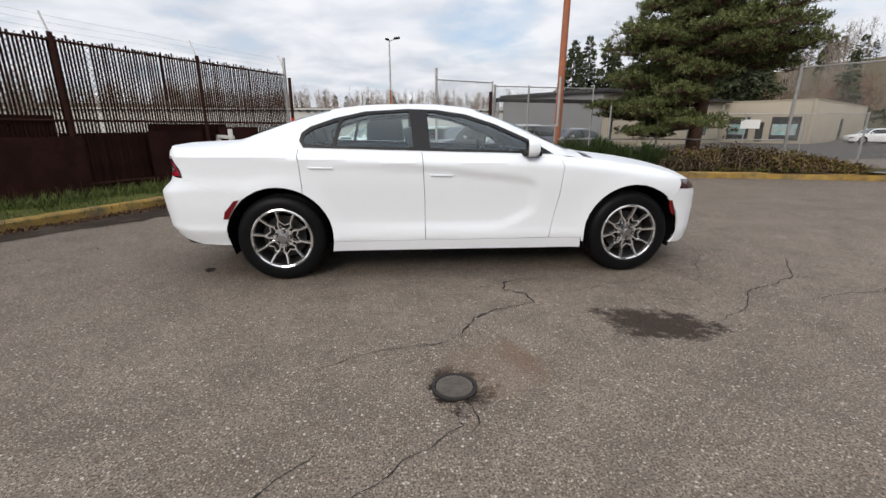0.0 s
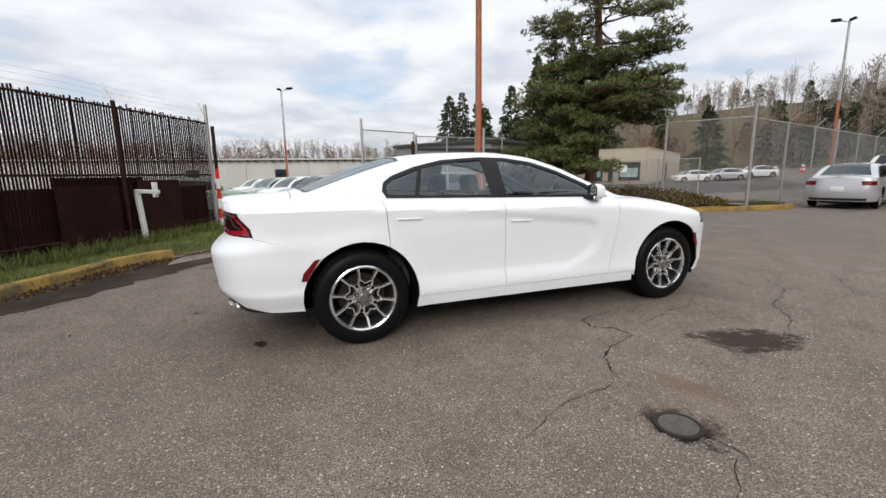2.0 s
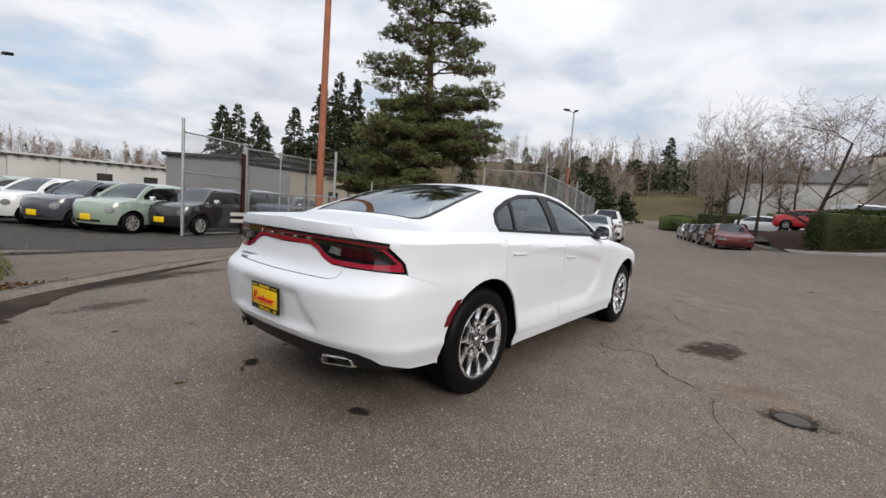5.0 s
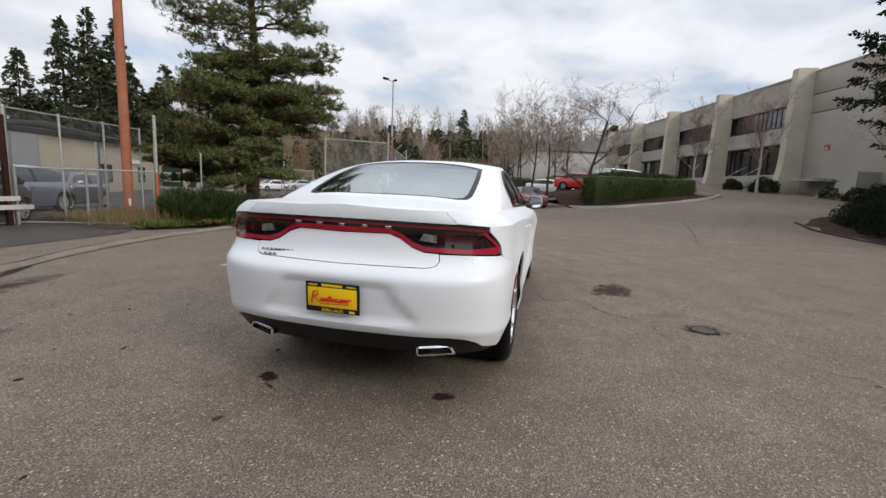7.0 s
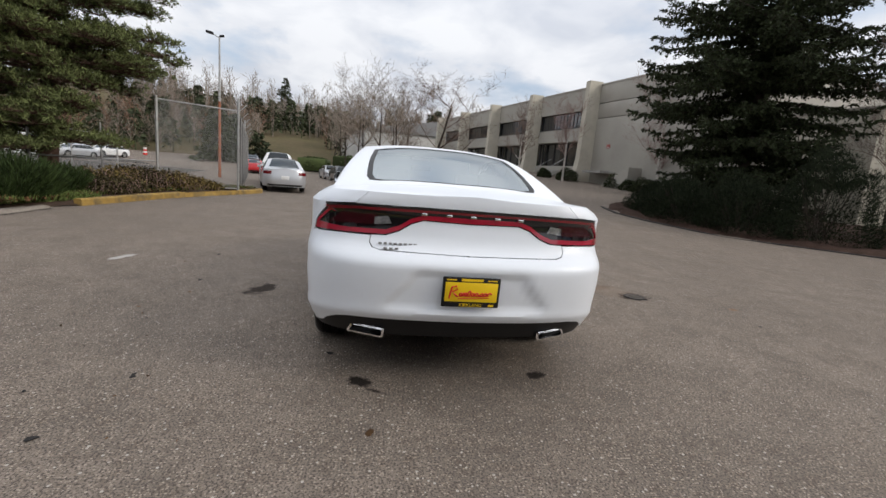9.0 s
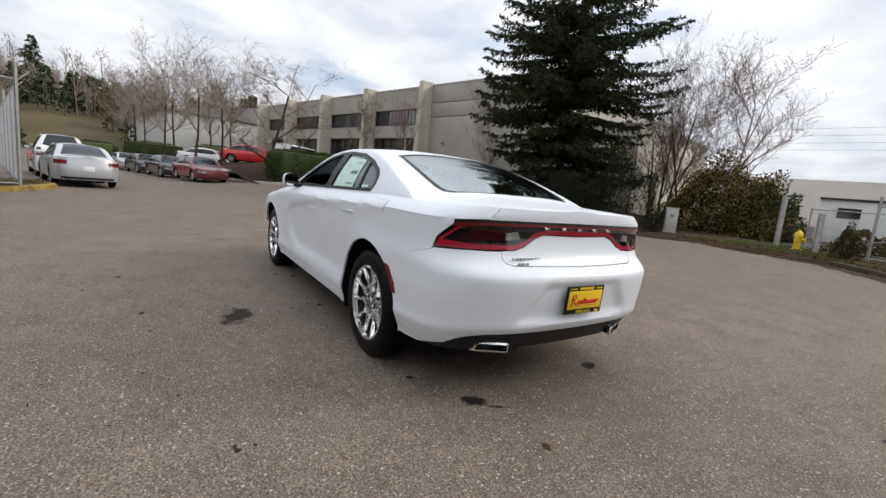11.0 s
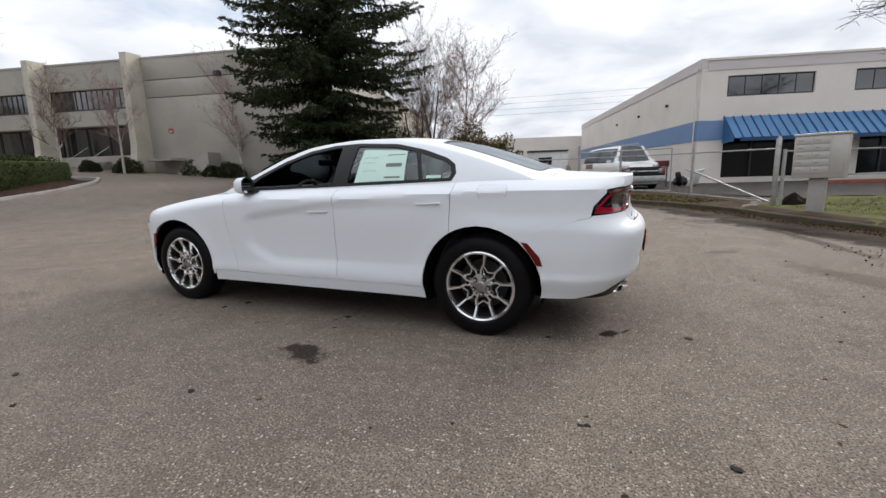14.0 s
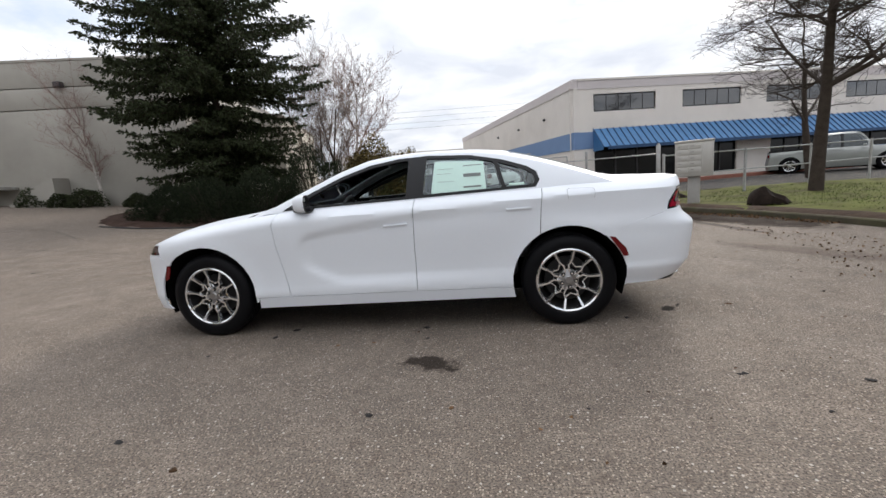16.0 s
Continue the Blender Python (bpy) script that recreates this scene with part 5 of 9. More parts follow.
    sw.tube([(0, 0.185 * math.cos(2 * math.pi * i / 28), 0.185 * math.sin(2 * math.pi * i / 28)) for i in range(29)], 0.016, 8)
    sw.box(-0.02, 0.02, -0.18, 0.18, -0.02, 0.02, c=0.01).box(-0.03, 0.03, -0.07, 0.07, -0.07, 0.05, c=0.02).box(-0.015, 0.015, -0.02, 0.02, -0.18, 0.0, c=0.006)
    part("steering_wheel", sw, M_INTERIOR, car, "black steering wheel").matrix_basis = pose(0.42, 0.38, 0.965, 0, -24, 0)
    part("rear_view_mirror", Geo().box(-0.02, 0.01, -0.12, 0.12, -0.03, 0.03, c=0.01), M_BLACKTRIM, car).matrix_basis = pose(0.42, 0.0, 1.31)
    return car


def hero_core(sh):
    """A dark tub inside the skin, which closes the gaps between the panels."""
    g = Geo()
    rows = [(-2.44, 0.62, 0.36), (-2.1, 0.80, 0.32), (-1.98, 0.50, 0.24), (-1.10, 0.50, 0.22), (-1.06, 0.78, 0.225), (1.04, 0.78, 0.225), (1.07, 0.50, 0.22), (1.98, 0.50, 0.24), (2.0, 0.72, 0.26), (2.30, 0.5, 0.27)]
    for x, w, z in rows:
        zt = min(0.96, sh.top(x) - 0.06) if abs(x) > 1.0 else 0.40
        g.v += [(x, -w, z), (x, w, z), (x, w, zt), (x, -w, zt)]
    for i in range(len(rows) - 1):
        k = 4 * i
        g.f += [(k + j, k + (j + 1) % 4, k + 4 + (j + 1) % 4, k + 4 + j) for j in range(4)]
    g.f += [(0, 3, 2, 1), tuple(4 * (len(rows) - 1) + j for j in range(4))]
    return g


mat_mirror = mat("mirror_silver", (0.85, 0.86, 0.87), 0.02, 1.0, var=0.01)
build_hero()


# plants
def fast_mesh(name, verts, faces, material, smooth=False):
    """A mesh from arrays: verts (n, 3), faces (m, 3) or (m, 4)."""
    me = bpy.data.meshes.new(name)
    verts, faces = np.asarray(verts, np.float32), np.asarray(faces, np.int32)
    k = faces.shape[1]
    me.vertices.add(len(verts)); me.vertices.foreach_set("co", verts.ravel())
    me.loops.add(faces.size); me.loops.foreach_set("vertex_index", faces.ravel())
    me.polygons.add(len(faces)); me.polygons.foreach_set("loop_start", np.arange(0, faces.size, k, dtype=np.int32))
    me.polygons.foreach_set("use_smooth", np.full(len(faces), smooth))
    me.update(calc_edges=True)
    me.materials.append(material)
    return me


def blades(rng, centers, dirs, length, width, spread=0.5):
    """A narrow leaf at each centre: four-cornered, pointing along dirs with some scatter."""
    n = len(centers)
    d = dirs + rng.normal(0, spread, (n, 3))
    d /= np.linalg.norm(d, axis=1, keepdims=True) + 1e-9
    s = np.cross(d, rng.normal(0, 1, (n, 3)))
    s /= np.linalg.norm(s, axis=1, keepdims=True) + 1e-9
    L = (np.asarray(length) * rng.uniform(0.6, 1.3, n))[:, None]
    W = (np.asarray(width) * rng.uniform(0.7, 1.3, n))[:, None]
    v = np.stack([centers, centers + d * L * 0.45 + s * W, centers + d * L, centers + d * L * 0.45 - s * W], 1).reshape(-1, 3)
    return v, np.arange(4 * n).reshape(-1, 4)


def join(parts_):
    vs, fs, k = [], [], 0
    for v, f in parts_:
        vs.append(v); fs.append(f + k); k += len(v)
    return np.concatenate(vs), np.concatenate(fs)


def segs(a, b, ra, rb, n=5):
    """Tapered bars from a to b (arrays), n-sided."""
    a, b = np.asarray(a, float), np.asarray(b, float)
    d = b - a
    d /= np.linalg.norm(d, axis=1, keepdims=True) + 1e-9
    u = np.cross(d, np.array([0.3, 0.2, 0.93]))
    u /= np.linalg.norm(u, axis=1, keepdims=True) + 1e-9
    w = np.cross(d, u)
    t = np.arange(n) * 2 * np.pi / n
    ring = u[:, None] * np.cos(t)[None, :, None] + w[:, None] * np.sin(t)[None, :, None]
    v = np.concatenate([a[:, None] + ring * np.asarray(ra)[:, None, None], b[:, None] + ring * np.asarray(rb)[:, None, None]], 1).reshape(-1, 3)
    i = np.arange(n)
    f = np.stack([i, (i + 1) % n, n + (i + 1) % n, n + i], 1)
    return v, (f[None] + (np.arange(len(a)) * 2 * n)[:, None, None]).reshape(-1, 4)


def bare_limbs(rng, height, r0, splits, spread=0.5, levels=4, lean=(0, 0), rise=0.6, first=0.3):
    """Bars of a leafless tree: lists of starts, ends and radii."""
    A, B, RA, RB = [], [], [], []

    def grow(p, d, length, r, lev):
        n = 4 if lev == 0 else 3
        for k in range(n):
            d = d + rng.normal(0, 0.09 + 0.05 * lev if lev else 0.045, 3) + np.array([0, 0, 0.05 * rise])
            d /= np.linalg.norm(d)
            q = p + d * length / n
            r2 = r * (0.86 if lev else 0.80)
            A.append(p); B.append(q); RA.append(r); RB.append(r2)
            if lev < levels and (lev > 0 or (k + 1) / n > first):
                for _ in range(splits if lev else splits + 1):
                    a = rng.uniform(0, 2 * np.pi)
                    side = np.array([math.cos(a), math.sin(a), rng.uniform(0.0, 0.8) * rise])
                    e = d * (1 - spread) + side * spread * 1.3
                    e /= np.linalg.norm(e)
                    grow(q, e, length * rng.uniform(0.36, 0.6), r2 * rng.uniform(0.38, 0.6), lev + 1)
            p, r = q, r2
    grow(np.array([0.0, 0.0, -0.1]), np.array([lean[0], lean[1], 1.0]), height * 0.66, r0, 0)
    return np.array(A), np.array(B), np.array(RA), np.array(RB)


def bare_tree(x, y, height, r0, seed, label, bark=None, twig=None, splits=2, spread=0.5, levels=4, lean=(0, 0), z=None, rise=0.6, first=0.3, thin=0.004, name="bare_tree", group=""):
    rng = np.random.default_rng(seed)
    A, B, RA, RB = bare_limbs(rng, height, r0, splits, spread, levels, lean, rise, first)
    t = thing(name, label, "tree", pose(x, y, ground_z(x, y) if z is None else z), group)
    RA, RB = np.maximum(RA, thin), np.maximum(RB, thin)
    thick = RA > r0 * 0.33
    part("trunk", fast_mesh("trunk", *segs(A[thick], B[thick], RA[thick], RB[thick], 8), bark or M_BARK, True), None, t)
    part("branchwork", fast_mesh("branchwork", *segs(A[~thick], B[~thick], RA[~thick], RB[~thick], 3), twig or M_TWIG), None, t)
    return t




def far_fir(x, y, height, radius, seed, label, z):
    """A distant fir: trunk and a ragged crown of drooping sprays."""
    rng = np.random.default_rng(seed)
    t = thing("fir_tree", label, "tree", pose(x, y, z))
    part("trunk", fast_mesh("trunk", *segs([(0, 0, -0.5)], [(0, 0, height)], [0.02 * height], [0.02], 7), M_BARK, True), None, t)
    n = int(height * 340)
    nb = int(height * 13)
    bu = rng.uniform(0.08, 1.0, nb)
    ba = rng.uniform(0, 2 * np.pi, nb)
    bl = radius * (1 - bu) ** 0.75 * rng.uniform(0.45, 1.2, nb) + 0.15
    k = rng.choice(nb, n, p=(bl + 0.4) / (bl + 0.4).sum())
    f = rng.uniform(0.05, 1.0, n) ** 0.7
    a = ba[k] + rng.normal(0, 0.10, n)
    r = bl[k] * f
    c = np.c_[r * np.cos(a), r * np.sin(a), bu[k] * height - 0.22 * bl[k] * f * f - rng.exponential(0.10, n) + rng.normal(0, 0.05, n)] + rng.normal(0, 0.05, (n, 3))
    d = np.c_[np.cos(a), np.sin(a), np.full(n, -0.35)]
    part("crown", fast_mesh("crown", *blades(rng, c, d, 0.52, 0.15, 0.45), M_FARCON), None, t)
    return t


def bush(x, y, rx, ry, h, seed, label, leaf_mat, count=6000, size=0.06, name="shrub", z=None, turn=0.0, boxy=2.0, stems=True, upright=0.0, group="", spread=0.8, wid=0.38):
    """A shrub or hedge: stems and a shell of small leaves with an uneven outline."""
    rng = np.random.default_rng(seed)
    t = thing(name, label, "hedge" if name == "hedge" else "shrub", pose(x, y, ground_z(x, y) if z is None else z, 0, 0, turn), group)
    d = rng.normal(0, 1, (count, 3))
    d[:, 2] = np.abs(d[:, 2])
    d /= (np.abs(d) ** boxy).sum(1, keepdims=True) ** (1 / boxy)
    lump = 1 + 0.16 * np.sin(d[:, :1] * 5 + seed) * np.cos(d[:, 1:2] * 4.3 - seed) + 0.10 * np.sin(9 * d[:, 2:] + 7 * d[:, :1]) if boxy < 4 else 1 + 0.02 * np.sin(d[:, :1] * 9)
    r = rng.uniform(0.62, 1.0, (count, 1)) ** 0.5 * lump
    c = d * r * np.array([rx, ry, h])
    part("leaves", fast_mesh("leaves", *blades(rng, c, d * (1 - upright) + np.array([0, 0, 0.3 + upright]), size, size * wid, spread), leaf_mat), None, t)
    if boxy > 3.5:
        part("inner_foliage", Geo().box(-0.88 * rx, 0.88 * rx, -0.93 * ry, 0.93 * ry, -0.05, 0.9 * h, None, 0.12), leaf_mat, t)
    if stems:
        m = 26
        a = rng.uniform(0, 2 * np.pi, m)
        q = np.c_[np.cos(a) * rx * rng.uniform(0.2, 0.85, m), np.sin(a) * ry * rng.uniform(0.2, 0.85, m), h * rng.uniform(0.4, 0.9, m)]
        part("branchwork", fast_mesh("branchwork", *segs(q * np.array([0.15, 0.15, 0.0]) - [0, 0, 0.05], q, np.full(m, 0.018), np.full(m, 0.006), 4), M_BARK), None, t)
    return t


def scatter(name, label, category, material, pts, size, seed, up=1.0, spread=0.5, width=0.2):
    """Loose leaves or grass on the ground: one object."""
    rng = np.random.default_rng(seed)
    d = np.zeros((len(pts), 3)); d[:, 2] = up
    me = fast_mesh(name, *blades(rng, np.asarray(pts), d, size, size * width, spread), material)
    return tagged(part(name, me, None), label, category, "", "stuff")


def points_in(poly, n, seed, z=0.0, lift=0.0):
    rng = np.random.default_rng(seed)
    q = np.array(poly)
    lo, hi = q.min(0), q.max(0)
    out = []
    while sum(map(len, out)) < n:
        p = rng.uniform(lo, hi, (4 * n, 2))
        out.append(p[inside(poly, p)])
    p = np.concatenate(out)[:n]
    return np.c_[p, [ground_z(a, b) + lift for a, b in p]]


# the yard: kerbs, verges, cracks, cover
def offset_line(line, d):
    out = []
    for i, p in enumerate(line):
        a, b = Vector(line[max(i - 1, 0)]), Vector(line[min(i + 1, len(line) - 1)])
        t = (b - a).normalized()
        out.append((p[0] - t.y * d, p[1] + t.x * d))
    return out


def kerb(name, line, width, h, material, label, seed=0):
    """A kerb of cast lengths along a line, with rounded top edges; each length is a part."""
    t = thing(name, label, "kerb", None, "", "structure")
    pts = sample(line, 0.25, False)
    rng = random.Random(seed)
    inner = offset_line(pts, width)
    per = 8
    for k in range(0, len(pts) - 1, per):
        a, b = pts[k:k + per + 1], inner[k:k + per + 1]
        if len(a) < 2:
            continue
        g = Geo()
        dz = rng.uniform(-0.008, 0.008)
        n = len(a)
        for (x0, y0), (x1, y1) in zip(a, b):
            for f, z in ((0.0, -0.25), (0.0, h - 0.03), (0.12, h - 0.005), (0.25, h), (0.85, h), (1.0, h - 0.02), (1.0, -0.25)):
                x, y = x0 + (x1 - x0) * f, y0 + (y1 - y0) * f
                g.v.append((x, y, ground_z(x, y) + z + dz + rng.uniform(-0.004, 0.004)))
        for i in range(n - 1):
            g.f += [(7 * i + j, 7 * (i + 1) + j, 7 * (i + 1) + j + 1, 7 * i + j + 1) for j in range(6)]
        g.f += [tuple(range(7)), tuple(reversed(range(7 * (n - 1), 7 * n)))]
        part("kerb_length", g, material, t)
    return t


def raised(name, poly, h, material, label, category, step=0.5, rough=0.03, seed=1, fall=None):
    """A planted area whose uneven surface lies above the ground."""
    rng = random.Random(seed)

    def place(x, y):
        return (x, y, ground_z(x, y) + h * (fall(x, y) if fall else 1.0) + rough * noise.noise((x * 1.3, y * 1.3, seed)) + rough * 0.5 * noise.noise((x * 5, y * 5, seed)))
    return solid(name, sheet(poly, [], place, step, 0, step, (-900, 900, -500)), material, label, category, "structure")


def edge_fade(poly, w):
    """Sinks a planted area into the ground along its edge."""
    segs_ = list(zip(poly, poly[1:] + poly[:1]))

    def fade(x, y):
        d = 9.0
        for (ax, ay), (bx, by) in segs_:
            t = max(0.0, min(1.0, ((x - ax) * (bx - ax) + (y - ay) * (by - ay)) / ((bx - ax) ** 2 + (by - ay) ** 2 + 1e-9)))
            d = min(d, math.hypot(x - ax - t * (bx - ax), y - ay - t * (by - ay)))
        return -0.45 + 1.45 * smooth01(0.0, w, d)
    return fade


# verge under the slatted fence
KL = [(-7.1, -1.7), (-6.3, -0.25), (-5.5, 1.13), (-5.06, 1.92), (-4.62, 2.78), (-4.36, 3.42), (-4.05, 3.82), (-3.74, 3.98)]
kerb("kerb_yellow_west", KL, 0.15, 0.13, M_KERBY, "worn yellow painted concrete kerb beside the grass", 3)
verge_w = [(-7.0, -1.6), (-6.2, -0.15), (-5.4, 1.23), (-4.96, 2.02), (-4.52, 2.88), (-4.26, 3.52), (-3.98, 3.92), (-3.66, 4.08), (-3.2, 4.7), (-3.15, 6.4), (-3.3, 8.1), (-4.4, 7.2), (-9.2, -2.0)]
raised("verge_west", verge_w, 0.09, M_GRASSG, "mossy grass verge with damp soil", "verge", 0.2, 0.05, 2, edge_fade(verge_w, 0.3))
scatter("grass_west", "short green winter grass along the fence", "grass", M_GRASS, points_in(verge_w, 15000, 5, lift=0.06), 0.095, 6, 1.0, 0.5, 0.045)
fline_w = [(-9.1, -2.6), (-3.6, 7.7), (-3.2, 7.5), (-8.6, -2.7)]
scatter("weeds_west", "dry straw-coloured weeds against the fence", "weeds", M_DRYGRASS, points_in(fline_w, 900, 7, lift=0.08), 0.30, 8, 1.0, 0.40, 0.006)
scatter("rank_grass_west", "rank dark green grass at the foot of the fence", "grass", M_GRASS, points_in(fline_w, 5000, 77, lift=0.07), 0.22, 78, 1.0, 0.5, 0.03)
leaf_w = [(-6.4, -0.7), (-5.2, 1.1), (-4.5, 2.3), (-3.95, 3.3), (-3.1, 3.9), (-2.7, 4.5), (-3.3, 4.5), (-3.7, 3.95), (-4.1, 3.8), (-4.45, 3.3), (-4.75, 2.6), (-5.6, 1.0), (-6.6, -0.6)]
scatter("leaves_west", "wet brown leaves in the gutter", "leaves", M_DEADLEAF, points_in(leaf_w, 3400, 9, lift=0.006), 0.036, 10, 0.15, 1.0, 0.4)

# apron lines of the drive into the storage lot
RIDGE_NEAR = [(-3.71, 3.30), (-3.11, 3.83), (-2.32, 4.40), (-1.0, 5.28), (-0.09, 5.70), (1.1, 6.16), (2.62, 6.50), (4.6, 6.62)]
RIDGE_FAR = [(-3.45, 3.98), (-3.10, 4.25), (-2.27, 4.78), (-0.78, 5.65), (0.24, 6.16), (1.55, 6.66), (3.06, 6.98), (4.6, 6.95)]


def strip(name, near, far, rise, material, label, category, rag=0.0, n=70, seed=0):
    """A low band of ground between two lines, domed by its rise, with ragged edges."""
    a, b = curve_line(near, n), curve_line(far, n)
    g = Geo()
    fs = (0.0, 0.18, 0.5, 0.82, 1.0)
    for i in range(n):
        r0, r1 = rag * noise.noise((i * 0.31, seed, 1.0)) + 0.5 * rag * noise.noise((i * 0.9, seed, 2.0)), rag * noise.noise((i * 0.37, seed, 3.0)) + 0.7 * rag * noise.noise((i * 1.1, seed, 4.0))
        for f, z in zip(fs, (0.003, rise * 0.75, rise, rise * 0.75, 0.003)):
            f = r0 + (1 + r1 - r0) * f
            x, y = a[i][0] + (b[i][0] - a[i][0]) * f, a[i][1] + (b[i][1] - a[i][1]) * f
            g.v.append((x, y, ground_z(x, y) + z + 0.002))
    g.f = [(5 * i + j, 5 * i + 5 + j, 5 * i + 6 + j, 5 * i + 1 + j) for i in range(n - 1) for j in range(4)]
    return solid(name, g, material, label, category, "structure")


def curve_line(line, n):
    """n points at even steps along a line."""
    p = np.array(line, float)
    d = np.r_[0, np.cumsum(np.hypot(*np.diff(p, axis=0).T))]
    u = np.linspace(0, d[-1], n)
    return np.c_[np.interp(u, d, p[:, 0]), np.interp(u, d, p[:, 1])]


strip("asphalt_ridge", RIDGE_NEAR, RIDGE_FAR, 0.05, M_RIDGE, "low rolled asphalt ridge across the drive", "ridge")
GUTTER_OUT = [(-6.4, -1.6), (-5.6, -0.25), (-5.05, 0.65), (-4.72, 1.10), (-4.30, 1.55), (-3.95, 2.05), (-3.60, 2.55), (-3.25, 3.05), (-2.9, 3.62), (-2.3, 4.15), (-1.5, 4.75), (-0.6, 5.35)]
GUTTER_IN = [(-7.05, -1.75), (-6.25, -0.3), (-5.47, 1.10), (-5.20, 1.6), (-4.85, 2.3), (-4.58, 2.78), (-4.33, 3.38), (-4.0, 3.78), (-3.3, 3.72), (-2.7, 4.12), (-1.7, 4.82), (-0.6, 5.45)]
strip("gutter_silt", GUTTER_OUT, GUTTER_IN, 0.004, M_SILT, "dark damp silt along the kerb", "silt", 0.14, 130, 3)
strip("lot_ridge", [(-3.4, 7.15), (-2.5, 7.15), (-1.36, 7.35), (0.6, 8.2)], [(-3.4, 7.33), (-2.5, 7.33), (-1.40, 7.55), (0.5, 8.4)], 0.03, M_ASPHALTLOT, "dark asphalt ridge at the mouth of the lot", "ridge")
lot = [(-3.2, 8.0), (-1.0, 7.2), (2.5, 7.6), (4.4, 9.0), (7, 12), (40, 16), (60, 40), (40, 66), (-30, 68), (-30, 20), (-5, 9)]
solid("lot_surface", sheet(lot, [], lambda x, y: (x, y, ground_z(x, y) + 0.006), 2.0, 0, 2.0, (-900, 900, -500)), M_ASPHALTLOT, "dark damp asphalt of the storage lot", "asphalt", "structure")

# bed under the pine
KP = [(5.25, 6.50), (5.9, 6.42), (7.0, 6.28), (8.2, 6.12), (9.5, 5.82), (10.75, 5.47), (12.2, 5.05), (13.2, 4.82), (13.7, 4.95), (13.9, 5.4), (13.8, 6.0)]
kerb("kerb_yellow_north", KP, 0.16, 0.15, M_KERBY, "worn yellow painted kerb round the pine bed", 4)
bed_n = KP + [(13.5, 6.4), (11.2, 7.9), (11.6, 12.5), (3.6, 12.8), (4.2, 8.9), (3.0, 7.9), (4.0, 7.25)]
raised("bed_north", bed_n, 0.13, M_DIRT, "soil bed with bark and moss", "bed", 0.35, 0.07, 3, lambda x, y: -0.12 + 1.12 * smooth01(0.0, 0.55, (x - 3.0) * 0.528 + (y - 7.9) * 0.849))
bed_front = [(4.0, 6.9), (7.4, 6.8), (10.5, 6.15), (13.6, 5.2), (13.6, 6.2), (10.5, 7.3), (4.2, 8.6)]
scatter("grass_gate", "green grass clump at the end of the kerb", "grass", M_GRASS, points_in([(3.1, 7.75), (4.1, 7.25), (5.4, 6.75), (6.3, 6.7), (5.6, 7.3), (4.4, 7.9), (3.4, 8.5)], 5200, 151, lift=0.06), 0.16, 152, 1.0, 0.5, 0.07)
scatter("grass_north", "moss and weedy grass along the kerb", "grass", M_GRASS, points_in(bed_front, 7000, 15, lift=0.13), 0.12, 16, 1.0, 0.5, 0.08)
scatter("weeds_north", "tall straw weeds in front of the gate", "weeds", M_DRYGRASS, points_in([(2.6, 8.0), (4.6, 7.0), (6.4, 8.8), (4.8, 10.4), (3.0, 10.3)], 2600, 17, lift=0.05), 0.40, 18, 1.0, 0.26, 0.010)
scatter("leaves_north", "brown leaves under the brambles", "leaves", M_DEADLEAF, points_in(bed_front, 4500, 19, lift=0.16), 0.07, 20, 0.2, 1.0, 0.4)
def broom(x, y, r, h, seed, label, count=9000):
    """A broom bush: a sheaf of long thin upright stems, uneven at the top."""
    rng = np.random.default_rng(seed)
    t = thing("broom_bush", label, "shrub", pose(x, y, ground_z(x, y) + 0.05))
    a, q = rng.uniform(0, 2 * np.pi, count), np.sqrt(rng.uniform(0, 1, count))
    top = h * (1.05 - 0.45 * q ** 2) * (0.82 + 0.22 * np.sin(3 * a + seed) + 0.12 * np.sin(7 * a + 2))
    z = rng.uniform(0, 0.72, count) * top
    lean = np.c_[np.cos(a), np.sin(a), np.zeros(count)] * (0.12 + 0.42 * q)[:, None]
    c = np.c_[np.cos(a) * q * r * 0.8, np.sin(a) * q * r * 0.62, z] + lean * z[:, None] * 0.5
    part("foliage", fast_mesh("foliage", *blades(rng, c, lean + np.array([0, 0, 1.0]), 0.20 * h, 0.0085, 0.34), M_BROOM), None, t)
    m = 60
    b = rng.uniform(0, 2 * np.pi, m)
    e = np.c_[np.cos(b) * r * 0.6, np.sin(b) * r * 0.5, np.full(m, 0.7 * h)] * rng.uniform(0.5, 1, (m, 1))
    part("branchwork", fast_mesh("branchwork", *segs(e * np.array([0.3, 0.3, 0]), e, np.full(m, 0.010), np.full(m, 0.004), 4), M_BARK), None, t)
    return t


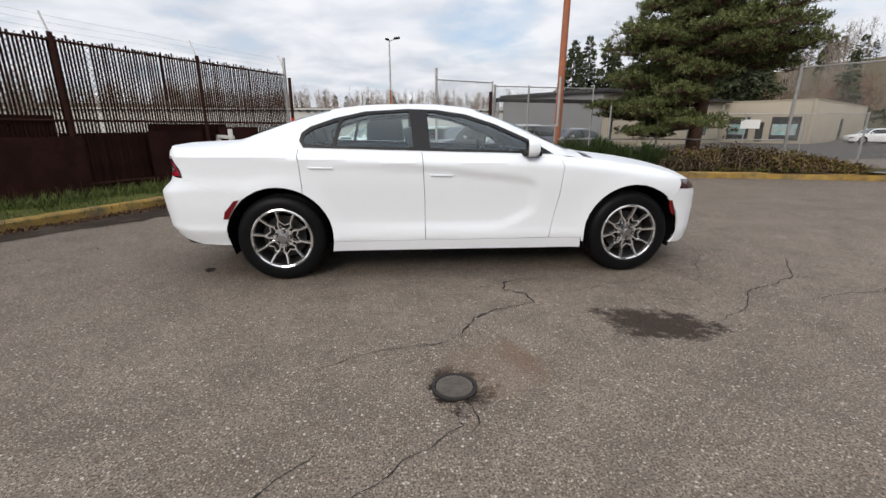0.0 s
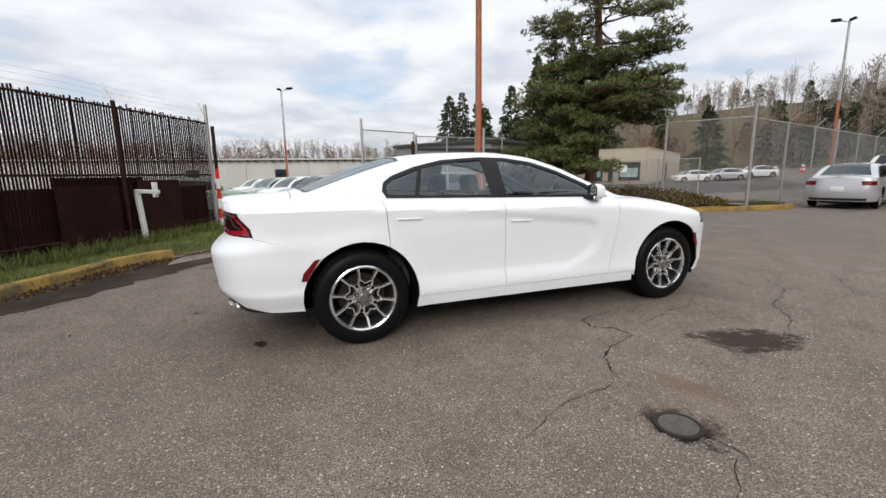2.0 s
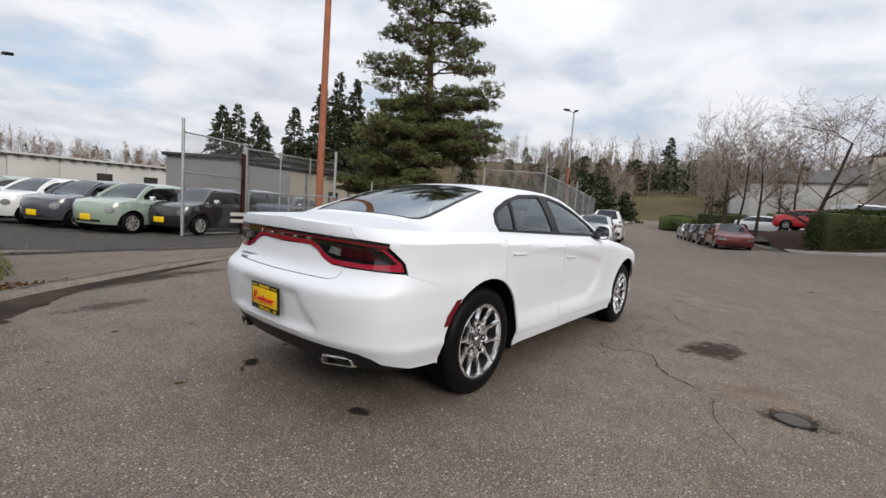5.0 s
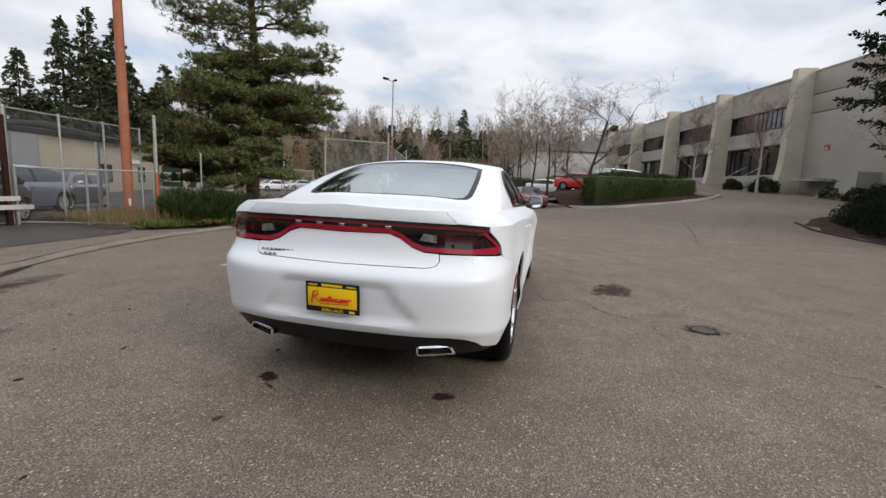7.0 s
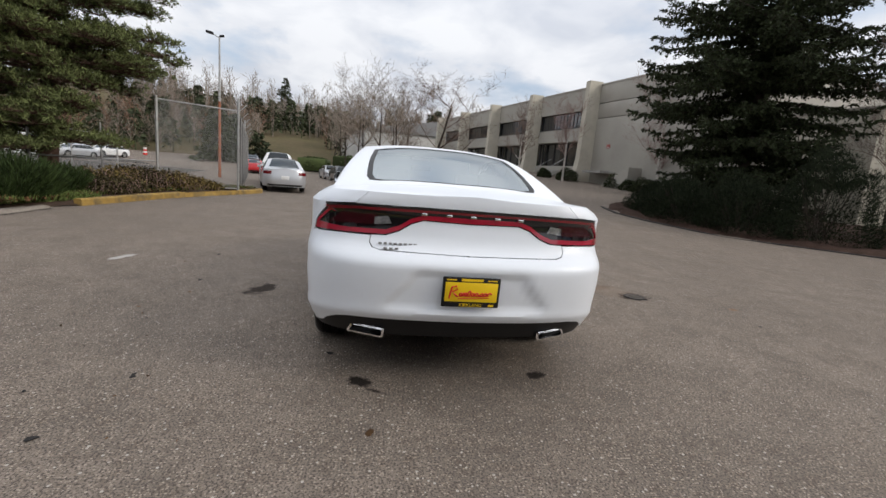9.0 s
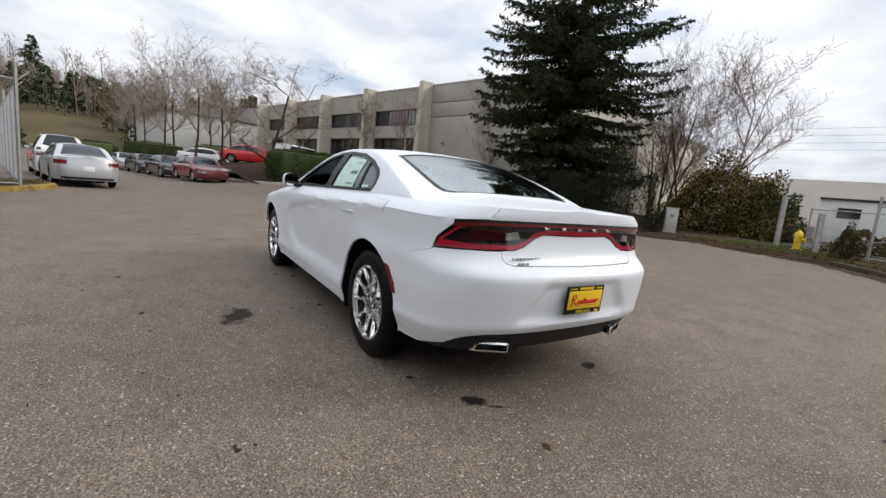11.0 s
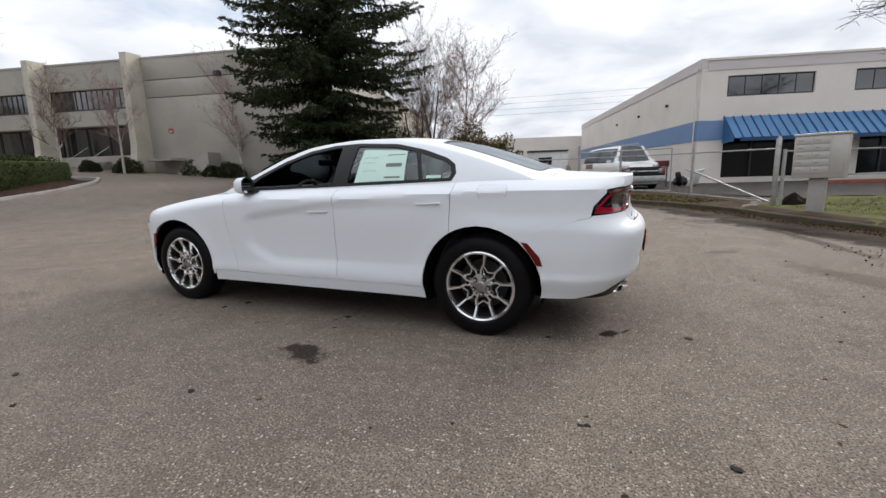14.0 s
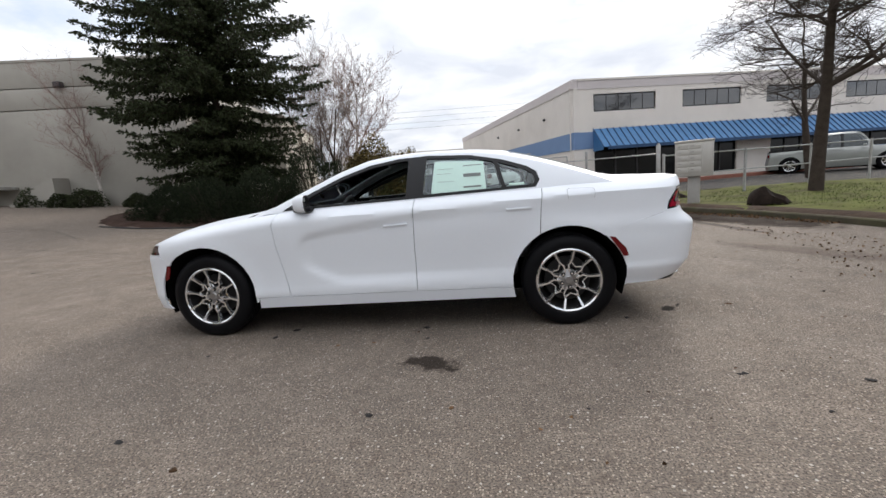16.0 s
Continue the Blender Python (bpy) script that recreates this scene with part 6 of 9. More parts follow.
def bramble(x, y, rx, ry, h, seed, leaf_mat, label, count=3000):
    """A bramble thicket: arching canes and small leaves along them."""
    rng = np.random.default_rng(seed)
    t = thing("bramble_shrub", label, "shrub", pose(x, y, ground_z(x, y) + 0.08), "brambles")
    A, B, C = [], [], []
    for _ in range(70):
        a = rng.uniform(0, 2 * np.pi)
        p = np.array([rng.uniform(-0.6, 0.6) * rx, rng.uniform(-0.6, 0.6) * ry, 0.0])
        d = np.array([math.cos(a) * rx, math.sin(a) * ry, 0.0]) * rng.uniform(0.3, 0.8)
        top = h * rng.uniform(0.5, 1.15)
        prev = p
        for i in range(1, 7):
            f = i / 6
            q = p + d * f + np.array([0, 0, top * 4 * f * (1 - f) * 0.75 + top * 0.30 * f])
            A.append(prev); B.append(q); C.append((prev + q) / 2); C.append(q)
            prev = q
    C = np.array(C)
    c = C[rng.integers(0, len(C), count)] + rng.normal(0, 0.055, (count, 3))
    c[:, 2] = np.maximum(c[:, 2], 0.0)
    d = rng.normal(0, 1, (count, 3)) + np.array([0, 0, 0.5])
    part("leaves", fast_mesh("leaves", *blades(rng, c, d / np.linalg.norm(d, axis=1, keepdims=True), 0.062, 0.024, 0.3), leaf_mat), None, t)
    part("canework", fast_mesh("canework", *segs(A, B, np.full(len(A), 0.006), np.full(len(A), 0.005), 4), M_TWIGROSE), None, t)


broom(4.95, 7.75, 1.25, 1.15, 31, "dark green broom bush beside the kerb", 17000)
broom(6.5, 7.9, 1.0, 0.95, 37, "smaller dark green broom bush beside the kerb", 12000)
for i, (bx, by, br, bh) in enumerate(((8.0, 7.2, 0.9, 0.62), (8.9, 7.0, 0.9, 0.68), (9.8, 6.75, 0.9, 0.56), (10.6, 6.5, 0.8, 0.42), (7.4, 7.9, 1.0, 0.60), (9.5, 7.8, 1.0, 0.60), (11.3, 6.15, 0.6, 0.26), (7.2, 6.95, 0.7, 0.40))):
    bramble(bx, by, br, br * 0.7, bh, 40 + i, (M_BRAMBLE, M_BRAMBLEDARK, M_BRAMBLE)[i % 3], "low rusty bramble thicket" if i % 3 != 1 else "low dark bramble thicket")

# south verge with hydrant and letter boxes
KS = [(6.2, -14.2), (4.4, -13.3), (2.6, -13.35), (-0.4, -13.0), (-2.2, -11.55), (-4.0, -9.85), (-4.95, -8.6), (-5.6, -7.1), (-6.45, -5.5), (-6.85, -4.0), (-7.05, -2.8), (-7.15, -1.9)]
kerb("kerb_south", KS[3:], -0.15, 0.11, M_KERBMOSS, "mossy dark concrete kerb along the grass", 5)
verge_s = KS[:7] + [(-6.3, -12.4), (-3.2, -15.6), (2.0, -17.3), (8, -20)]
lawn_s = KS[6:] + [(-9.3, -2.3), (-16, -2.5), (-22, -9), (-12.5, -13.0), (-6.6, -12.6)]
raised("verge_south", verge_s, 0.10, M_DIRT, "bare soil verge with leaves and moss", "verge", 0.35, 0.05, 6, edge_fade(verge_s, 0.4))
raised("lawn_south", lawn_s, 0.10, M_GRASSG, "patchy mossy lawn with soil", "lawn", 0.35, 0.05, 6, edge_fade(lawn_s, 0.3))
scatter("grass_hydrant", "small green patch of grass round the hydrant", "grass", M_GRASS, points_in([(3.4, -14.2), (0.6, -13.7), (-0.4, -14.4), (0.8, -15.8), (3.0, -16.0)], 5000, 27, lift=0.08), 0.09, 28, 1.0, 0.5, 0.06)
scatter("grass_south", "short green lawn grass", "grass", M_GRASS, points_in([(-6.0, -8.6), (-7.5, -5.9), (-8.0, -3.9), (-9.2, -2.6), (-15, -3.5), (-12, -12), (-6.8, -11)], 9500, 21, lift=0.09), 0.06, 22, 1.0, 0.7, 0.10)
scatter("weeds_south", "dry weeds and leaves along the road edge", "weeds", M_DRYGRASS, points_in([(6, -14.4), (2.6, -13.6), (-0.4, -13.3), (-2.4, -11.8), (-4.3, -10.2), (-5.3, -12.2), (-2.8, -15), (2, -17)], 3200, 23, lift=0.07), 0.15, 24, 1.0, 0.7, 0.022)
SV = [(4.4, -13.4), (2.6, -13.4), (-0.4, -13.05), (-2.2, -11.6), (-4.0, -9.9), (-5.2, -10.4), (-3.6, -12.6), (-1.2, -14.4), (3.6, -15.2)]
scatter("litter_south", "brown leaf litter and twigs on the verge", "leaves", M_DEADLEAF, points_in(SV, 5200, 231, lift=0.10), 0.055, 232, 0.25, 1.0, 0.4)
scatter("tufts_south", "green weedy tufts on the verge", "grass", M_GRASS, points_in(SV, 2600, 233, lift=0.09), 0.10, 234, 1.0, 0.6, 0.06)
scatter("leaves_south", "brown leaves and bark along the kerb", "leaves", M_DEADLEAF, points_in([(4.4, -12.9), (-0.4, -12.5), (-2.0, -11.1), (-3.6, -9.5), (-4.4, -8.2), (-5.1, -6.8), (-6.0, -5.2), (-6.5, -3.6), (-7.0, -3.6), (-6.6, -5.5), (-5.7, -7.1), (-5.1, -8.6), (-4.2, -10.0), (-2.4, -11.8), (-0.4, -13.3), (4.4, -13.6)], 9000, 25, lift=0.010), 0.034, 26, 0.12, 1.0, 0.4)
raised("drive_south", [(-6.4, -12.9), (-3.2, -15.8), (2.0, -17.6), (8, -20.5), (10, -60), (-6, -60), (-60, -30), (-60, -13), (-22, -9.2), (-12.5, -13.3)], 0.05, M_ASPHALTLOT, "grey asphalt drive before the blue-banded building", "drive", 2.0, 0.0, 7)
strip("soil_edge_south", KS[6:], [(-5.6, -9.2), (-6.4, -7.5), (-7.3, -5.9), (-7.7, -4.3), (-7.9, -3.0), (-8.0, -2.1)], 0.135, M_DIRT, "bare dark soil behind the kerb", "soil", 0.12, 80, 17)
SILT_OUT = [(2.6, -12.7), (-0.2, -12.2), (-1.6, -10.9), (-3.2, -9.1), (-4.0, -7.8), (-4.7, -6.4), (-5.6, -5.0), (-6.3, -3.6)]
strip("gutter_silt_south", SILT_OUT, KS[2:10], 0.005, M_SILT, "dark damp silt and leaf mould along the mossy kerb", "silt", 0.30, 150, 13)
g = Geo().lathe([(0.62, 0.0), (0.55, 0.14), (0.38, 0.25), (0.15, 0.31), (0.001, 0.32)], 18, pose(0, 0, 0))
g.v = [(x * (1.1 + 0.5 * noise.noise((x * 3, y * 3, 1))) + 0.25 * z, y * (0.8 + 0.4 * noise.noise((x * 3, y * 3, 2))), max(0, z * (0.95 + 0.35 * x) + 0.16 * noise.noise((x * 3.5, y * 3.5, 3)) + 0.05 * noise.noise((x * 13, y * 13, 5)))) for x, y, z in g.v]
for mx, my, sc in ((-7.35, -6.75, 0.85), (-6.4, -9.6, 0.7)):
    solid("soil_mound", Geo().add([(x * sc * 0.8, y * sc * 0.8, z * sc * 1.3) for x, y, z in g.v], g.f), M_SOILDARK, "small dark heap of soil on the lawn", "soil heap", m=pose(mx, my, 0.09))

# spruce bed
bed_s = [(13.5, -9.9), (14.8, -10.9), (16.6, -13.4), (17.6, -17.5), (16, -22), (8, -22), (3.0, -17), (3.9, -12.9), (5.6, -11.8), (7.2, -10.6), (9.8, -9.7), (11.6, -9.5)]
kerb("kerb_spruce", bed_s[5:] + [bed_s[0]], 0.12, 0.04, M_TAR, "low dark asphalt kerb round the spruce bed", 8)
raised("bed_spruce", bed_s, 0.12, M_BEDMULCH, "dark bark bed under the spruce", "bed", 0.4, 0.12, 9, edge_fade(bed_s, 0.5))

# bank, hedge bed
bank = [(20.8, -4.6), (21.6, -7.6), (23.0, -9.9), (24.6, -11.0), (26.0, -10.4), (27.4, -9.4), (30, 3), (60, 9), (60, 5.8), (30, -0.6), (24, -1.7), (21.6, -2.9)]


bank_fade = edge_fade([(60, 5.8), (30, -0.6), (24, -1.75), (21.65, -2.95), (20.85, -4.7), (21.65, -7.6), (23.05, -9.85), (24.6, -10.95), (26.2, -10.4), (27.5, -9), (36, -3.0), (60, 4.0), (62, 9)], 0.5)


def bank_z(x, y):
    d = smooth01(20.8, 25.0, x) * smooth01(12.2, 9.0, -y) 
    return ground_z(x, y) + 0.12 * bank_fade(x, y) + 0.75 * smooth01(22.0, 26.5, x) * smooth01(-10.5, -7.0, y)


kerb("kerb_hedge", [(60, 5.6), (30, -0.8), (24, -1.9), (21.5, -3.1), (20.7, -4.7), (21.5, -7.7), (22.9, -10.0), (24.6, -11.15), (26.2, -10.6)], 0.15, 0.13, M_CONC, "pale concrete kerb round the hedge bed", 10)
bank_poly = [(60, 5.8), (30, -0.6), (24, -1.75), (21.65, -2.95), (20.85, -4.7), (21.65, -7.6), (23.05, -9.85), (24.6, -10.95), (26.2, -10.4), (27.5, -9), (36, -3.0), (60, 4.0), (62, 9)]
solid("bank", sheet(bank_poly, [], lambda x, y: (x, y, bank_z(x, y) + 0.04 * noise.noise((x, y, 4.0))), 0.8, 0, 0.8, (-900, 900, -500)), M_BEDMULCH, "reddish bark bank below the hedge", "bank", "structure")
bush(24.1, -6.3, 1.2, 3.3, 2.2, 51, "clipped green boxwood hedge on the bark bank", M_HEDGE, 32000, 0.085, "hedge", z=0.32, turn=18, boxy=7, stems=True)

# iron cover
cover = thing("manhole_cover", "round cast iron utility cover set in the asphalt", "manhole cover", pose(-0.257, -2.602, 0.004, 0, 0, 20) @ Matrix.Diagonal((0.88, 0.88, 1, 1)))
part("ring", Geo().lathe([(0.135, -0.002), (0.133, 0.006), (0.112, 0.006), (0.110, 0.001)][::-1], 36), M_IRON, cover)
part("lid", Geo().lathe([(0.108, 0.0), (0.107, 0.005), (0.095, 0.006), (0.092, 0.003), (0.001, 0.003)][::-1], 36), M_LIDDUST, cover)
for i in range(-3, 4):
    w = math.sqrt(max(0.0, 0.085 ** 2 - (i * 0.024) ** 2))
    part("rib", Geo().box(-w, w, i * 0.024 - 0.005, i * 0.024 + 0.005, 0.002, 0.0055), M_LIDDUST, cover)


# cracks: sunken-looking dark seams
def crack(line, w, seed, lift=0.004):
    rng = random.Random(seed)
    pts = sample(line, 0.035, False)
    g = Geo()
    ph = rng.uniform(0, 100)
    mid = []
    for i, (x, y) in enumerate(pts):
        mid.append((x + 0.055 * noise.noise((i * 0.11, ph, 0)) + 0.02 * noise.noise((i * 0.5, ph, 2)), y + 0.055 * noise.noise((i * 0.11, ph, 5)) + 0.02 * noise.noise((i * 0.5, ph, 8))))
    for i, p in enumerate(mid):
        a, b = Vector(mid[max(i - 1, 0)]), Vector(mid[min(i + 1, len(mid) - 1)])
        t = (b - a).normalized()
        ww = w * (0.25 + 1.1 * abs(noise.noise((i * 0.33, ph, 3)))) * min(1, i / 4, (len(mid) - 1 - i) / 4 + 0.05)
        for s in (-1, 1):
            x, y = p[0] - t.y * ww * s, p[1] + t.x * ww * s
            g.v.append((x, y, ground_z(x, y) + lift))
    g.f = [(2 * i, 2 * i + 1, 2 * i + 3, 2 * i + 2) for i in range(len(mid) - 1)]
    return solid("pavement_crack", g, M_TAR, "thin dark crack in the asphalt", "crack", "structure")


CRACKS = (([(0.50, -1.02), (0.33, -1.12), (0.26, -1.28), (0.43, -1.40), (0.437, -1.56), (0.20, -1.68), (-0.02, -1.80), (-0.13, -1.98), (-0.16, -2.06)], 0.012), ([(-0.16, -2.06), (-0.42, -2.16), (-0.75, -2.24), (-1.1, -2.4)], 0.004),
          ([(-0.27, -2.74), (-0.28, -2.90), (-0.50, -3.04), (-0.62, -3.22), (-0.80, -3.36), (-1.0, -3.6)], 0.004),
          ([(-0.20, -2.72), (-0.17, -2.9), (-0.22, -2.98)], 0.007),
          ([(-0.84, -3.02), (-0.98, -3.16), (-1.08, -3.36), (-1.2, -3.5)], 0.006),
          ([(0.45, -1.06), (0.66, -1.04), (0.78, -0.95)], 0.009), ([(0.30, -1.22), (0.1, -1.22), (-0.05, -1.2)], 0.004),
          ([(1.60, -2.02), (1.95, -1.85), (2.3, -1.5), (2.9, -1.2), (3.4, -0.6)], 0.006),
          ([(0.62, -1.42), (1.0, -1.28), (1.5, -1.2), (1.9, -0.95), (2.3, -0.9)], 0.005),
          ([(2.6, -1.7), (3.4, -1.55), (4.2, -1.0)], 0.005), ([(1.9, -1.75), (2.05, -1.2), (2.6, -0.4), (2.9, 0.6)], 0.005),
          ([(3.0, 2.3), (5.0, 1.6), (8.5, 2.2), (12, 1.4)], 0.006), ([(6, -4.5), (10, -5.5), (14, -6.2)], 0.02), ([(12, -7.5), (14.5, -9.0), (17, -9.4)], 0.03),
          ([(6.5, 3.2), (9, 0.5), (9.6, -3)], 0.006))
for i, (line, w) in enumerate(CRACKS):
    crack(line, w, i)
for i, line in enumerate((RIDGE_NEAR, RIDGE_FAR)):
    crack([(x, y - 0.03 + 0.06 * i) for x, y in line], 0.035, 50 + i)
crack([((a[0] + c[0]) / 2, (a[1] + c[1]) / 2) for a, c in zip(RIDGE_NEAR, RIDGE_FAR)], 0.03, 52, 0.054)
# small debris on the asphalt
rngd = random.Random(77)
for i, (px, py, s) in enumerate(((-0.69, 2.14, 0.022), (-1.40, 2.16, 0.014), (-0.25, 2.21, 0.03), (-1.14, 2.34, 0.016), (-3.6, -8.4, 0.06), (-2.9, 1.9, 0.03), (-3.4, 1.4, 0.02), (-1.9, 2.9, 0.025), (-2.2, 3.0, 0.02), (0.3, 1.2, 0.025), (-0.4, 1.1, 0.02), (-1.2, -3.4, 0.02), (-2.9, 0.5, 0.03), (-3.7, -1.4, 0.02), (1.3, 1.35, 0.02), (-3.5, 0.9, 0.018), (-2.5, 2.2, 0.018), (-2.34, 1.79, 0.022), (-2.33, 1.72, 0.014), (0.94, 0.98, 0.035), (-0.35, 0.85, 0.035), (-0.30, 0.95, 0.02), (0.83, 0.81, 0.04), (-1.99, 0.77, 0.03), (0.54, 2.66, 0.025), (1.02, 2.45, 0.03), (8.08, -2.94, 0.06), (0.02, 1.16, 0.02), (-2.31, 1.80, 0.02))):
    g = Geo().lathe([(0.001, 0.0), (1.0, 0.05), (0.8, 0.5), (0.3, 0.7), (0.001, 0.72)], 7)
    s *= 0.6
    g.v = [(x * s * 1.5 * (1 + 0.4 * rngd.uniform(-1, 1)), y * s * (1 + 0.4 * rngd.uniform(-1, 1)), z * s * 0.5) for x, y, z in g.v]
    solid("debris_piece", g, M_TAR if i % 3 else M_DEADLEAF, "small bit of bark or gravel on the asphalt", "debris", group="debris on the asphalt", m=pose(px, py, ground_z(px, py) + 0.001, 0, 0, rngd.uniform(0, 360)))


bits = [(-1.0, 2.0), (-2.6, 1.6), (-3.6, 0.6), (-3.9, -1.5), (-3.2, -3.0), (-4.2, -6.5), (-3.2, -9.5), (-4.6, -9.0), (-5.9, -5.4), (-6.8, -2.6), (-5.4, 1.0), (-3.8, 3.2), (-1.6, 3.6)]
scatter("leaf_bits", "small dark leaf bits strewn over the asphalt", "leaves", M_DEADLEAF, points_in(bits, 170, 41, lift=0.003), 0.024, 42, 0.03, 1.0, 0.45)
drift = [(-5.0, -3.9), (-5.5, -3.7), (-6.1, -2.3), (-5.7, -0.6), (-4.6, 0.2), (-4.2, -0.2), (-5.0, -1.6)]
scatter("leaf_drift", "thin drift of red-brown leaves near the kerb", "leaves", M_DEADLEAF, points_in(drift, 260, 43, lift=0.003), 0.028, 44, 0.03, 1.0, 0.45)

# fences and posts
def link_mesh(g, L, z0, z1, step, w=0.0022):
    """Diamond wires of a chain-link panel in the x-z plane."""
    H = z1 - z0
    x = -H
    while x < L:
        for sg in (1, -1):
            a0, a1 = (x, x + H) if sg > 0 else (x + H, x)
            za, zb = z0, z1
            pa, pb = Vector((a0, za)), Vector((a1, zb))
            lo, hi = 0.0, 1.0
            d = a1 - a0
            t0, t1 = sorted(((0 - a0) / d, (L - a0) / d))
            lo, hi = max(lo, t0), min(hi, t1)
            if hi - lo > 0.01:
                p, q = pa + (pb - pa) * lo, pa + (pb - pa) * hi
                n = Vector((-(q - p).y, (q - p).x)).normalized() * w
                k = len(g.v)
                g.v += [(p.x - n.x, sg * 0.002, p.y - n.y), (p.x + n.x, sg * 0.002, p.y + n.y), (q.x + n.x, sg * 0.002, q.y + n.y), (q.x - n.x, sg * 0.002, q.y - n.y), (p.x, sg * 0.002 + 0.004, p.y), (q.x, sg * 0.002 + 0.004, q.y)]
                g.f += [(k, k + 1, k + 2, k + 3), (k, k + 3, k + 5, k + 4), (k + 1, k + 4, k + 5, k + 2)]
        x += step
    return g


def slat_fence():
    """Chain-link fence filled with brown slats; posts, rails, arms and strands are parts, each slat too."""
    a, b = Vector((-8.75, -2.0)), Vector((-3.55, 7.85))
    L = (b - a).length
    ang = math.degrees(math.atan2(b.y - a.y, b.x - a.x))
    f = thing("slatted_fence", "tall rusty chain-link fence filled with brown slats", "fence", pose(a.x, a.y, 0.06, 0, 0, ang))
    rng = random.Random(11)
    ms = []
    for k in range(5):
        g = Geo()
        h = 2.53 + 0.014 * k
        w = 0.0150 + 0.0008 * (k % 3)
        g.box(-w, w, -0.003, 0.003, 0.04, h)
        me = g.mesh("slat", False)
        me.materials.append(M_SLAT)
        ms.append(me)
    n = int(L / 0.054)
    for i in range(n):
        if rng.random() < 0.006:
            continue
        s = part("slat", ms[rng.randrange(5)], None, f)
        s.matrix_basis = pose(i * 0.054 + 0.05 + rng.uniform(-0.002, 0.002), 0.02 + rng.uniform(-0.004, 0.004), rng.uniform(-0.03, 0.03), 0, rng.gauss(0, 0.10), rng.uniform(-3, 3))
    for i in range(5):
        x = L - i * 2.55 - 0.02
        if x < 0:
            break
        h = 2.93 if i == 0 else 2.62
        p = part("post", Geo().tube([(0, 0, -0.1), (0, 0, h)], 0.038, 10), M_RUST if i else M_GALV, f)
        p.matrix_basis = pose(x, -0.03, 0)
        arm = part("barb_arm", Geo().tube([(0, 0, 2.58), (0.0, 0.16, 2.92 if i else 2.98)], 0.017, 6), M_GALV, p)
    part("netting", link_mesh(Geo(), L, 0.06, 2.56, 0.085, 0.0030).mesh("netting", False), M_RUST, f, "rusted wire netting").matrix_basis = pose(0, -0.002, 0)
    for z in (0.25, 1.30, 2.50):
        part("rail", Geo().tube([(0, -0.03, z), (L, -0.03, z)], 0.02, 8), M_RUST, f)
    for k in range(3):
        pts = [(L * i / 60, 0.05 + 0.05 * k, 2.68 + 0.11 * k - 0.02 * math.sin(math.pi * ((i * L / 60) % 2.55) / 2.55)) for i in range(61)]
        part("barbed_strand", Geo().tube(pts, 0.0017, 4), M_GALV, f)
    for x0, x1, z1 in ((L - 3.9, L - 2.75, 1.12), (L - 6.4, L - 5.0, 1.05), (L - 2.3, L - 1.2, 1.2), (L - 9.5, L - 6.7, 1.0)):
        part("rusty_panel", Geo().box(x0, x1, -0.075, -0.06, 0.02, z1), M_SLAT, f, "rusted sheet steel panel")
    for x0, x1, z1 in ((0.0, 2.6, 1.42), (2.6, 4.5, 1.22), (4.5, 5.9, 1.38), (5.9, 7.4, 1.10), (7.4, 9.2, 1.26), (9.2, L - 0.1, 1.05)):
        part("backing_sheet", Geo().box(x0 + 0.01, x1 - 0.01, 0.10 + 0.02 * (z1 > 1.2), 0.13 + 0.02 * (z1 > 1.2), 0.0, z1), M_SLAT, f, "dark brown boarding behind the slats")
    return f


slat_fence()
post = thing("striped_gate_post", "red and white striped steel gate post", "post", pose(-3.42, 7.80, 0.0))
for i in range(6):
    part("stripe", Geo().tube([(0, 0, 0.06 + 0.24 * i), (0, 0, 0.06 + 0.24 * (i + 1))], 0.045, 10), M_PLATERED if i % 2 else M_SIGN, post)
part("upper_tube", Geo().tube([(0, 0, 1.50), (0, 0, 2.5)], 0.04, 10), M_RUST, post)
wp = thing("white_sign_post", "white painted wooden post with a bent arm", "post", pose(-4.53, 5.75, 0.08, 0, 0, -32))
part("upright", Geo().box(-0.040, 0.040, -0.04, 0.04, -0.05, 0.98, pose(0, 0, 0, 0, -5, 0), 0.006), M_WHITEPAINT, wp)
part("arm", Geo().box(-0.07, 0.44, -0.04, 0.04, 0.94, 1.01, pose(-0.07, 0, 0, 0, 2, 0), 0.006), M_WHITEPAINT, wp)
part("arm_end", Geo().box(0.30, 0.36, -0.04, 0.04, 0.86, 1.14, None, 0.006), M_WHITEPAINT, wp)


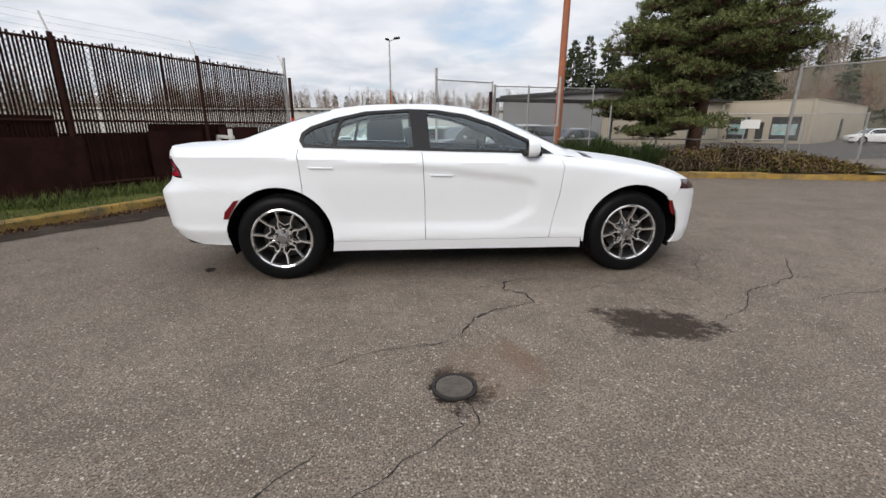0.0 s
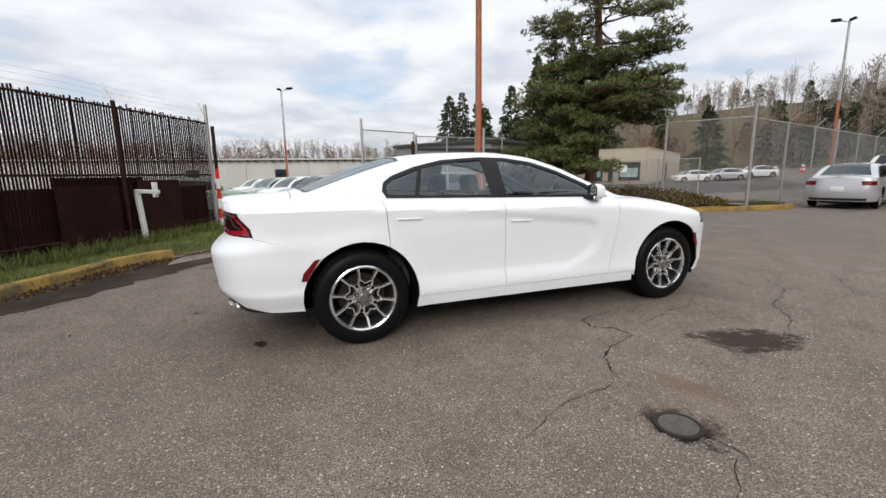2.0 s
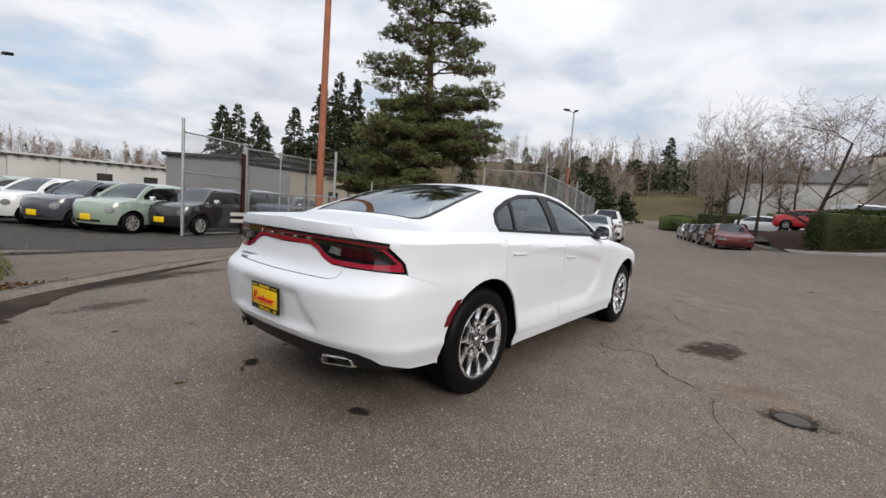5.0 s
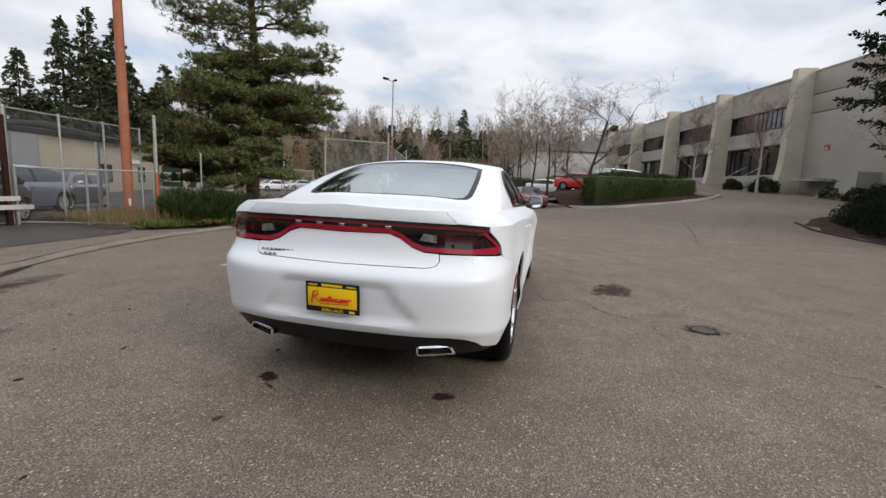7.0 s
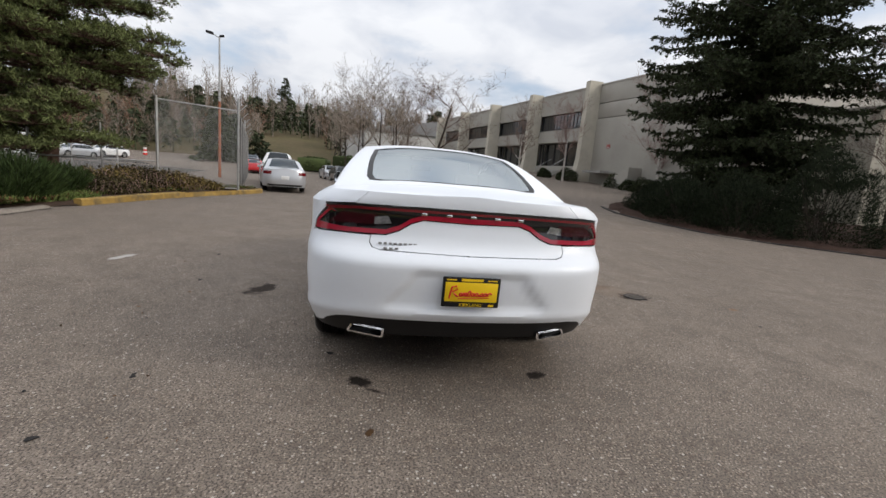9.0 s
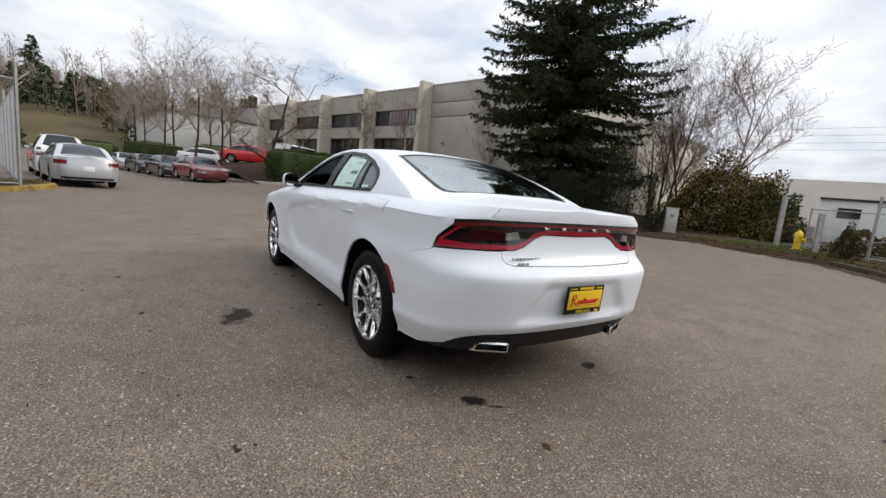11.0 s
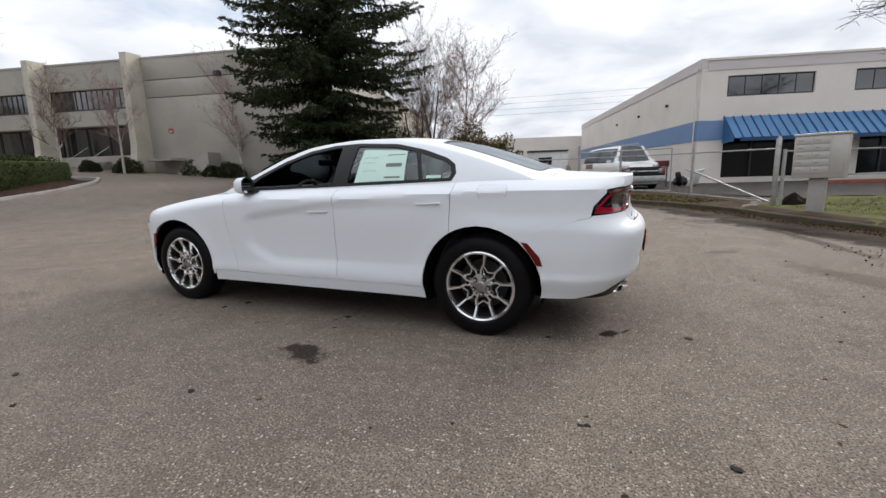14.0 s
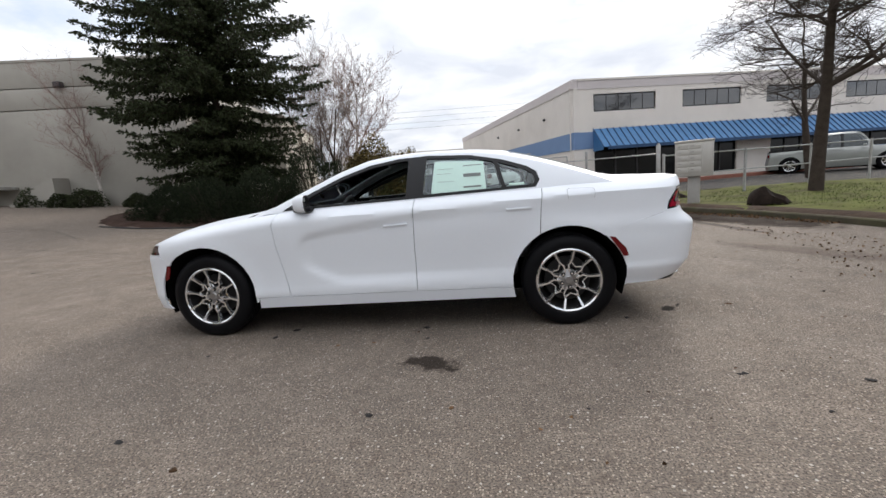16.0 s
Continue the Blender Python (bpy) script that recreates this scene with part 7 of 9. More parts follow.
def link_fence(name, line, z1, label, spacing=3.0, step=0.075, w=0.0022, arms=False, post_r=0.03, z0=0.06, rails=(1.0,), tall_first=0.0, post_mat=None, lift=0.0, category="fence"):
    """A chain-link fence along a line: every post, rail and netting panel is a part."""
    f = thing(name, label, category)
    for (ax, ay), (bx, by) in zip(line[:-1], line[1:]):
        L = math.hypot(bx - ax, by - ay)
        ang = math.degrees(math.atan2(by - ay, bx - ax))
        n = max(1, round(L / spacing))
        for i in range(n):
            x0, y0 = ax + (bx - ax) * i / n, ay + (by - ay) * i / n
            x1, y1 = ax + (bx - ax) * (i + 1) / n, ay + (by - ay) * (i + 1) / n
            gz, gz1 = ground_z(x0, y0) + lift, ground_z(x1, y1) + lift
            h = tall_first if (i == 0 and tall_first) else z1 + 0.05
            p = part("post", Geo().tube([(0, 0, -0.15), (0, 0, h)], post_r if i else post_r * 1.4, 8), post_mat or M_GALV, f)
            p.matrix_basis = pose(x0, y0, gz, 0, 0, ang)
            if arms:
                part("barb_arm", Geo().tube([(0, 0, z1), (0.0, -0.28, z1 + 0.30)], 0.016, 5), M_GALV, p)
            m = pose(x0, y0, gz, 0, -math.degrees(math.atan2(gz1 - gz, L / n)), ang)
            if w > 0:
                part("netting", link_mesh(Geo(), L / n, z0, z1, step, w).mesh("netting", False), M_MESH, f).matrix_basis = m
            for r in rails:
                part("rail", Geo().tube([(0, 0, z1 * r), (L / n, 0, z1 * r)], 0.02, 6), M_GALV, f).matrix_basis = m
        p = part("post", Geo().tube([(0, 0, -0.15), (0, 0, z1 + 0.05)], post_r, 8), post_mat or M_GALV, f)
        p.matrix_basis = pose(bx, by, ground_z(bx, by) + lift, 0, 0, ang)
    return f


link_fence("lot_gate", [(0.63, 10.38), (2.64, 11.11)], 2.80, "tall chain-link gate with galvanised frame", 3.0, 0.07, 0.0026, rails=(1.0, 0.62, 0.02), tall_first=3.15, category="gate")
link_fence("gate_fence", [(2.74, 11.16), (6.5, 11.6)], 2.70, "tall chain-link fence with galvanised posts beside the gate", 1.25, 0.075, 0.0018, rails=(1.0,), post_r=0.03)
link_fence("rail_fence", [(2.74, 11.0), (4.05, 8.45)], 1.34, "low pipe fence with thin netting", 1.5, 0.09, 0.0014, rails=(1.0, 0.05), post_r=0.028)
ep = thing("fence_end_post", "galvanised fence post with a rust-red foot", "post", pose(4.08, 8.38, 0.0))
part("tube", Geo().tube([(0, 0, 1.30), (0, 0, 2.68)], 0.038, 10), M_GALV, ep)
part("rusty_foot", Geo().tube([(0, 0, -0.1), (0, 0, 1.30)], 0.040, 10), M_POLE, ep, "rust-red lower tube")
rp = thing("rusty_gate_post", "rust-red square steel gate post with white boards", "post", pose(2.56, 10.98, -0.1))
part("tube", Geo().box(-0.05, 0.05, -0.05, 0.05, -0.1, 2.55, None, 0.008), M_RUST, rp)
part("board", Geo().box(-0.40, 0.20, -0.075, -0.055, 0.62, 0.73), M_WALLPALE, rp, "white board")
part("board", Geo().box(-0.40, 0.46, -0.075, -0.055, 0.42, 0.53), M_WALLPALE, rp, "white board")
link_fence("pine_fence", [(4.12, 8.45), (7.6, 9.0), (10.67, 7.46)], 1.9, "thin galvanised fence posts with a low wire behind the bushes", 1.6, 0.09, 0.0, rails=(0.5,), post_r=0.022)
link_fence("corner_fence", [(10.67, 7.46), (12.04, 5.40)], 2.80, "tall chain-link fence at the corner of the bed", 2.6, 0.07, 0.0022, rails=(1.0, 0.02), lift=0.12, tall_first=2.9)
link_fence("road_fence", [(12.04, 5.40), (20.5, 7.52), (30.4, 10.0)], 2.75, "long chain-link fence with barb arms beside the road", 3.0, 0.085, 0.003, True, 0.032, rails=(1.0,), lift=0.12, tall_first=3.22)
link_fence("back_fence", [(20, 13.5), (13.0, 15.5)], 2.0, "low chain-link enclosure in the lot behind", 2.4, 0.12, 0.003, rails=(1.0,))
part("notice_board", Geo().box(-0.4, 0.4, -0.01, 0.01, -0.2, 0.2, pose(15.5, 14.72, 1.45, 0, 0, -16)), M_SIGN, bpy.data.objects["back_fence"], "blank white notice board")

# poles and lamps
pole = thing("utility_pole", "tall orange-brown weathered utility pole", "pole", pose(4.67, 10.0, 0.1))
part("shaft", Geo().tube([(0, 0, -0.2), (0.02, 0, 6), (0.03, 0, 14)], [0.12, 0.105, 0.085], 14), M_POLE, pole)
part("tag", Geo().box(-0.10, -0.04, -0.125, -0.115, 0.3, 0.5), M_SIGN, pole, "pale pole tag")


def lamp_post(x, y, h, label, turn, pole_mat, low_mat=None, r=0.09):
    t = thing("street_lamp", label, "street lamp", pose(x, y, ground_z(x, y), 0, 0, turn))
    part("pole", Geo().tube([(0, 0, -0.1), (0, 0, h * 0.55)], [r, r * 0.8], 10), low_mat or pole_mat, t)
    part("upper_pole", Geo().tube([(0, 0, h * 0.55), (0, 0, h)], [r * 0.78, r * 0.55], 10), pole_mat, t)
    part("bracket", Geo().tube([(0, 0, h - 0.1), (0.45, 0, h + 0.12)], 0.03, 6), pole_mat, t)
    part("lamp_head", Geo().box(-0.22, 0.22, -0.13, 0.13, -0.07, 0.07, pose(0.55, 0, h + 0.14, 0, -10, 0), 0.04), M_BLACKTRIM, t)
    part("second_head", Geo().box(-0.14, 0.14, -0.10, 0.10, -0.06, 0.06, pose(-0.14, 0, h + 0.03, 0, 12, 0), 0.035), M_BLACKTRIM, t)
    return t


lamp_post(-1.32, 28.9, 7.45, "grey steel lot lamp with two floodlights", 10, M_GALV, M_POLE)
lamp_post(26.4, 10.7, 8.9, "tall brown lot lamp with floodlight heads", 100, M_GALV, M_POLE)

# south gate, boxes, hydrant
link_fence("south_fence", [(-5.83, -9.33), (-4.4, -12.4), (-2.2, -15.4), (1.6, -17.2)], 1.42, "bent low fence of galvanised pipe rails", 3.2, 0.12, 0.0, rails=(1.0, 0.08), tall_first=1.72, post_r=0.03, lift=0.05)
link_fence("west_fence", [(-5.95, -9.25), (-9.0, -10.8), (-14, -12.6), (-24, -14.0)], 1.35, "pipe rails beyond the letter boxes", 3.4, 0.12, 0.0, rails=(1.0, 0.55), post_r=0.03, lift=0.05)
gp = thing("steel_gate_post", "stout grey galvanised gate post", "post", pose(-5.83, -9.33, 0.05))
part("tube", Geo().box(-0.05, 0.05, -0.05, 0.05, -0.1, 1.72, None, 0.01), M_GALV, gp)
gb = thing("gate_bar", "loose diagonal pipe of the damaged gate", "pipe", None)
part("pipe", Geo().tube([(-5.75, -9.45, 0.22), (-4.6, -12.2, 0.9), (-4.3, -12.9, 1.05)], 0.028, 8), M_GALV, gb)
sg_ = thing("swing_gate", "open pipe-frame gate leaf of galvanised steel", "gate", pose(-0.6, -14.6, ground_z(-0.6, -14.6) + 0.08, 0, 0, math.degrees(math.atan2(1.2, -3.27))))
part("gate_post", Geo().tube([(0.06, 0, -0.2), (0.06, 0, 1.85)], 0.038, 8), M_GALV, sg_)
for z0 in (0.12, 1.58):
    part("rail", Geo().tube([(0.0, 0, z0), (3.48, 0, z0)], 0.022, 8), M_GALV, sg_)
part("end_stile", Geo().tube([(3.48, 0, 0.12), (3.48, 0, 1.58)], 0.022, 8), M_GALV, sg_)
part("brace", Geo().tube([(0.0, 0, 0.55), (2.0, 0, 0.95)], 0.018, 8), M_GALV, sg_)
for bx, by in ((0.75, -15.35), (2.0, -15.9)):
    solid("guard_post", Geo().tube([(0, 0, -0.1), (0, 0, 1.25 if bx < 1 else 1.75)], [0.085, 0.085], 12), M_GALV, "grey steel guard post beside the hydrant", "bollard", m=pose(bx, by, ground_z(bx, by) + 0.08, 2, 1, 0))
hy = thing("fire_hydrant", "small yellow cast iron fire hydrant on the verge", "hydrant", pose(1.27, -15.44, ground_z(1.27, -15.44) + 0.08))
part("barrel", Geo().lathe([(0.16, 0.0), (0.16, 0.05), (0.10, 0.06), (0.10, 0.42), (0.13, 0.44), (0.13, 0.48)][::-1], 18), M_HYDRANT, hy)
part("bonnet", Geo().lathe([(0.13, 0.48), (0.115, 0.56), (0.06, 0.63), (0.03, 0.64), (0.03, 0.69), (0.001, 0.69)][::-1], 18), M_HYDRANT, hy)
for ang in (0, 90, 180):
    part("nozzle", Geo().lathe([(0.055, 0.09), (0.055, 0.17), (0.065, 0.175), (0.065, 0.2), (0.001, 0.2)][::-1], 12, pose(0, 0, 0.36, 0, 0, ang), "y"), M_HYDRANT, hy)
mb = thing("cluster_mailbox", "beige metal cluster letter box on a concrete pillar", "mailbox", pose(-6.20, -7.86, 0.08, 0, 0, 154))
part("pillar", Geo().box(-0.14, 0.14, -0.12, 0.12, -0.1, 0.76, None, 0.012), M_CONC, mb, "concrete pillar")
cab = part("cabinet", Geo().box(-0.43, 0.43, -0.21, 0.21, 0.76, 1.63, None, 0.02), M_MAIL, mb)
part("cap", Geo().box(-0.45, 0.45, -0.23, 0.23, 1.63, 1.68, None, 0.015), M_MAIL, mb)
for i in range(2):
    for j in range(5):
        x0, z0 = -0.39 + i * 0.28, 0.86 + j * 0.15
        d = part("letter_door", Geo().box(x0, x0 + 0.26, -0.222, -0.208, z0, z0 + 0.135, None, 0.004), M_MAIL, cab)
        part("lock", Geo().lathe([(0.010, -0.005), (0.010, 0.004), (0.001, 0.004)], 8, pose(x0 + 0.22, -0.224, z0 + 0.07), "y"), M_PRINT, d)
        part("number_bar", Geo().box(x0 + 0.03, x0 + 0.11, -0.2245, -0.221, z0 + 0.065, z0 + 0.08), M_MAILBAR, d, "small dark bar")
part("parcel_door", Geo().box(0.19, 0.39, -0.222, -0.208, 0.86, 1.58, None, 0.004), M_MAIL, cab)


# buildings
def concrete_building():
    """Two-storey tilt-up building with tapering fins, banded windows and dark recessed bays."""
    ox, oy, ang = 28.62, -15.67, 13.8
    b = thing("office_building", "taupe concrete two-storey building with cream fins and dark windows", "building", pose(ox, oy, 0, 0, 0, ang))
    y = -1.25                      # wall plane; +y looks to the yard
    bay, n, zb, zt = 7.85, 4, 1.0, 9.45
    R = n * bay
    # wall bands round the openings
    for z0, z1 in ((zb, 3.1), (5.22, 6.3), (7.74, zt)):
        part("wall_band", Geo().box(-0.3, R, y - 0.35, y, z0, z1), M_TILTUP, b)
    # plain end wall in three panels with open joints
    for z0, z1 in ((zb, 6.87), (6.92, 8.03), (8.08, zt)):
        part("wall_panel", Geo().box(-12.5, -0.3, y - 0.35, y + 0.02, z0, z1, None, 0.015), M_TILTUP, b)
    part("wall_core", Geo().box(-12.4, R, y - 1.6, y - 0.9, zb, zt - 0.1), M_TILTUP, b)
    part("roof", Geo().box(-12.5, R, y - 40, y - 0.3, zt - 0.4, zt - 0.15), M_ROOFGREY, b)
    part("end_wall", Geo().box(-12.5, -12.2, y - 40, y - 0.36, zb, zt), M_TILTUP, b)
    part("coping", Geo().box(-12.55, R, y - 0.38, y + 0.05, zt, zt + 0.12), M_TILTUP, b)
    for i in range(n + 1):
        x = i * bay - 0.35
        g = Geo()
        pr = [(y - 0.1, zb - 0.4), (0.55, zb - 0.4), (0.05, 3.6), (-0.1, 9.66), (y - 0.1, 9.72)]
        g.v = [(x, a, z) for a, z in pr] + [(x + 0.50, a, z) for a, z in pr]
        k = len(pr)
        g.f = [tuple(range(k)), tuple(reversed(range(k, 2 * k)))] + [((j + 1) % k, j, k + j, k + (j + 1) % k) for j in range(k)]
        part("fin", g, M_FIN, b, "cream ribbed concrete fin", smooth=False)
        if i < n:
            x0, x1 = x + 0.50, x + bay
            w = part("upper_window", Geo().box(x0, x1, y - 0.5, y - 0.3, 6.3, 7.74), M_PANE, b, "dark upper window band")
            k = 16
            for j in range(k + 1):
                xx = x0 + (x1 - x0) * j / k
                part("mullion", Geo().box(xx - 0.014, xx + 0.014, y - 0.3, y - 0.26, 6.3, 7.74), M_DARKMETAL, w)
            part("window_apron", Geo().box(x0, x1, y - 0.34, y - 0.14, 6.2, 6.42), M_DARKMETAL, w)
            lw = part("lower_window", Geo().box(x0, x1, y - 0.9, y - 0.75, 3.1, 5.22), M_PANE, b, "dark recessed ground-floor window")
            for j in range(5):
                xx = x0 + (x1 - x0) * j / 4
                part("mullion", Geo().box(xx - 0.04, xx + 0.04, y - 0.75, y - 0.68, 3.1, 5.22), M_DARKMETAL, lw)
            part("soffit", Geo().box(x0, x1, y - 0.9, y - 0.35, 5.22, 5.32), M_TILTUP, b)
            part("plinth", Geo().box(x0, x1, y - 0.9, y - 0.35, 2.95, 3.10), M_TILTUP, b)
    st = tagged(new("entrance_stair"), "concrete steps with open risers")
    st.parent = b
    for i in range(7):
        part("step", Geo().box(3.2, 4.9, 0.9 - 0.3 * i - 0.3, 0.9 - 0.3 * i, 1.55 + 0.18 * i, 1.63 + 0.18 * i), M_CONC, st)
    for x in (3.15, 4.95):
        part("handrail", Geo().tube([(x, 0.9, 2.5), (x, -1.2, 3.75)], 0.025, 6), M_GALV, st)
    for i in range(9):
        part("side_step", Geo().box(-5.6 + 0.3 * i, -5.3 + 0.3 * i, y + 0.05, y + 1.3, 1.2, 3.0 - 0.18 * i), M_TILTUP, b)
    part("landing", Geo().box(-2.9, -0.9, y + 0.05, y + 1.3, 2.55, 2.72), M_CONC, b)
    part("alarm_box", Geo().box(-2.20, -1.84, y + 0.03, y + 0.08, 4.5, 4.80, None, 0.01), M_FADEDRED, b, "small faded red sign")
    part("sign_print", Geo().box(-2.12, -1.92, y + 0.08, y + 0.086, 4.54, 4.60), M_SIGN, b)
    part("wall_lamp", Geo().box(-6.35, -5.95, y + 0.02, y + 0.35, 8.0, 8.3, None, 0.03), M_DARKMETAL, b)
    return b


concrete_building()
low = thing("low_cream_building", "low cream concrete annex behind the trees", "building", pose(16.9, -20.9, 0, 0, 0, 13.8))
part("wall", Geo().box(-5.0, 0.6, -12, 0, 0.0, 6.0, None, 0.02), M_FIN, low)
part("coping", Geo().box(-5.1, 0.7, -12.1, 0.06, 6.0, 6.12), M_TILTUP, low)


# dark interior and the shade under the awning are put into this colour
M_SHOPGLASS = mat("shaded_shop_glass", (0.010, 0.011, 0.012), 0.12, var=0.2, scale=2, spec=0.25)


def blue_building():
    b = thing("warehouse_building", "off-white warehouse with blue band and blue metal awning", "building", pose(-5.89, -21.48, 0, 0, 0, 195))
    zt = 6.22
    # local x runs along the front away from the corner, +y into the building
    W = 26.0
    for z0, z1 in ((-0.3, 0.55), (2.45, 4.42), (5.38, 5.66)):
        part("front_wall", Geo().box(0, W, 0, 0.3, z0, z1), M_STUCCO, b)
    wins = [(0.9 + 5.5 * i, 4.72 + 5.5 * i) for i in range(5)]
    edge = 0.0
    for x0, x1 in wins + [(W, W)]:
        part("front_wall", Geo().box(edge, min(x0, W), 0, 0.3, 4.42, 5.38), M_STUCCO, b)
        if x0 < W:
            w = part("window_frame", Geo().box(x0, x1, 0.10, 0.16, 4.42, 5.38), M_DARKMETAL, b, "black window frame")
            for j in range(5):
                q = (x1 - x0 - 0.12) / 5
                xa = x0 + 0.06 + q * j
                part("pane", Geo().box(xa + 0.025, xa + q - 0.025, 0.075, 0.105, 4.49, 5.31), M_PANE, w)
        edge = x1
    low_open = [(0.9, 6.3), (6.9, 10.0), (12.3, 15.6), (16.8, 21.0)]
    edge = 0.0
    for x0, x1 in low_open + [(W, W)]:
        part("front_wall", Geo().box(edge, x0, 0, 0.3, 0.55, 2.45), M_STUCCO, b)
        if x0 < W:
            d = part("shop_window", Geo().box(x0, x1, 0.16, 0.22, 0.3, 2.45), M_SHOPGLASS, b, "dark shop glazing with awning shade in its colour")
            k = max(2, round((x1 - x0) / 1.2))
            for j in range(k + 1):
                xx = x0 + (x1 - x0) * j / k
                part("mullion", Geo().box(xx - 0.04, xx + 0.04, 0.10, 0.17, 0.3, 2.45), M_DARKMETAL, d)
        edge = x1
    part("parapet", Geo().box(-0.03, W, -0.03, 0.32, 5.66, zt - 0.1), M_PARAPET, b, "mauve grey parapet band")
    part("coping", Geo().box(-0.06, W, -0.07, 0.36, zt - 0.1, zt), M_STUCCO, b)
    part("blue_band", Geo().box(-0.02, 0.9, -0.025, 0.0, 2.38, 3.32), M_BLUEBAND, b, "blue painted band")
    # awning
    aw = part("awning", Geo(), M_AWNING, b, "blue standing-seam metal awning")
    for j in range(60):
        x0 = 0.85 + 0.40 * j
        if x0 > W:
            break
        g = Geo()
        g.add([(x0, -1.15, 2.40), (x0 + 0.4, -1.15, 2.40), (x0 + 0.4, -0.02, 3.47), (x0, -0.02, 3.47), (x0, -1.15, 2.37), (x0 + 0.4, -1.15, 2.37), (x0 + 0.4, -0.02, 3.44), (x0, -0.02, 3.44)], [(0, 1, 2, 3), (7, 6, 5, 4), (0, 4, 5, 1), (2, 6, 7, 3)])
        part("awning_pan", g, M_AWNING, aw, smooth=False)
        part("seam", Geo().add([(x0 - 0.02, -1.16, 2.395), (x0 + 0.02, -1.16, 2.395), (x0 + 0.02, -0.02, 3.475), (x0 - 0.02, -0.02, 3.475), (x0 - 0.02, -1.16, 2.445), (x0 + 0.02, -1.16, 2.445), (x0 + 0.02, -0.02, 3.525), (x0 - 0.02, -0.02, 3.525)], [(4, 5, 6, 7), (0, 4, 7, 3), (1, 2, 6, 5), (0, 1, 5, 4)]), M_SEAM, aw, smooth=False)
    part("fascia", Geo().box(1.12, W, -1.18, -1.12, 2.24, 2.41), M_SEAM, aw)
    part("awning_end", Geo().add([(0.83, -1.16, 2.24), (0.83, 0.0, 2.20), (0.83, 0.0, 3.47), (0.83, -1.16, 2.42)], [(0, 1, 2, 3)]), M_AWNING, aw, smooth=False)
    # side wall runs back along its own line
    side = math.degrees(math.atan2(-50.0 + 21.40, 2.6 + 5.60)) - 195
    m = pose(0, 0, 0, 0, 0, side)
    part("side_wall", Geo().box(0.0, 29.8, 0.0, 0.3, -0.3, zt - 0.5, m), M_STUCCO, b)
    part("side_parapet", Geo().box(0.0, 29.8, -0.02, 0.34, zt - 0.5, zt, m), M_PARAPET, b)
    part("side_band", Geo().box(-0.03, 29.8, -0.02, 0.33, 2.38, 3.34, m), M_BLUEBAND, b, "blue painted band")
    part("downpipe", Geo().tube([tuple(m @ Vector((0.25, 0.40, 0.1))), tuple(m @ Vector((0.25, 0.40, zt - 0.4)))], 0.03, 8), M_STUCCO, b)
    for x in (4.0, 9.0, 14.5):
        part("wall_lamp", Geo().box(x, x + 0.17, 0.3, 0.43, 4.55, 4.70, m, 0.02), M_DARKMETAL, b)
    part("roof", Geo().box(0.3, W, 0.3, 18, zt - 0.5, zt - 0.4), M_ROOFGREY, b)
    part("dock_door", Geo().box(8.0, 10.6, 0.33, 0.36, 0.0, 2.2, m, 0.01), M_WALLPALE, b, "pale roller door")
    # lower rear block
    e = m @ Vector((29.8, 0, 0))
    part("rear_block", Geo().box(0, 16, -6, 0, -0.3, 5.0, Matrix.Translation(e) @ pose(0, 0, 0, 0, 0, side + 90)), M_STUCCO, b)
    part("planter", Geo().box(3.0, 22, -3.6, -2.9, -0.2, 0.42, None, 0.02), M_BRICKRED, b, "low red brick planter wall")
    return b


blue_building()
tr = thing("white_cabin", "small white portable cabin with one window", "cabin", pose(2.4, -24.0, 0.25, 0, 0, 12))
part("body", Geo().box(-1.45, 0.95, -2.5, 0, 0.0, 2.05, None, 0.03), M_WHITEPAINT, tr)
part("roof_edge", Geo().box(-1.5, 1.0, -2.6, 0.1, 2.05, 2.13), M_DARKMETAL, tr)
part("window", Geo().box(-0.5, 0.3, 0.0, 0.04, 1.25, 1.7), M_PANE, tr)

sb = thing("maroon_sheet", "maroon painted sheet leaning beside the van", "sheet", pose(-3.7, -18.9, ground_z(-3.7, -18.9) + 0.05, 0, 0, 10))
part("panel", Geo().box(-0.55, 0.55, -0.02, 0.02, 0.92, 1.2, None, 0.006), mat("weathered_maroon_sheet", (0.12, 0.016, 0.018), 0.7, var=0.3), sb)
for px_ in (-0.45, 0.45):
    part("leg", Geo().box(px_ - 0.025, px_ + 0.025, 0.02, 0.06, 0.0, 1.2), M_DARKMETAL, sb)
scrap = thing("scrap_heap", "heap of white panels, a tyre and dark bags by the wall", "scrap", pose(-5.2, -19.8, ground_z(-5.2, -19.8) + 0.05, 0, 0, 60))
part("white_panel", Geo().box(-0.6, 0.5, -0.03, 0.03, 0.0, 0.75, pose(0, 0.1, 0.02, -24, 6, 0), 0.01), M_SIGN, scrap, "leaning white panel")
part("white_panel", Geo().box(-0.4, 0.4, -0.25, 0.25, 0.0, 0.30, pose(-0.7, -0.2, 0, 0, 0, 15), 0.03), M_SIGN, scrap, "white tub")
part("tyre", Geo().lathe([(0.18, -0.1), (0.31, -0.1), (0.33, -0.05), (0.33, 0.05), (0.31, 0.1), (0.18, 0.1), (0.18, -0.1)][::-1], 20, pose(0.85, -0.1, 0.33, 12, 0, 20), "y"), M_TYRE, scrap, "old tyre")
part("bag", Geo().lathe([(0.30, 0.0), (0.36, 0.14), (0.28, 0.32), (0.12, 0.42), (0.001, 0.44)][::-1], 12, pose(-0.2, -0.5, 0)), M_BLACKTRIM, scrap, "dark bag")
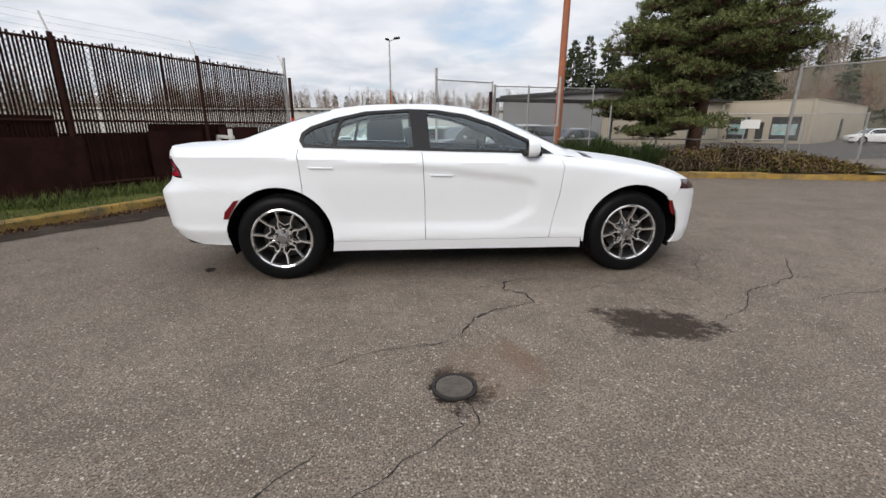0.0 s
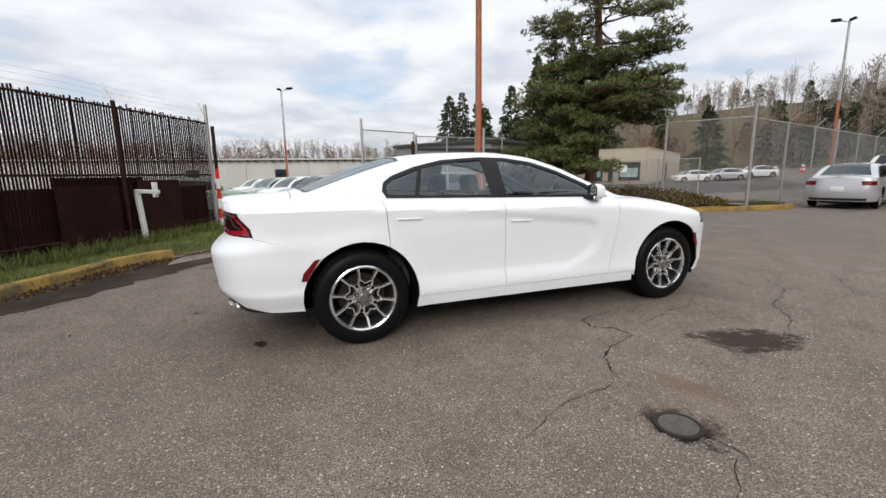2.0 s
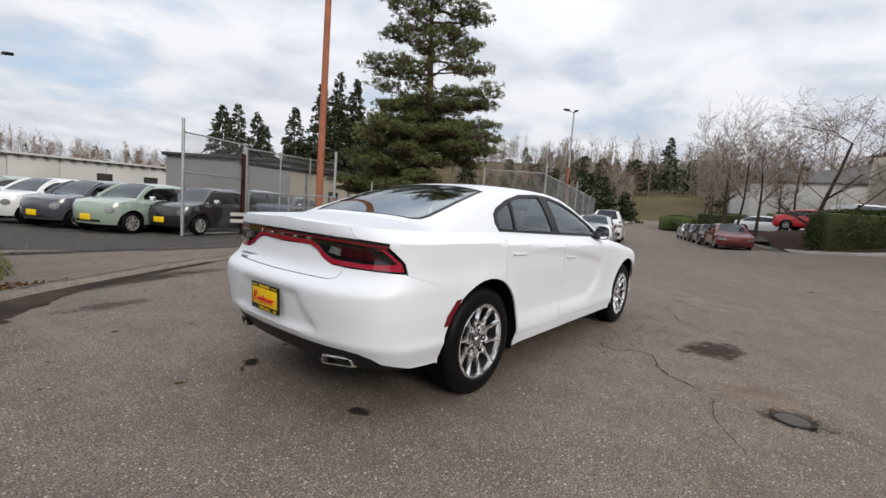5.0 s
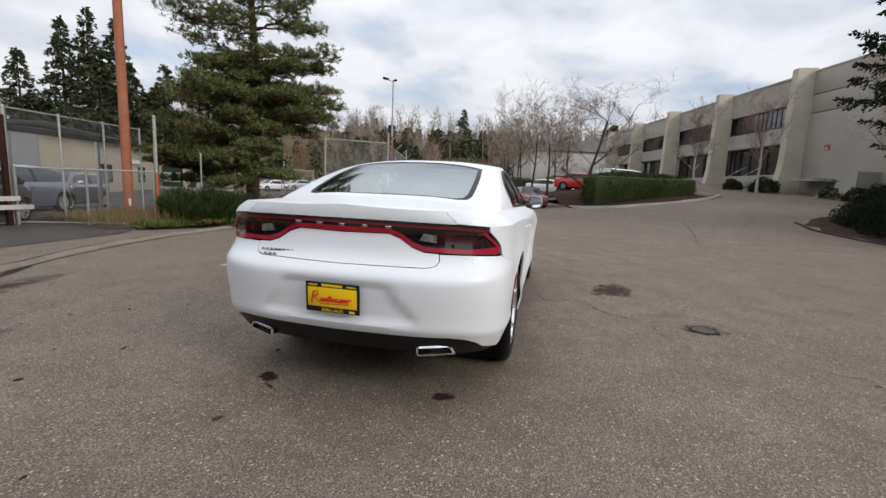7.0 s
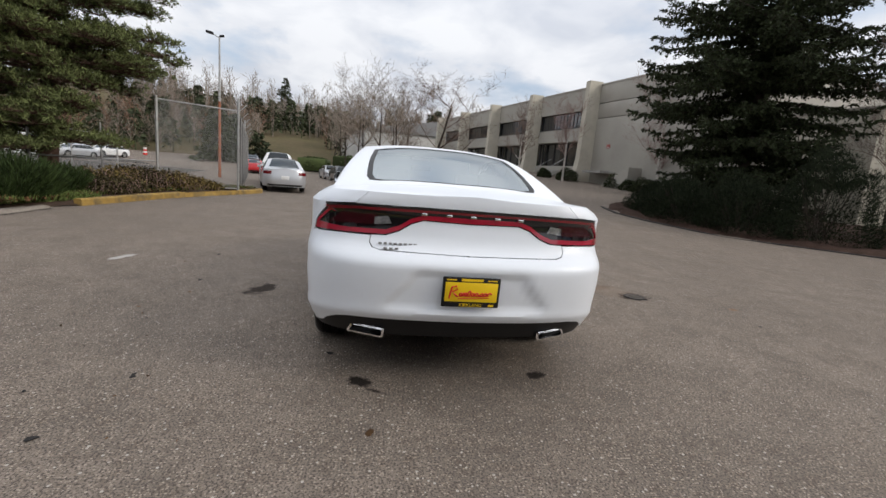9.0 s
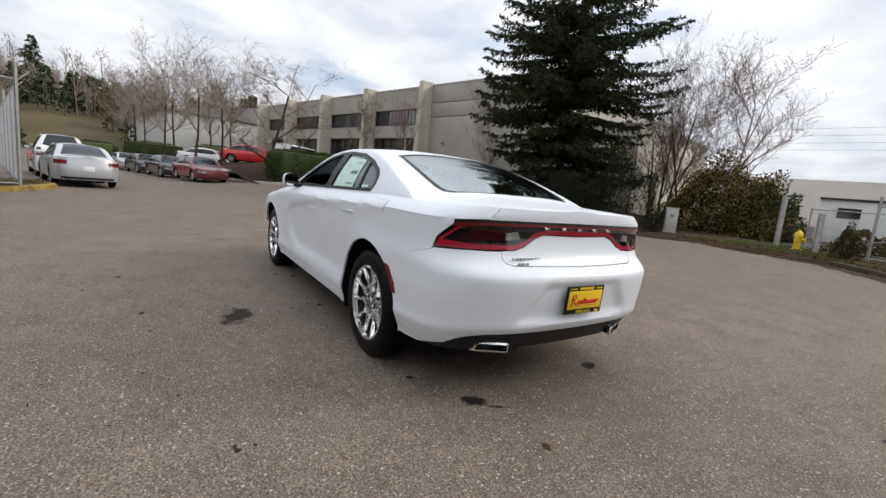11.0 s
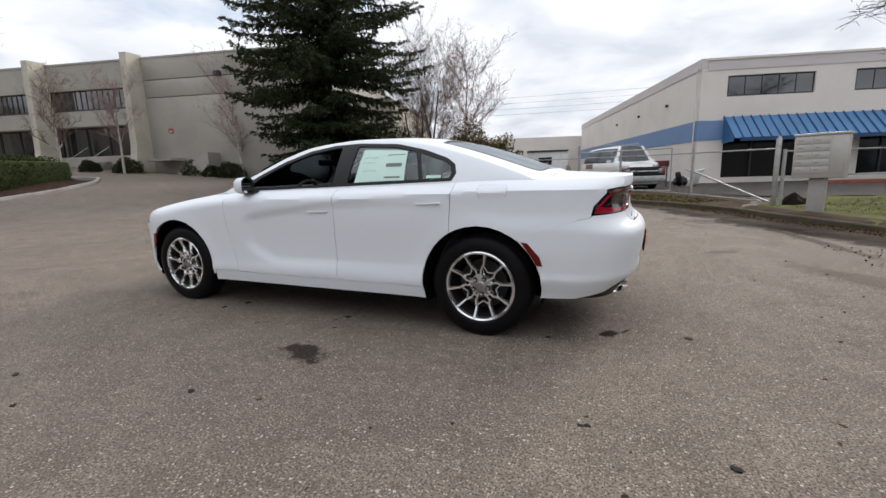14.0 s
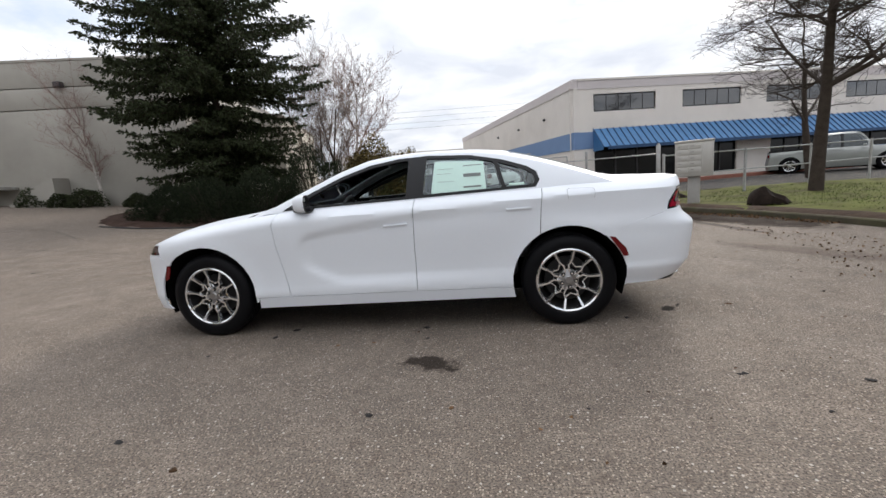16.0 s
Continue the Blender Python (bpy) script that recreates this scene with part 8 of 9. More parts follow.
part("pipe", Geo().tube([(-1.0, -0.4, 0.05), (0.5, -0.3, 0.55)], 0.025, 6), M_GALV, scrap, "loose pipe")

M_POSTER = mat("faded_teal_poster", (0.25, 0.42, 0.40), 0.7, var=0.6, scale=1.5, dirt=(0.5, 0.2, 0.2), dirt_amt=0.5)
beige = thing("beige_building", "low beige block building with painted shop windows", "building", pose(38.5, 34.7, -0.35, 0, 0, 33))
part("wall", Geo().box(0, 24.0, 0, 9.6, 0, 4.25, None, 0.03), M_BEIGE, beige)
part("parapet_cap", Geo().box(-0.06, 24.06, -0.06, 9.6, 4.25, 4.33, None, 0.01), M_BEIGE, beige)
part("front_wing", Geo().box(-23.5, -0.4, 7.6, 18, 0, 4.15, None, 0.03), M_BEIGE, beige)
# grey slab over the beige gable paints its shaded side
part("wing_end", Geo().box(-23.62, -23.5, 7.6, 18, 0, 4.15), M_ROOFGREY, beige, "end wall coloured grey for its shade")
part("wing_eave", Geo().box(-23.9, -0.4, 7.0, 18.2, 4.15, 4.42, None, 0.02), M_DARKMETAL, beige, "dark eave")
for y0, y1 in ((0.9, 3.3), (5.2, 7.2)):
    w = part("shop_window", Geo().box(-0.05, 0.03, y0, y1, 0.45, 2.7), M_DARKMETAL, beige, "dark window with a painted poster")
    part("window_poster", Geo().box(-0.08, -0.05, y0 + 0.25, y1 - 0.12, 0.95, 2.0), M_POSTER, w, "pale painted poster")
part("door", Geo().box(-0.06, 0.03, 3.9, 4.55, 0.3, 2.2), M_DARKMETAL, beige, "dark door")
part("side_door", Geo().box(11.0, 12.0, -0.06, 0.03, 0.3, 2.6), M_DARKMETAL, beige, "dark door")
part("corner_pipe", Geo().tube([(-0.06, 0.2, 0.1), (-0.06, 0.2, 4.2)], 0.05, 6), M_BEIGE, beige)
part("wall_sign", Geo().box(-8.2, -5.4, 7.50, 7.58, 2.55, 2.95), M_SIGN, beige, "blank pale wall sign")
for x0, x1 in ((-15.5, -13.0), (-6.6, -4.6)):
    part("wing_window", Geo().box(x0, x1, 7.53, 7.62, 0.9, 2.3), M_PANE, beige, "dark window")

ww = thing("pale_warehouse", "long pale warehouse wall behind the parked cars", "building", pose(-78, 72.8, -0.6, 0, 0, -4))
for i in range(26):
    part("wall_panel", Geo().box(i * 4.5, i * 4.5 + 4.47, 0, 10, 0, 4.4, None, 0.02), M_WALLPALE, ww)
part("eave", Geo().box(-0.3, 117.3, -0.5, 10, 4.4, 4.62), M_WALLPALE, ww)
for i in range(97):
    part("rafter_end", Geo().box(i * 1.2, i * 1.2 + 0.4, -0.6, 0, 4.2, 4.4), M_DARKMETAL, ww)
for x0 in (64, 76, 89, 94):
    part("window", Geo().box(x0, x0 + 1.6, -0.04, 0.02, 1.6, 3.0), M_PANE, ww)
barn = thing("white_shed", "white metal shed beyond the parked cars", "building", pose(62, 2, 2.2, 0, 0, 12))
part("wall", Geo().box(0, 26, -30, 0, 0, 5.2, None, 0.03), M_WALLPALE, barn)
part("roof", Geo().add([(-0.4, 0.4, 5.2), (26.4, 0.4, 5.2), (26.4, -15, 8.2), (-0.4, -15, 8.2), (26.4, -30.4, 5.2), (-0.4, -30.4, 5.2)], [(0, 1, 2, 3), (3, 2, 4, 5), (0, 3, 5)]), M_ROOFGREY, barn, smooth=False)
crane = thing("gate_beam", "dark steel beam of the sliding gate", "beam", pose(2.62, 11.35, -0.1, 0, 0, 9))
part("beam", Geo().box(0, 5.2, -0.06, 0.06, 2.24, 2.38, None, 0.01), M_DARKMETAL, crane)
for x in (0.3, 2.7, 5.0):
    part("leg", Geo().box(x - 0.04, x + 0.04, -0.04, 0.04, -0.1, 2.24, None, 0.005), M_GALV, crane)


# parked vehicles
def parked(name, label, x, y, heading, paint, tail, nose, hw, axles, wr, belt, roof_z, xa, xb, xc, xd, zh, zd, plate=None, lamp_round=False, rim=None, group="", z=None, boxy=3.2, step=0.13, stub=None):
    """A parked car from its main sizes: tail, nose, half width, axles, belt, roof, and where the glass begins and ends."""
    none = lambda a, b: 0.0
    mid = (xb + xc) / 2
    deck = xd - tail > 0.3
    top = curve((tail, xd, xa, (xa + nose) / 2, nose), (zd - 0.06, belt + 0.02, belt, (belt + zh) / 2 - 0.03, zh - 0.10))
    rf = curve((tail - 0.01, xd, xc, mid, xb, xa, (xa + nose) / 2, nose), (zd, zd + (0.03 if deck else 0.06), roof_z - 0.04, roof_z, roof_z - 0.03, belt + 0.04, (belt + zh) / 2 + 0.02, zh - 0.08))
    cn = curve((tail - 0.02, xd - 0.02, xc, mid, xb, xa - 0.05, xa + 0.1, nose + 0.1), (0.3, belt - 0.02, roof_z - 0.10, roof_z - 0.065, roof_z - 0.09, belt + 0.0, 0.5, 0.3))
    sh = Shell(xr=tail + 0.5, xf=nose - 0.62, n_r=boxy, n_f=2.6, bow=0.05, inset=0.07, round_=0.08, lean=0.45, bulge=0.05, crown=2.6, axles=axles, wheel_z=wr, arch=wr + 0.06, flare=0.02,
               flank=curve((0.18, 0.3, 0.55, 0.8, 1.2), (hw - 0.07, hw - 0.025, hw, hw, hw - 0.02)), top=top,
               tail=curve((0.25, 0.45, 0.65, 0.9, 1.1), (tail + 0.05, tail, tail + 0.01, tail + 0.06, tail + 0.08)), nose=curve((0.2, 0.45, 0.65, 0.85, 1.1), (nose - 0.08, nose, nose - 0.01, nose - 0.12, nose - 0.3)),
               cant=cn, roof=rf, dent=none, rear_dent=none)
    car = thing(name, label, "car", pose(x, y, (ground_z(x, y) if z is None else z) + 0.01, 0, 0, heading), group)
    e, e2 = sh.xr - sh.arc * math.pi / 2, sh.xf + sh.arc * math.pi / 2
    low = [(e, 0.24)]
    for wx in sorted(axles):
        low += arch_points(wx, wr, wr + 0.06, 0, 0.24, 12)
    low += [(e2, 0.24)]
    n = 24
    low += [(e2 + (e - e2) * i / n, sh.ztop(e2 + (e - e2) * i / n)) for i in range(n + 1)]
    for fn in (sh.ring, flip(sh.ring)):
        part("body_side", sheet(low, [], fn, step, 0.02, 0.09), paint, car)
    xs = [xa - 0.22 + (xd + 0.22 - xa + 0.22) * i / 16 for i in range(17)]
    up_ = [(q, sh.cant(q) - 0.05) for q in xs if sh.cant(q) - 0.05 > sh.top(q) + 0.07]
    dlo = [(q, sh.v_of_z(q, zz)) for q, zz in up_] + [(q, sh.v_of_z(q, sh.top(q) + 0.02)) for q, zz in up_[::-1]]
    other = [(q, 4 - v) for q, v in dlo]
    wsc = [(xb - 0.02, 1.2), (xa - 0.08, 1.15), (xa - 0.01, 2.0), (xa - 0.08, 2.85), (xb - 0.02, 2.8), (xb + 0.02, 2.0)]
    blt = [(xc + 0.05, 1.25), (xd + 0.10, 1.2), (xd + 0.04, 2.0), (xd + 0.10, 2.8), (xc + 0.05, 2.75), (xc + 0.02, 2.0)]
    a0, a1 = max(xd - 0.05, sh.xr), xa + 0.12
    part("roof", sheet([(a0, 0.0), (a1, 0.0), (a1, 4.0), (a0, 4.0)], [dlo, other, wsc, blt], sh.over, step, 0.01, 0.1), paint, car)
    part("hood", sheet([(a1 + 0.004, 1.0), (e2, 1.0), (e2, 3.0), (a1 + 0.004, 3.0)], [], sh.over, step, 0.01, 0.12), paint, car)
    part("rear_deck", sheet([(a0 - 0.004, 1.0), (e, 1.0), (e, 3.0), (a0 - 0.004, 3.0)], [], sh.over, step, 0.01, 0.12), paint, car)
    for poly, nm in ((dlo, "side_glass"), (other, "side_glass"), (wsc, "windscreen"), (blt, "rear_screen")):
        part(nm, sheet(poly, [], pushed(sh.over, -0.004), step * 1.3, 0, 0.12), M_DARKGLASS, car, "dark glass")
    bx = xa - (xa - xd) * 0.5
    for k in (0, 1):
        q = [(bx + 0.05, sh.v_of_z(bx + 0.05, sh.top(bx) + 0.01)), (bx - 0.05, sh.v_of_z(bx - 0.05, sh.top(bx) + 0.01)), (bx - 0.05, sh.v_of_z(bx - 0.05, sh.cant(bx) - 0.04)), (bx + 0.05, sh.v_of_z(bx + 0.05, sh.cant(bx) - 0.04))]
        part("door_pillar", sheet(q if k == 0 else [(a, 4 - b) for a, b in q], [], pushed(sh.over, 0.004), 0.2, 0.0, 0.2), M_BLACKTRIM, car)
    for k in (0, 1):
        line = [sh.over(xa - 0.06 + (xb - xa + 0.06) * q / 5, 1.06 if k == 0 else 2.94) for q in range(6)]
        part("windscreen_pillar", Geo().tube(line, 0.035, 6), paint, car)
    part("cabin", Geo().box(xd + 0.25, xa - 0.1, -hw + 0.14, hw - 0.14, 0.25, belt - 0.02).box(bx - 0.5, bx - 0.35, -hw + 0.25, hw - 0.25, belt - 0.1, belt + 0.28, None, 0.05), M_INTERIOR, car)
    part("underbody", Geo().box(tail + 0.2, nose - 0.2, -0.45, 0.45, 0.17, 0.5), M_LINER, car)
    fy = lambda yy: sh.s_of_y(yy, 0.6, False)
    sy = lambda yy: sh.s_of_y(yy, 0.7)
    lz = zh - 0.24
    for k in (0, 1):
        mf = (lambda p: p) if k == 0 else (lambda p: [(sh.mirror_s(s, False), zz) for s, zz in p])
        mr = (lambda p: p) if k == 0 else (lambda p: [(sh.mirror_s(s), zz) for s, zz in p])
        if lamp_round:
            c = fy(hw * 0.74)
            poly = [(c + 0.085 * math.cos(t * math.pi / 8), lz + 0.085 * math.sin(t * math.pi / 8)) for t in range(16)]
        else:
            poly = [(fy(hw * 0.93), lz - 0.02), (fy(hw * 0.55), lz - 0.05), (fy(hw * 0.55), lz + 0.07), (fy(hw * 0.93), lz + 0.10)]
        part("headlamp", sheet(mf(poly), [], pushed(sh.ring, 0.006), 0.08, 0.006, 0.06), M_CLEARLAMP, car, "clear headlamp")
        tz = zd - 0.22
        part("tail_lamp", sheet(mr([(sy(hw * 0.96), tz - 0.06), (sy(hw * 0.62), tz - 0.06), (sy(hw * 0.60), tz + 0.07), (sy(hw * 0.96), tz + 0.07)]), [], pushed(sh.ring, 0.006), 0.08, 0.006, 0.06), M_RED, car, "red tail lamp")
        sgn = 1 if k == 0 else -1
        part("door_mirror", Geo().box(-0.05, 0.05, -0.09, 0.09, -0.06, 0.06, pose(xa - 0.35, sgn * (hw + 0.06), belt + 0.07), 0.03), paint if not lamp_round else M_CHROME, car)
        for wx in axles:
            w = new("wheel"); w.parent = car
            w.matrix_basis = pose(wx, sgn * (hw - 0.11), wr, 0, 17 * wx, 0 if sgn > 0 else 180)
            wheel_parts(w, wr, 0.19, wr * 0.66, 5 if not rim else 9, 0.07, rim or M_RIMDARK, False, 22)
            g = Geo()
            pts = arch_points(wx, wr, wr + 0.058, 0, 0.2, 10)
            m = len(pts)
            g.v += [(a, sgn * (hw - 0.03), b) for a, b in pts] + [(a, sgn * (hw - 0.35), b) for a, b in pts]
            g.f += [(i, i + 1, m + i + 1, m + i) for i in range(m - 1)] + [tuple(range(m, 2 * m))]
            part("wheel_housing", g, M_LINER, car)
    if plate:
        end, mt = plate
        px = sh.nose(0.42) if end == "front" else sh.tail(0.62)
        part("plate_bar", Geo().box(-0.012, 0.012, -0.16, 0.16, -0.075, 0.075, pose(px, 0, 0.42 if end == "front" else 0.62), 0.004), mt, car, "plain plate")
    part("lower_grille", sheet([(fy(hw * 0.5), 0.30), (fy(hw * 0.5), 0.36), (sh.mirror_s(fy(hw * 0.5), False), 0.36), (sh.mirror_s(fy(hw * 0.5), False), 0.30)], [], pushed(sh.ring, 0.004), 0.15, 0.004, 0.12), M_PLASTIC, car)
    part("rear_bumper_strip", sheet([(sy(hw * 0.8), 0.26), (sy(hw * 0.8), 0.34), (sh.mirror_s(sy(hw * 0.8)), 0.34), (sh.mirror_s(sy(hw * 0.8)), 0.26)], [], pushed(sh.ring, 0.004), 0.15, 0.004, 0.12), M_PLASTIC, car)
    return car


def paint(name, c, metal=0.0):
    return mat(name, c, 0.3, metal, var=0.03, scale=0.7, coat=1.0)


P_MINT, P_PEARL, P_SLATE, P_NAVY = paint("mint_green_paint", (0.27, 0.335, 0.275)), paint("plain_white_paint", (0.75, 0.75, 0.74)), paint("slate_grey_paint", (0.05, 0.052, 0.065)), paint("navy_paint", (0.02, 0.024, 0.05))
P_SILVER, P_RED, P_MAROON, P_BLACK, P_BLUEGREY = paint("silver_paint", (0.50, 0.51, 0.53), 0.4), paint("bright_red_paint", (0.55, 0.015, 0.02)), paint("maroon_paint", (0.14, 0.015, 0.018)), paint("black_paint", (0.012, 0.012, 0.014)), paint("blue_grey_paint", (0.16, 0.19, 0.24), 0.3)


def hatch(x, y, h, p, label, plate=True, z=None):
    return parked("hatchback_car", label, x, y, h, p, -1.72, 1.80, 0.80, (-1.13, 1.17), 0.29, 0.90, 1.38, 1.00, 0.30, -0.95, -1.58, 0.86, 0.96, ("front", M_YELLOW) if plate else None, True, M_GALV, "parked hatchbacks", z)


def saloon(x, y, h, p, label, group="", z=None, plate=None):
    return parked("parked_sedan", label, x, y, h, p, -2.32, 2.38, 0.89, (-1.36, 1.36), 0.325, 0.93, 1.45, 1.10, 0.35, -1.0, -1.72, 0.80, 1.02, plate, False, M_GALV, group, z)


HD = 207
hd = Vector((math.cos(radians(HD)), math.sin(radians(HD))))
for (fx, fy_), p, lab in (((0.25, 10.9), P_BLACK, "small black hatchback with a yellow dealer plate"), ((-1.2, 11.5), P_MINT, "small mint green hatchback with a yellow dealer plate"), ((-2.0, 13.1), P_SLATE, "small slate grey hatchback with a yellow dealer plate"), ((-2.75, 14.8), P_PEARL, "small white hatchback parked in the lot"), ((-3.6, 17.2), P_MINT, "small mint green hatchback parked in the lot")):
    hatch(fx - hd.x * 1.78, fy_ - hd.y * 1.78, HD, p, lab, lab.find("dealer") > 0)
hatch(-4.75, 13.75, 8, P_MINT, "small mint green hatchback beside the fence", False)
for i, (fx, fy_, p) in enumerate(((5.6, 17.4, P_BLACK), (4.0, 19.2, P_PEARL), (2.4, 20.6, P_NAVY), (0.8, 22.2, P_PEARL), (-1.0, 23.6, P_SILVER), (-3.0, 25.0, P_PEARL), (7.4, 16.2, P_SLATE))):
    hatch(fx, fy_, HD, p, "small hatchback in the second row of the lot", False)
parked("parked_hatchback", "blue-grey hatchback parked behind the gate fence", 4.55, 14.65, 200, P_BLUEGREY, -1.85, 2.05, 0.88, (-1.25, 1.27), 0.325, 0.95, 1.50, 1.10, 0.35, -1.15, -1.72, 0.86, 1.04, None, False, M_GALV)
saloon(16.6, 4.8, 15, P_SILVER, "silver sedan parked along the roadside fence", "cars along the fence", plate=("rear", M_SIGN))
wpk = parked("pickup_truck", "white pickup truck parked along the fence", 22.25, 6.15, 14, P_PEARL, -2.75, 2.75, 0.97, (-1.75, 1.75), 0.38, 1.10, 1.84, 1.25, 0.65, -0.65, -0.95, 1.10, 1.15, ("rear", M_SIGN), False, M_GALV, "cars along the fence", None, 6.0)
part("bed_inside", Geo().box(-2.6, -1.05, -0.80, 0.80, 0.7, 1.10).box(-2.6, -1.05, -0.84, -0.80, 1.1, 1.2).box(-2.6, -1.05, 0.80, 0.84, 1.1, 1.2), M_BLACKTRIM, wpk, "dark load bed")
part("rear_bumper", Geo().box(-2.86, -2.70, -0.90, 0.90, 0.42, 0.60, None, 0.04), M_BLACKTRIM, wpk, "black step bumper")
saloon(44.5, 13.1, 14, P_RED, "red sedan parked along the fence", "cars along the fence")
saloon(57.0, 16.6, 14, P_SLATE, "dark sedan parked along the fence", "cars along the fence")
saloon(64.0, 18.6, 14, P_SILVER, "silver sedan parked along the fence", "cars along the fence")
saloon(25.6, 0.35, 196, P_MAROON, "dark red sedan parked at the bank", "cars along the bank")
saloon(31.0, 1.9, 196, P_BLACK, "black sedan parked at the bank", "cars along the bank")
saloon(36.6, 3.4, 196, P_BLACK, "black car parked at the bank", "cars along the bank")
saloon(42.4, 5.0, 196, P_SILVER, "grey car parked at the bank", "cars along the bank")
saloon(33.3, -3.7, 252, P_RED, "bright red sedan parked above the bank", z=1.45)
saloon(38.5, -1.0, 250, P_PEARL, "white sedan parked above the bank", z=1.0)
parked("cargo_van", "white cargo van parked behind the hedge", 27.9, -6.0, -41, P_PEARL, -2.7, 2.6, 0.98, (-1.7, 1.7), 0.36, 1.2, 2.05, 1.7, 1.1, -2.4, -2.55, 1.15, 1.3, None, False, M_GALV, "", 0.95, 6.0)
for i, (cx, cy, p) in enumerate(((150, 33, P_PEARL), (158, 35, P_SILVER), (143, 31, P_SLATE), (128, 27, P_PEARL), (136, 42, P_BLACK))):
    saloon(cx, cy, 100 if i < 3 else 15, p, "small far car at the end of the road", "far cars")

# white van and grey pickup before the blue-banded building
van = parked("old_van", "old white and maroon van with chrome grille", -2.05, -19.0, 117, P_PEARL, -2.45, 2.35, 0.98, (-1.55, 1.5), 0.36, 1.18, 1.98, 1.55, 1.12, -2.1, -2.3, 1.22, 1.2, ("front", M_SIGN), False, M_GALV, "", None, 6.0)
part("grille", Geo().box(2.30, 2.39, -0.86, 0.86, 0.60, 0.98, None, 0.03), M_RIMDARK, van, "dark grille")
part("grille_bar", Geo().box(2.38, 2.41, -0.60, 0.60, 0.77, 0.81, None, 0.008), M_CHROME, van, "chrome bar")
for sgn in (1, -1):
    part("square_headlamp", Geo().box(2.385, 2.40, sgn * 0.74 - 0.10, sgn * 0.74 + 0.10, 0.70, 0.90, None, 0.006), M_CLEARLAMP, van, "clear headlamp")
part("chrome_bumper", Geo().box(2.26, 2.48, -0.95, 0.95, 0.32, 0.60, None, 0.06), M_GALV, van, "dull chrome bumper")
for sgn in (1, -1):
    part("corner_panel", Geo().box(2.20, 2.40, sgn * 0.86 - 0.10, sgn * 0.86 + 0.10, 0.60, 0.98, None, 0.03), P_MAROON, van, "maroon front corner")
for sgn in (1, -1):
    part("side_sign", Geo().box(-1.5, -0.7, sgn * 0.985 - 0.008, sgn * 0.985 + 0.008, 0.95, 1.18), P_MAROON, van, "maroon side sign")
    part("roof_rack_rail", Geo().tube([(-1.9, sgn * 0.55, 2.06), (0.8, sgn * 0.55, 2.06)], 0.02, 6), M_GALV, van)
pk = parked("pickup_truck", "grey pickup truck parked before the shop windows", -17.6, -19.3, 150, paint("grey_green_paint", (0.27, 0.28, 0.26), 0.3), -2.75, 2.75, 0.98, (-1.75, 1.75), 0.39, 1.10, 1.86, 1.25, 0.65, -0.65, -0.95, 1.10, 1.15, None, False, M_CHROME, "", 0.22, 6.0)
part("grille", Geo().box(2.70, 2.79, -0.62, 0.62, 0.66, 0.98, None, 0.03), M_RIMDARK, pk, "dark grille")
part("grille_bar", Geo().box(2.78, 2.81, -0.62, 0.62, 0.80, 0.85, None, 0.008).box(2.78, 2.81, -0.03, 0.03, 0.66, 0.98, None, 0.008), M_CHROME, pk, "chrome bar")
part("chrome_bumper", Geo().box(2.66, 2.84, -0.94, 0.94, 0.40, 0.60, None, 0.05), M_CHROME, pk, "chrome bumper")
for sgn in (1, -1):
    part("headlamp_lens", Geo().box(2.60, 2.77, sgn * 0.78 - 0.12, sgn * 0.78 + 0.12, 0.74, 0.94, None, 0.02), M_CLEARLAMP, pk, "clear headlamp")
part("bed_inside", Geo().box(-2.6, -1.05, -0.80, 0.80, 0.7, 1.10).box(-2.6, -1.05, -0.84, -0.80, 1.1, 1.2).box(-2.6, -1.05, 0.80, 0.84, 1.1, 1.2), M_BLACKTRIM, pk, "dark load bed")
for fx, fy_, p in ((44.0, 33.5, P_PEARL), (47.5, 32.0, P_SILVER), (51.5, 31.0, P_PEARL)):
    saloon(fx, fy_, 160, p, "small far car before the beige building", "far lot cars")
drum = thing("traffic_drum", "red and white striped traffic drum", "traffic drum", pose(53.0, 34.0, ground_z(53.0, 34.0)), "traffic drums")
for i in range(4):
    part("band", Geo().lathe([(0.001, 0.25 * i), (0.27 - 0.02 * i, 0.25 * i), (0.26 - 0.02 * i, 0.25 * i + 0.25), (0.001, 0.25 * i + 0.25)], 10), M_SIGN if i % 2 else M_PLATERED, drum)
for dx, dy in ((55.0, 33.4), (57.5, 32.6), (61.0, 31.5)):
    copy_thing(drum, pose(dx, dy, ground_z(dx, dy)))


# trees
def needle_mesh(name, rng, C, D, length, width, spread, material):
    return fast_mesh(name, *blades(rng, np.concatenate(C), np.concatenate(D), length, width, spread), material)


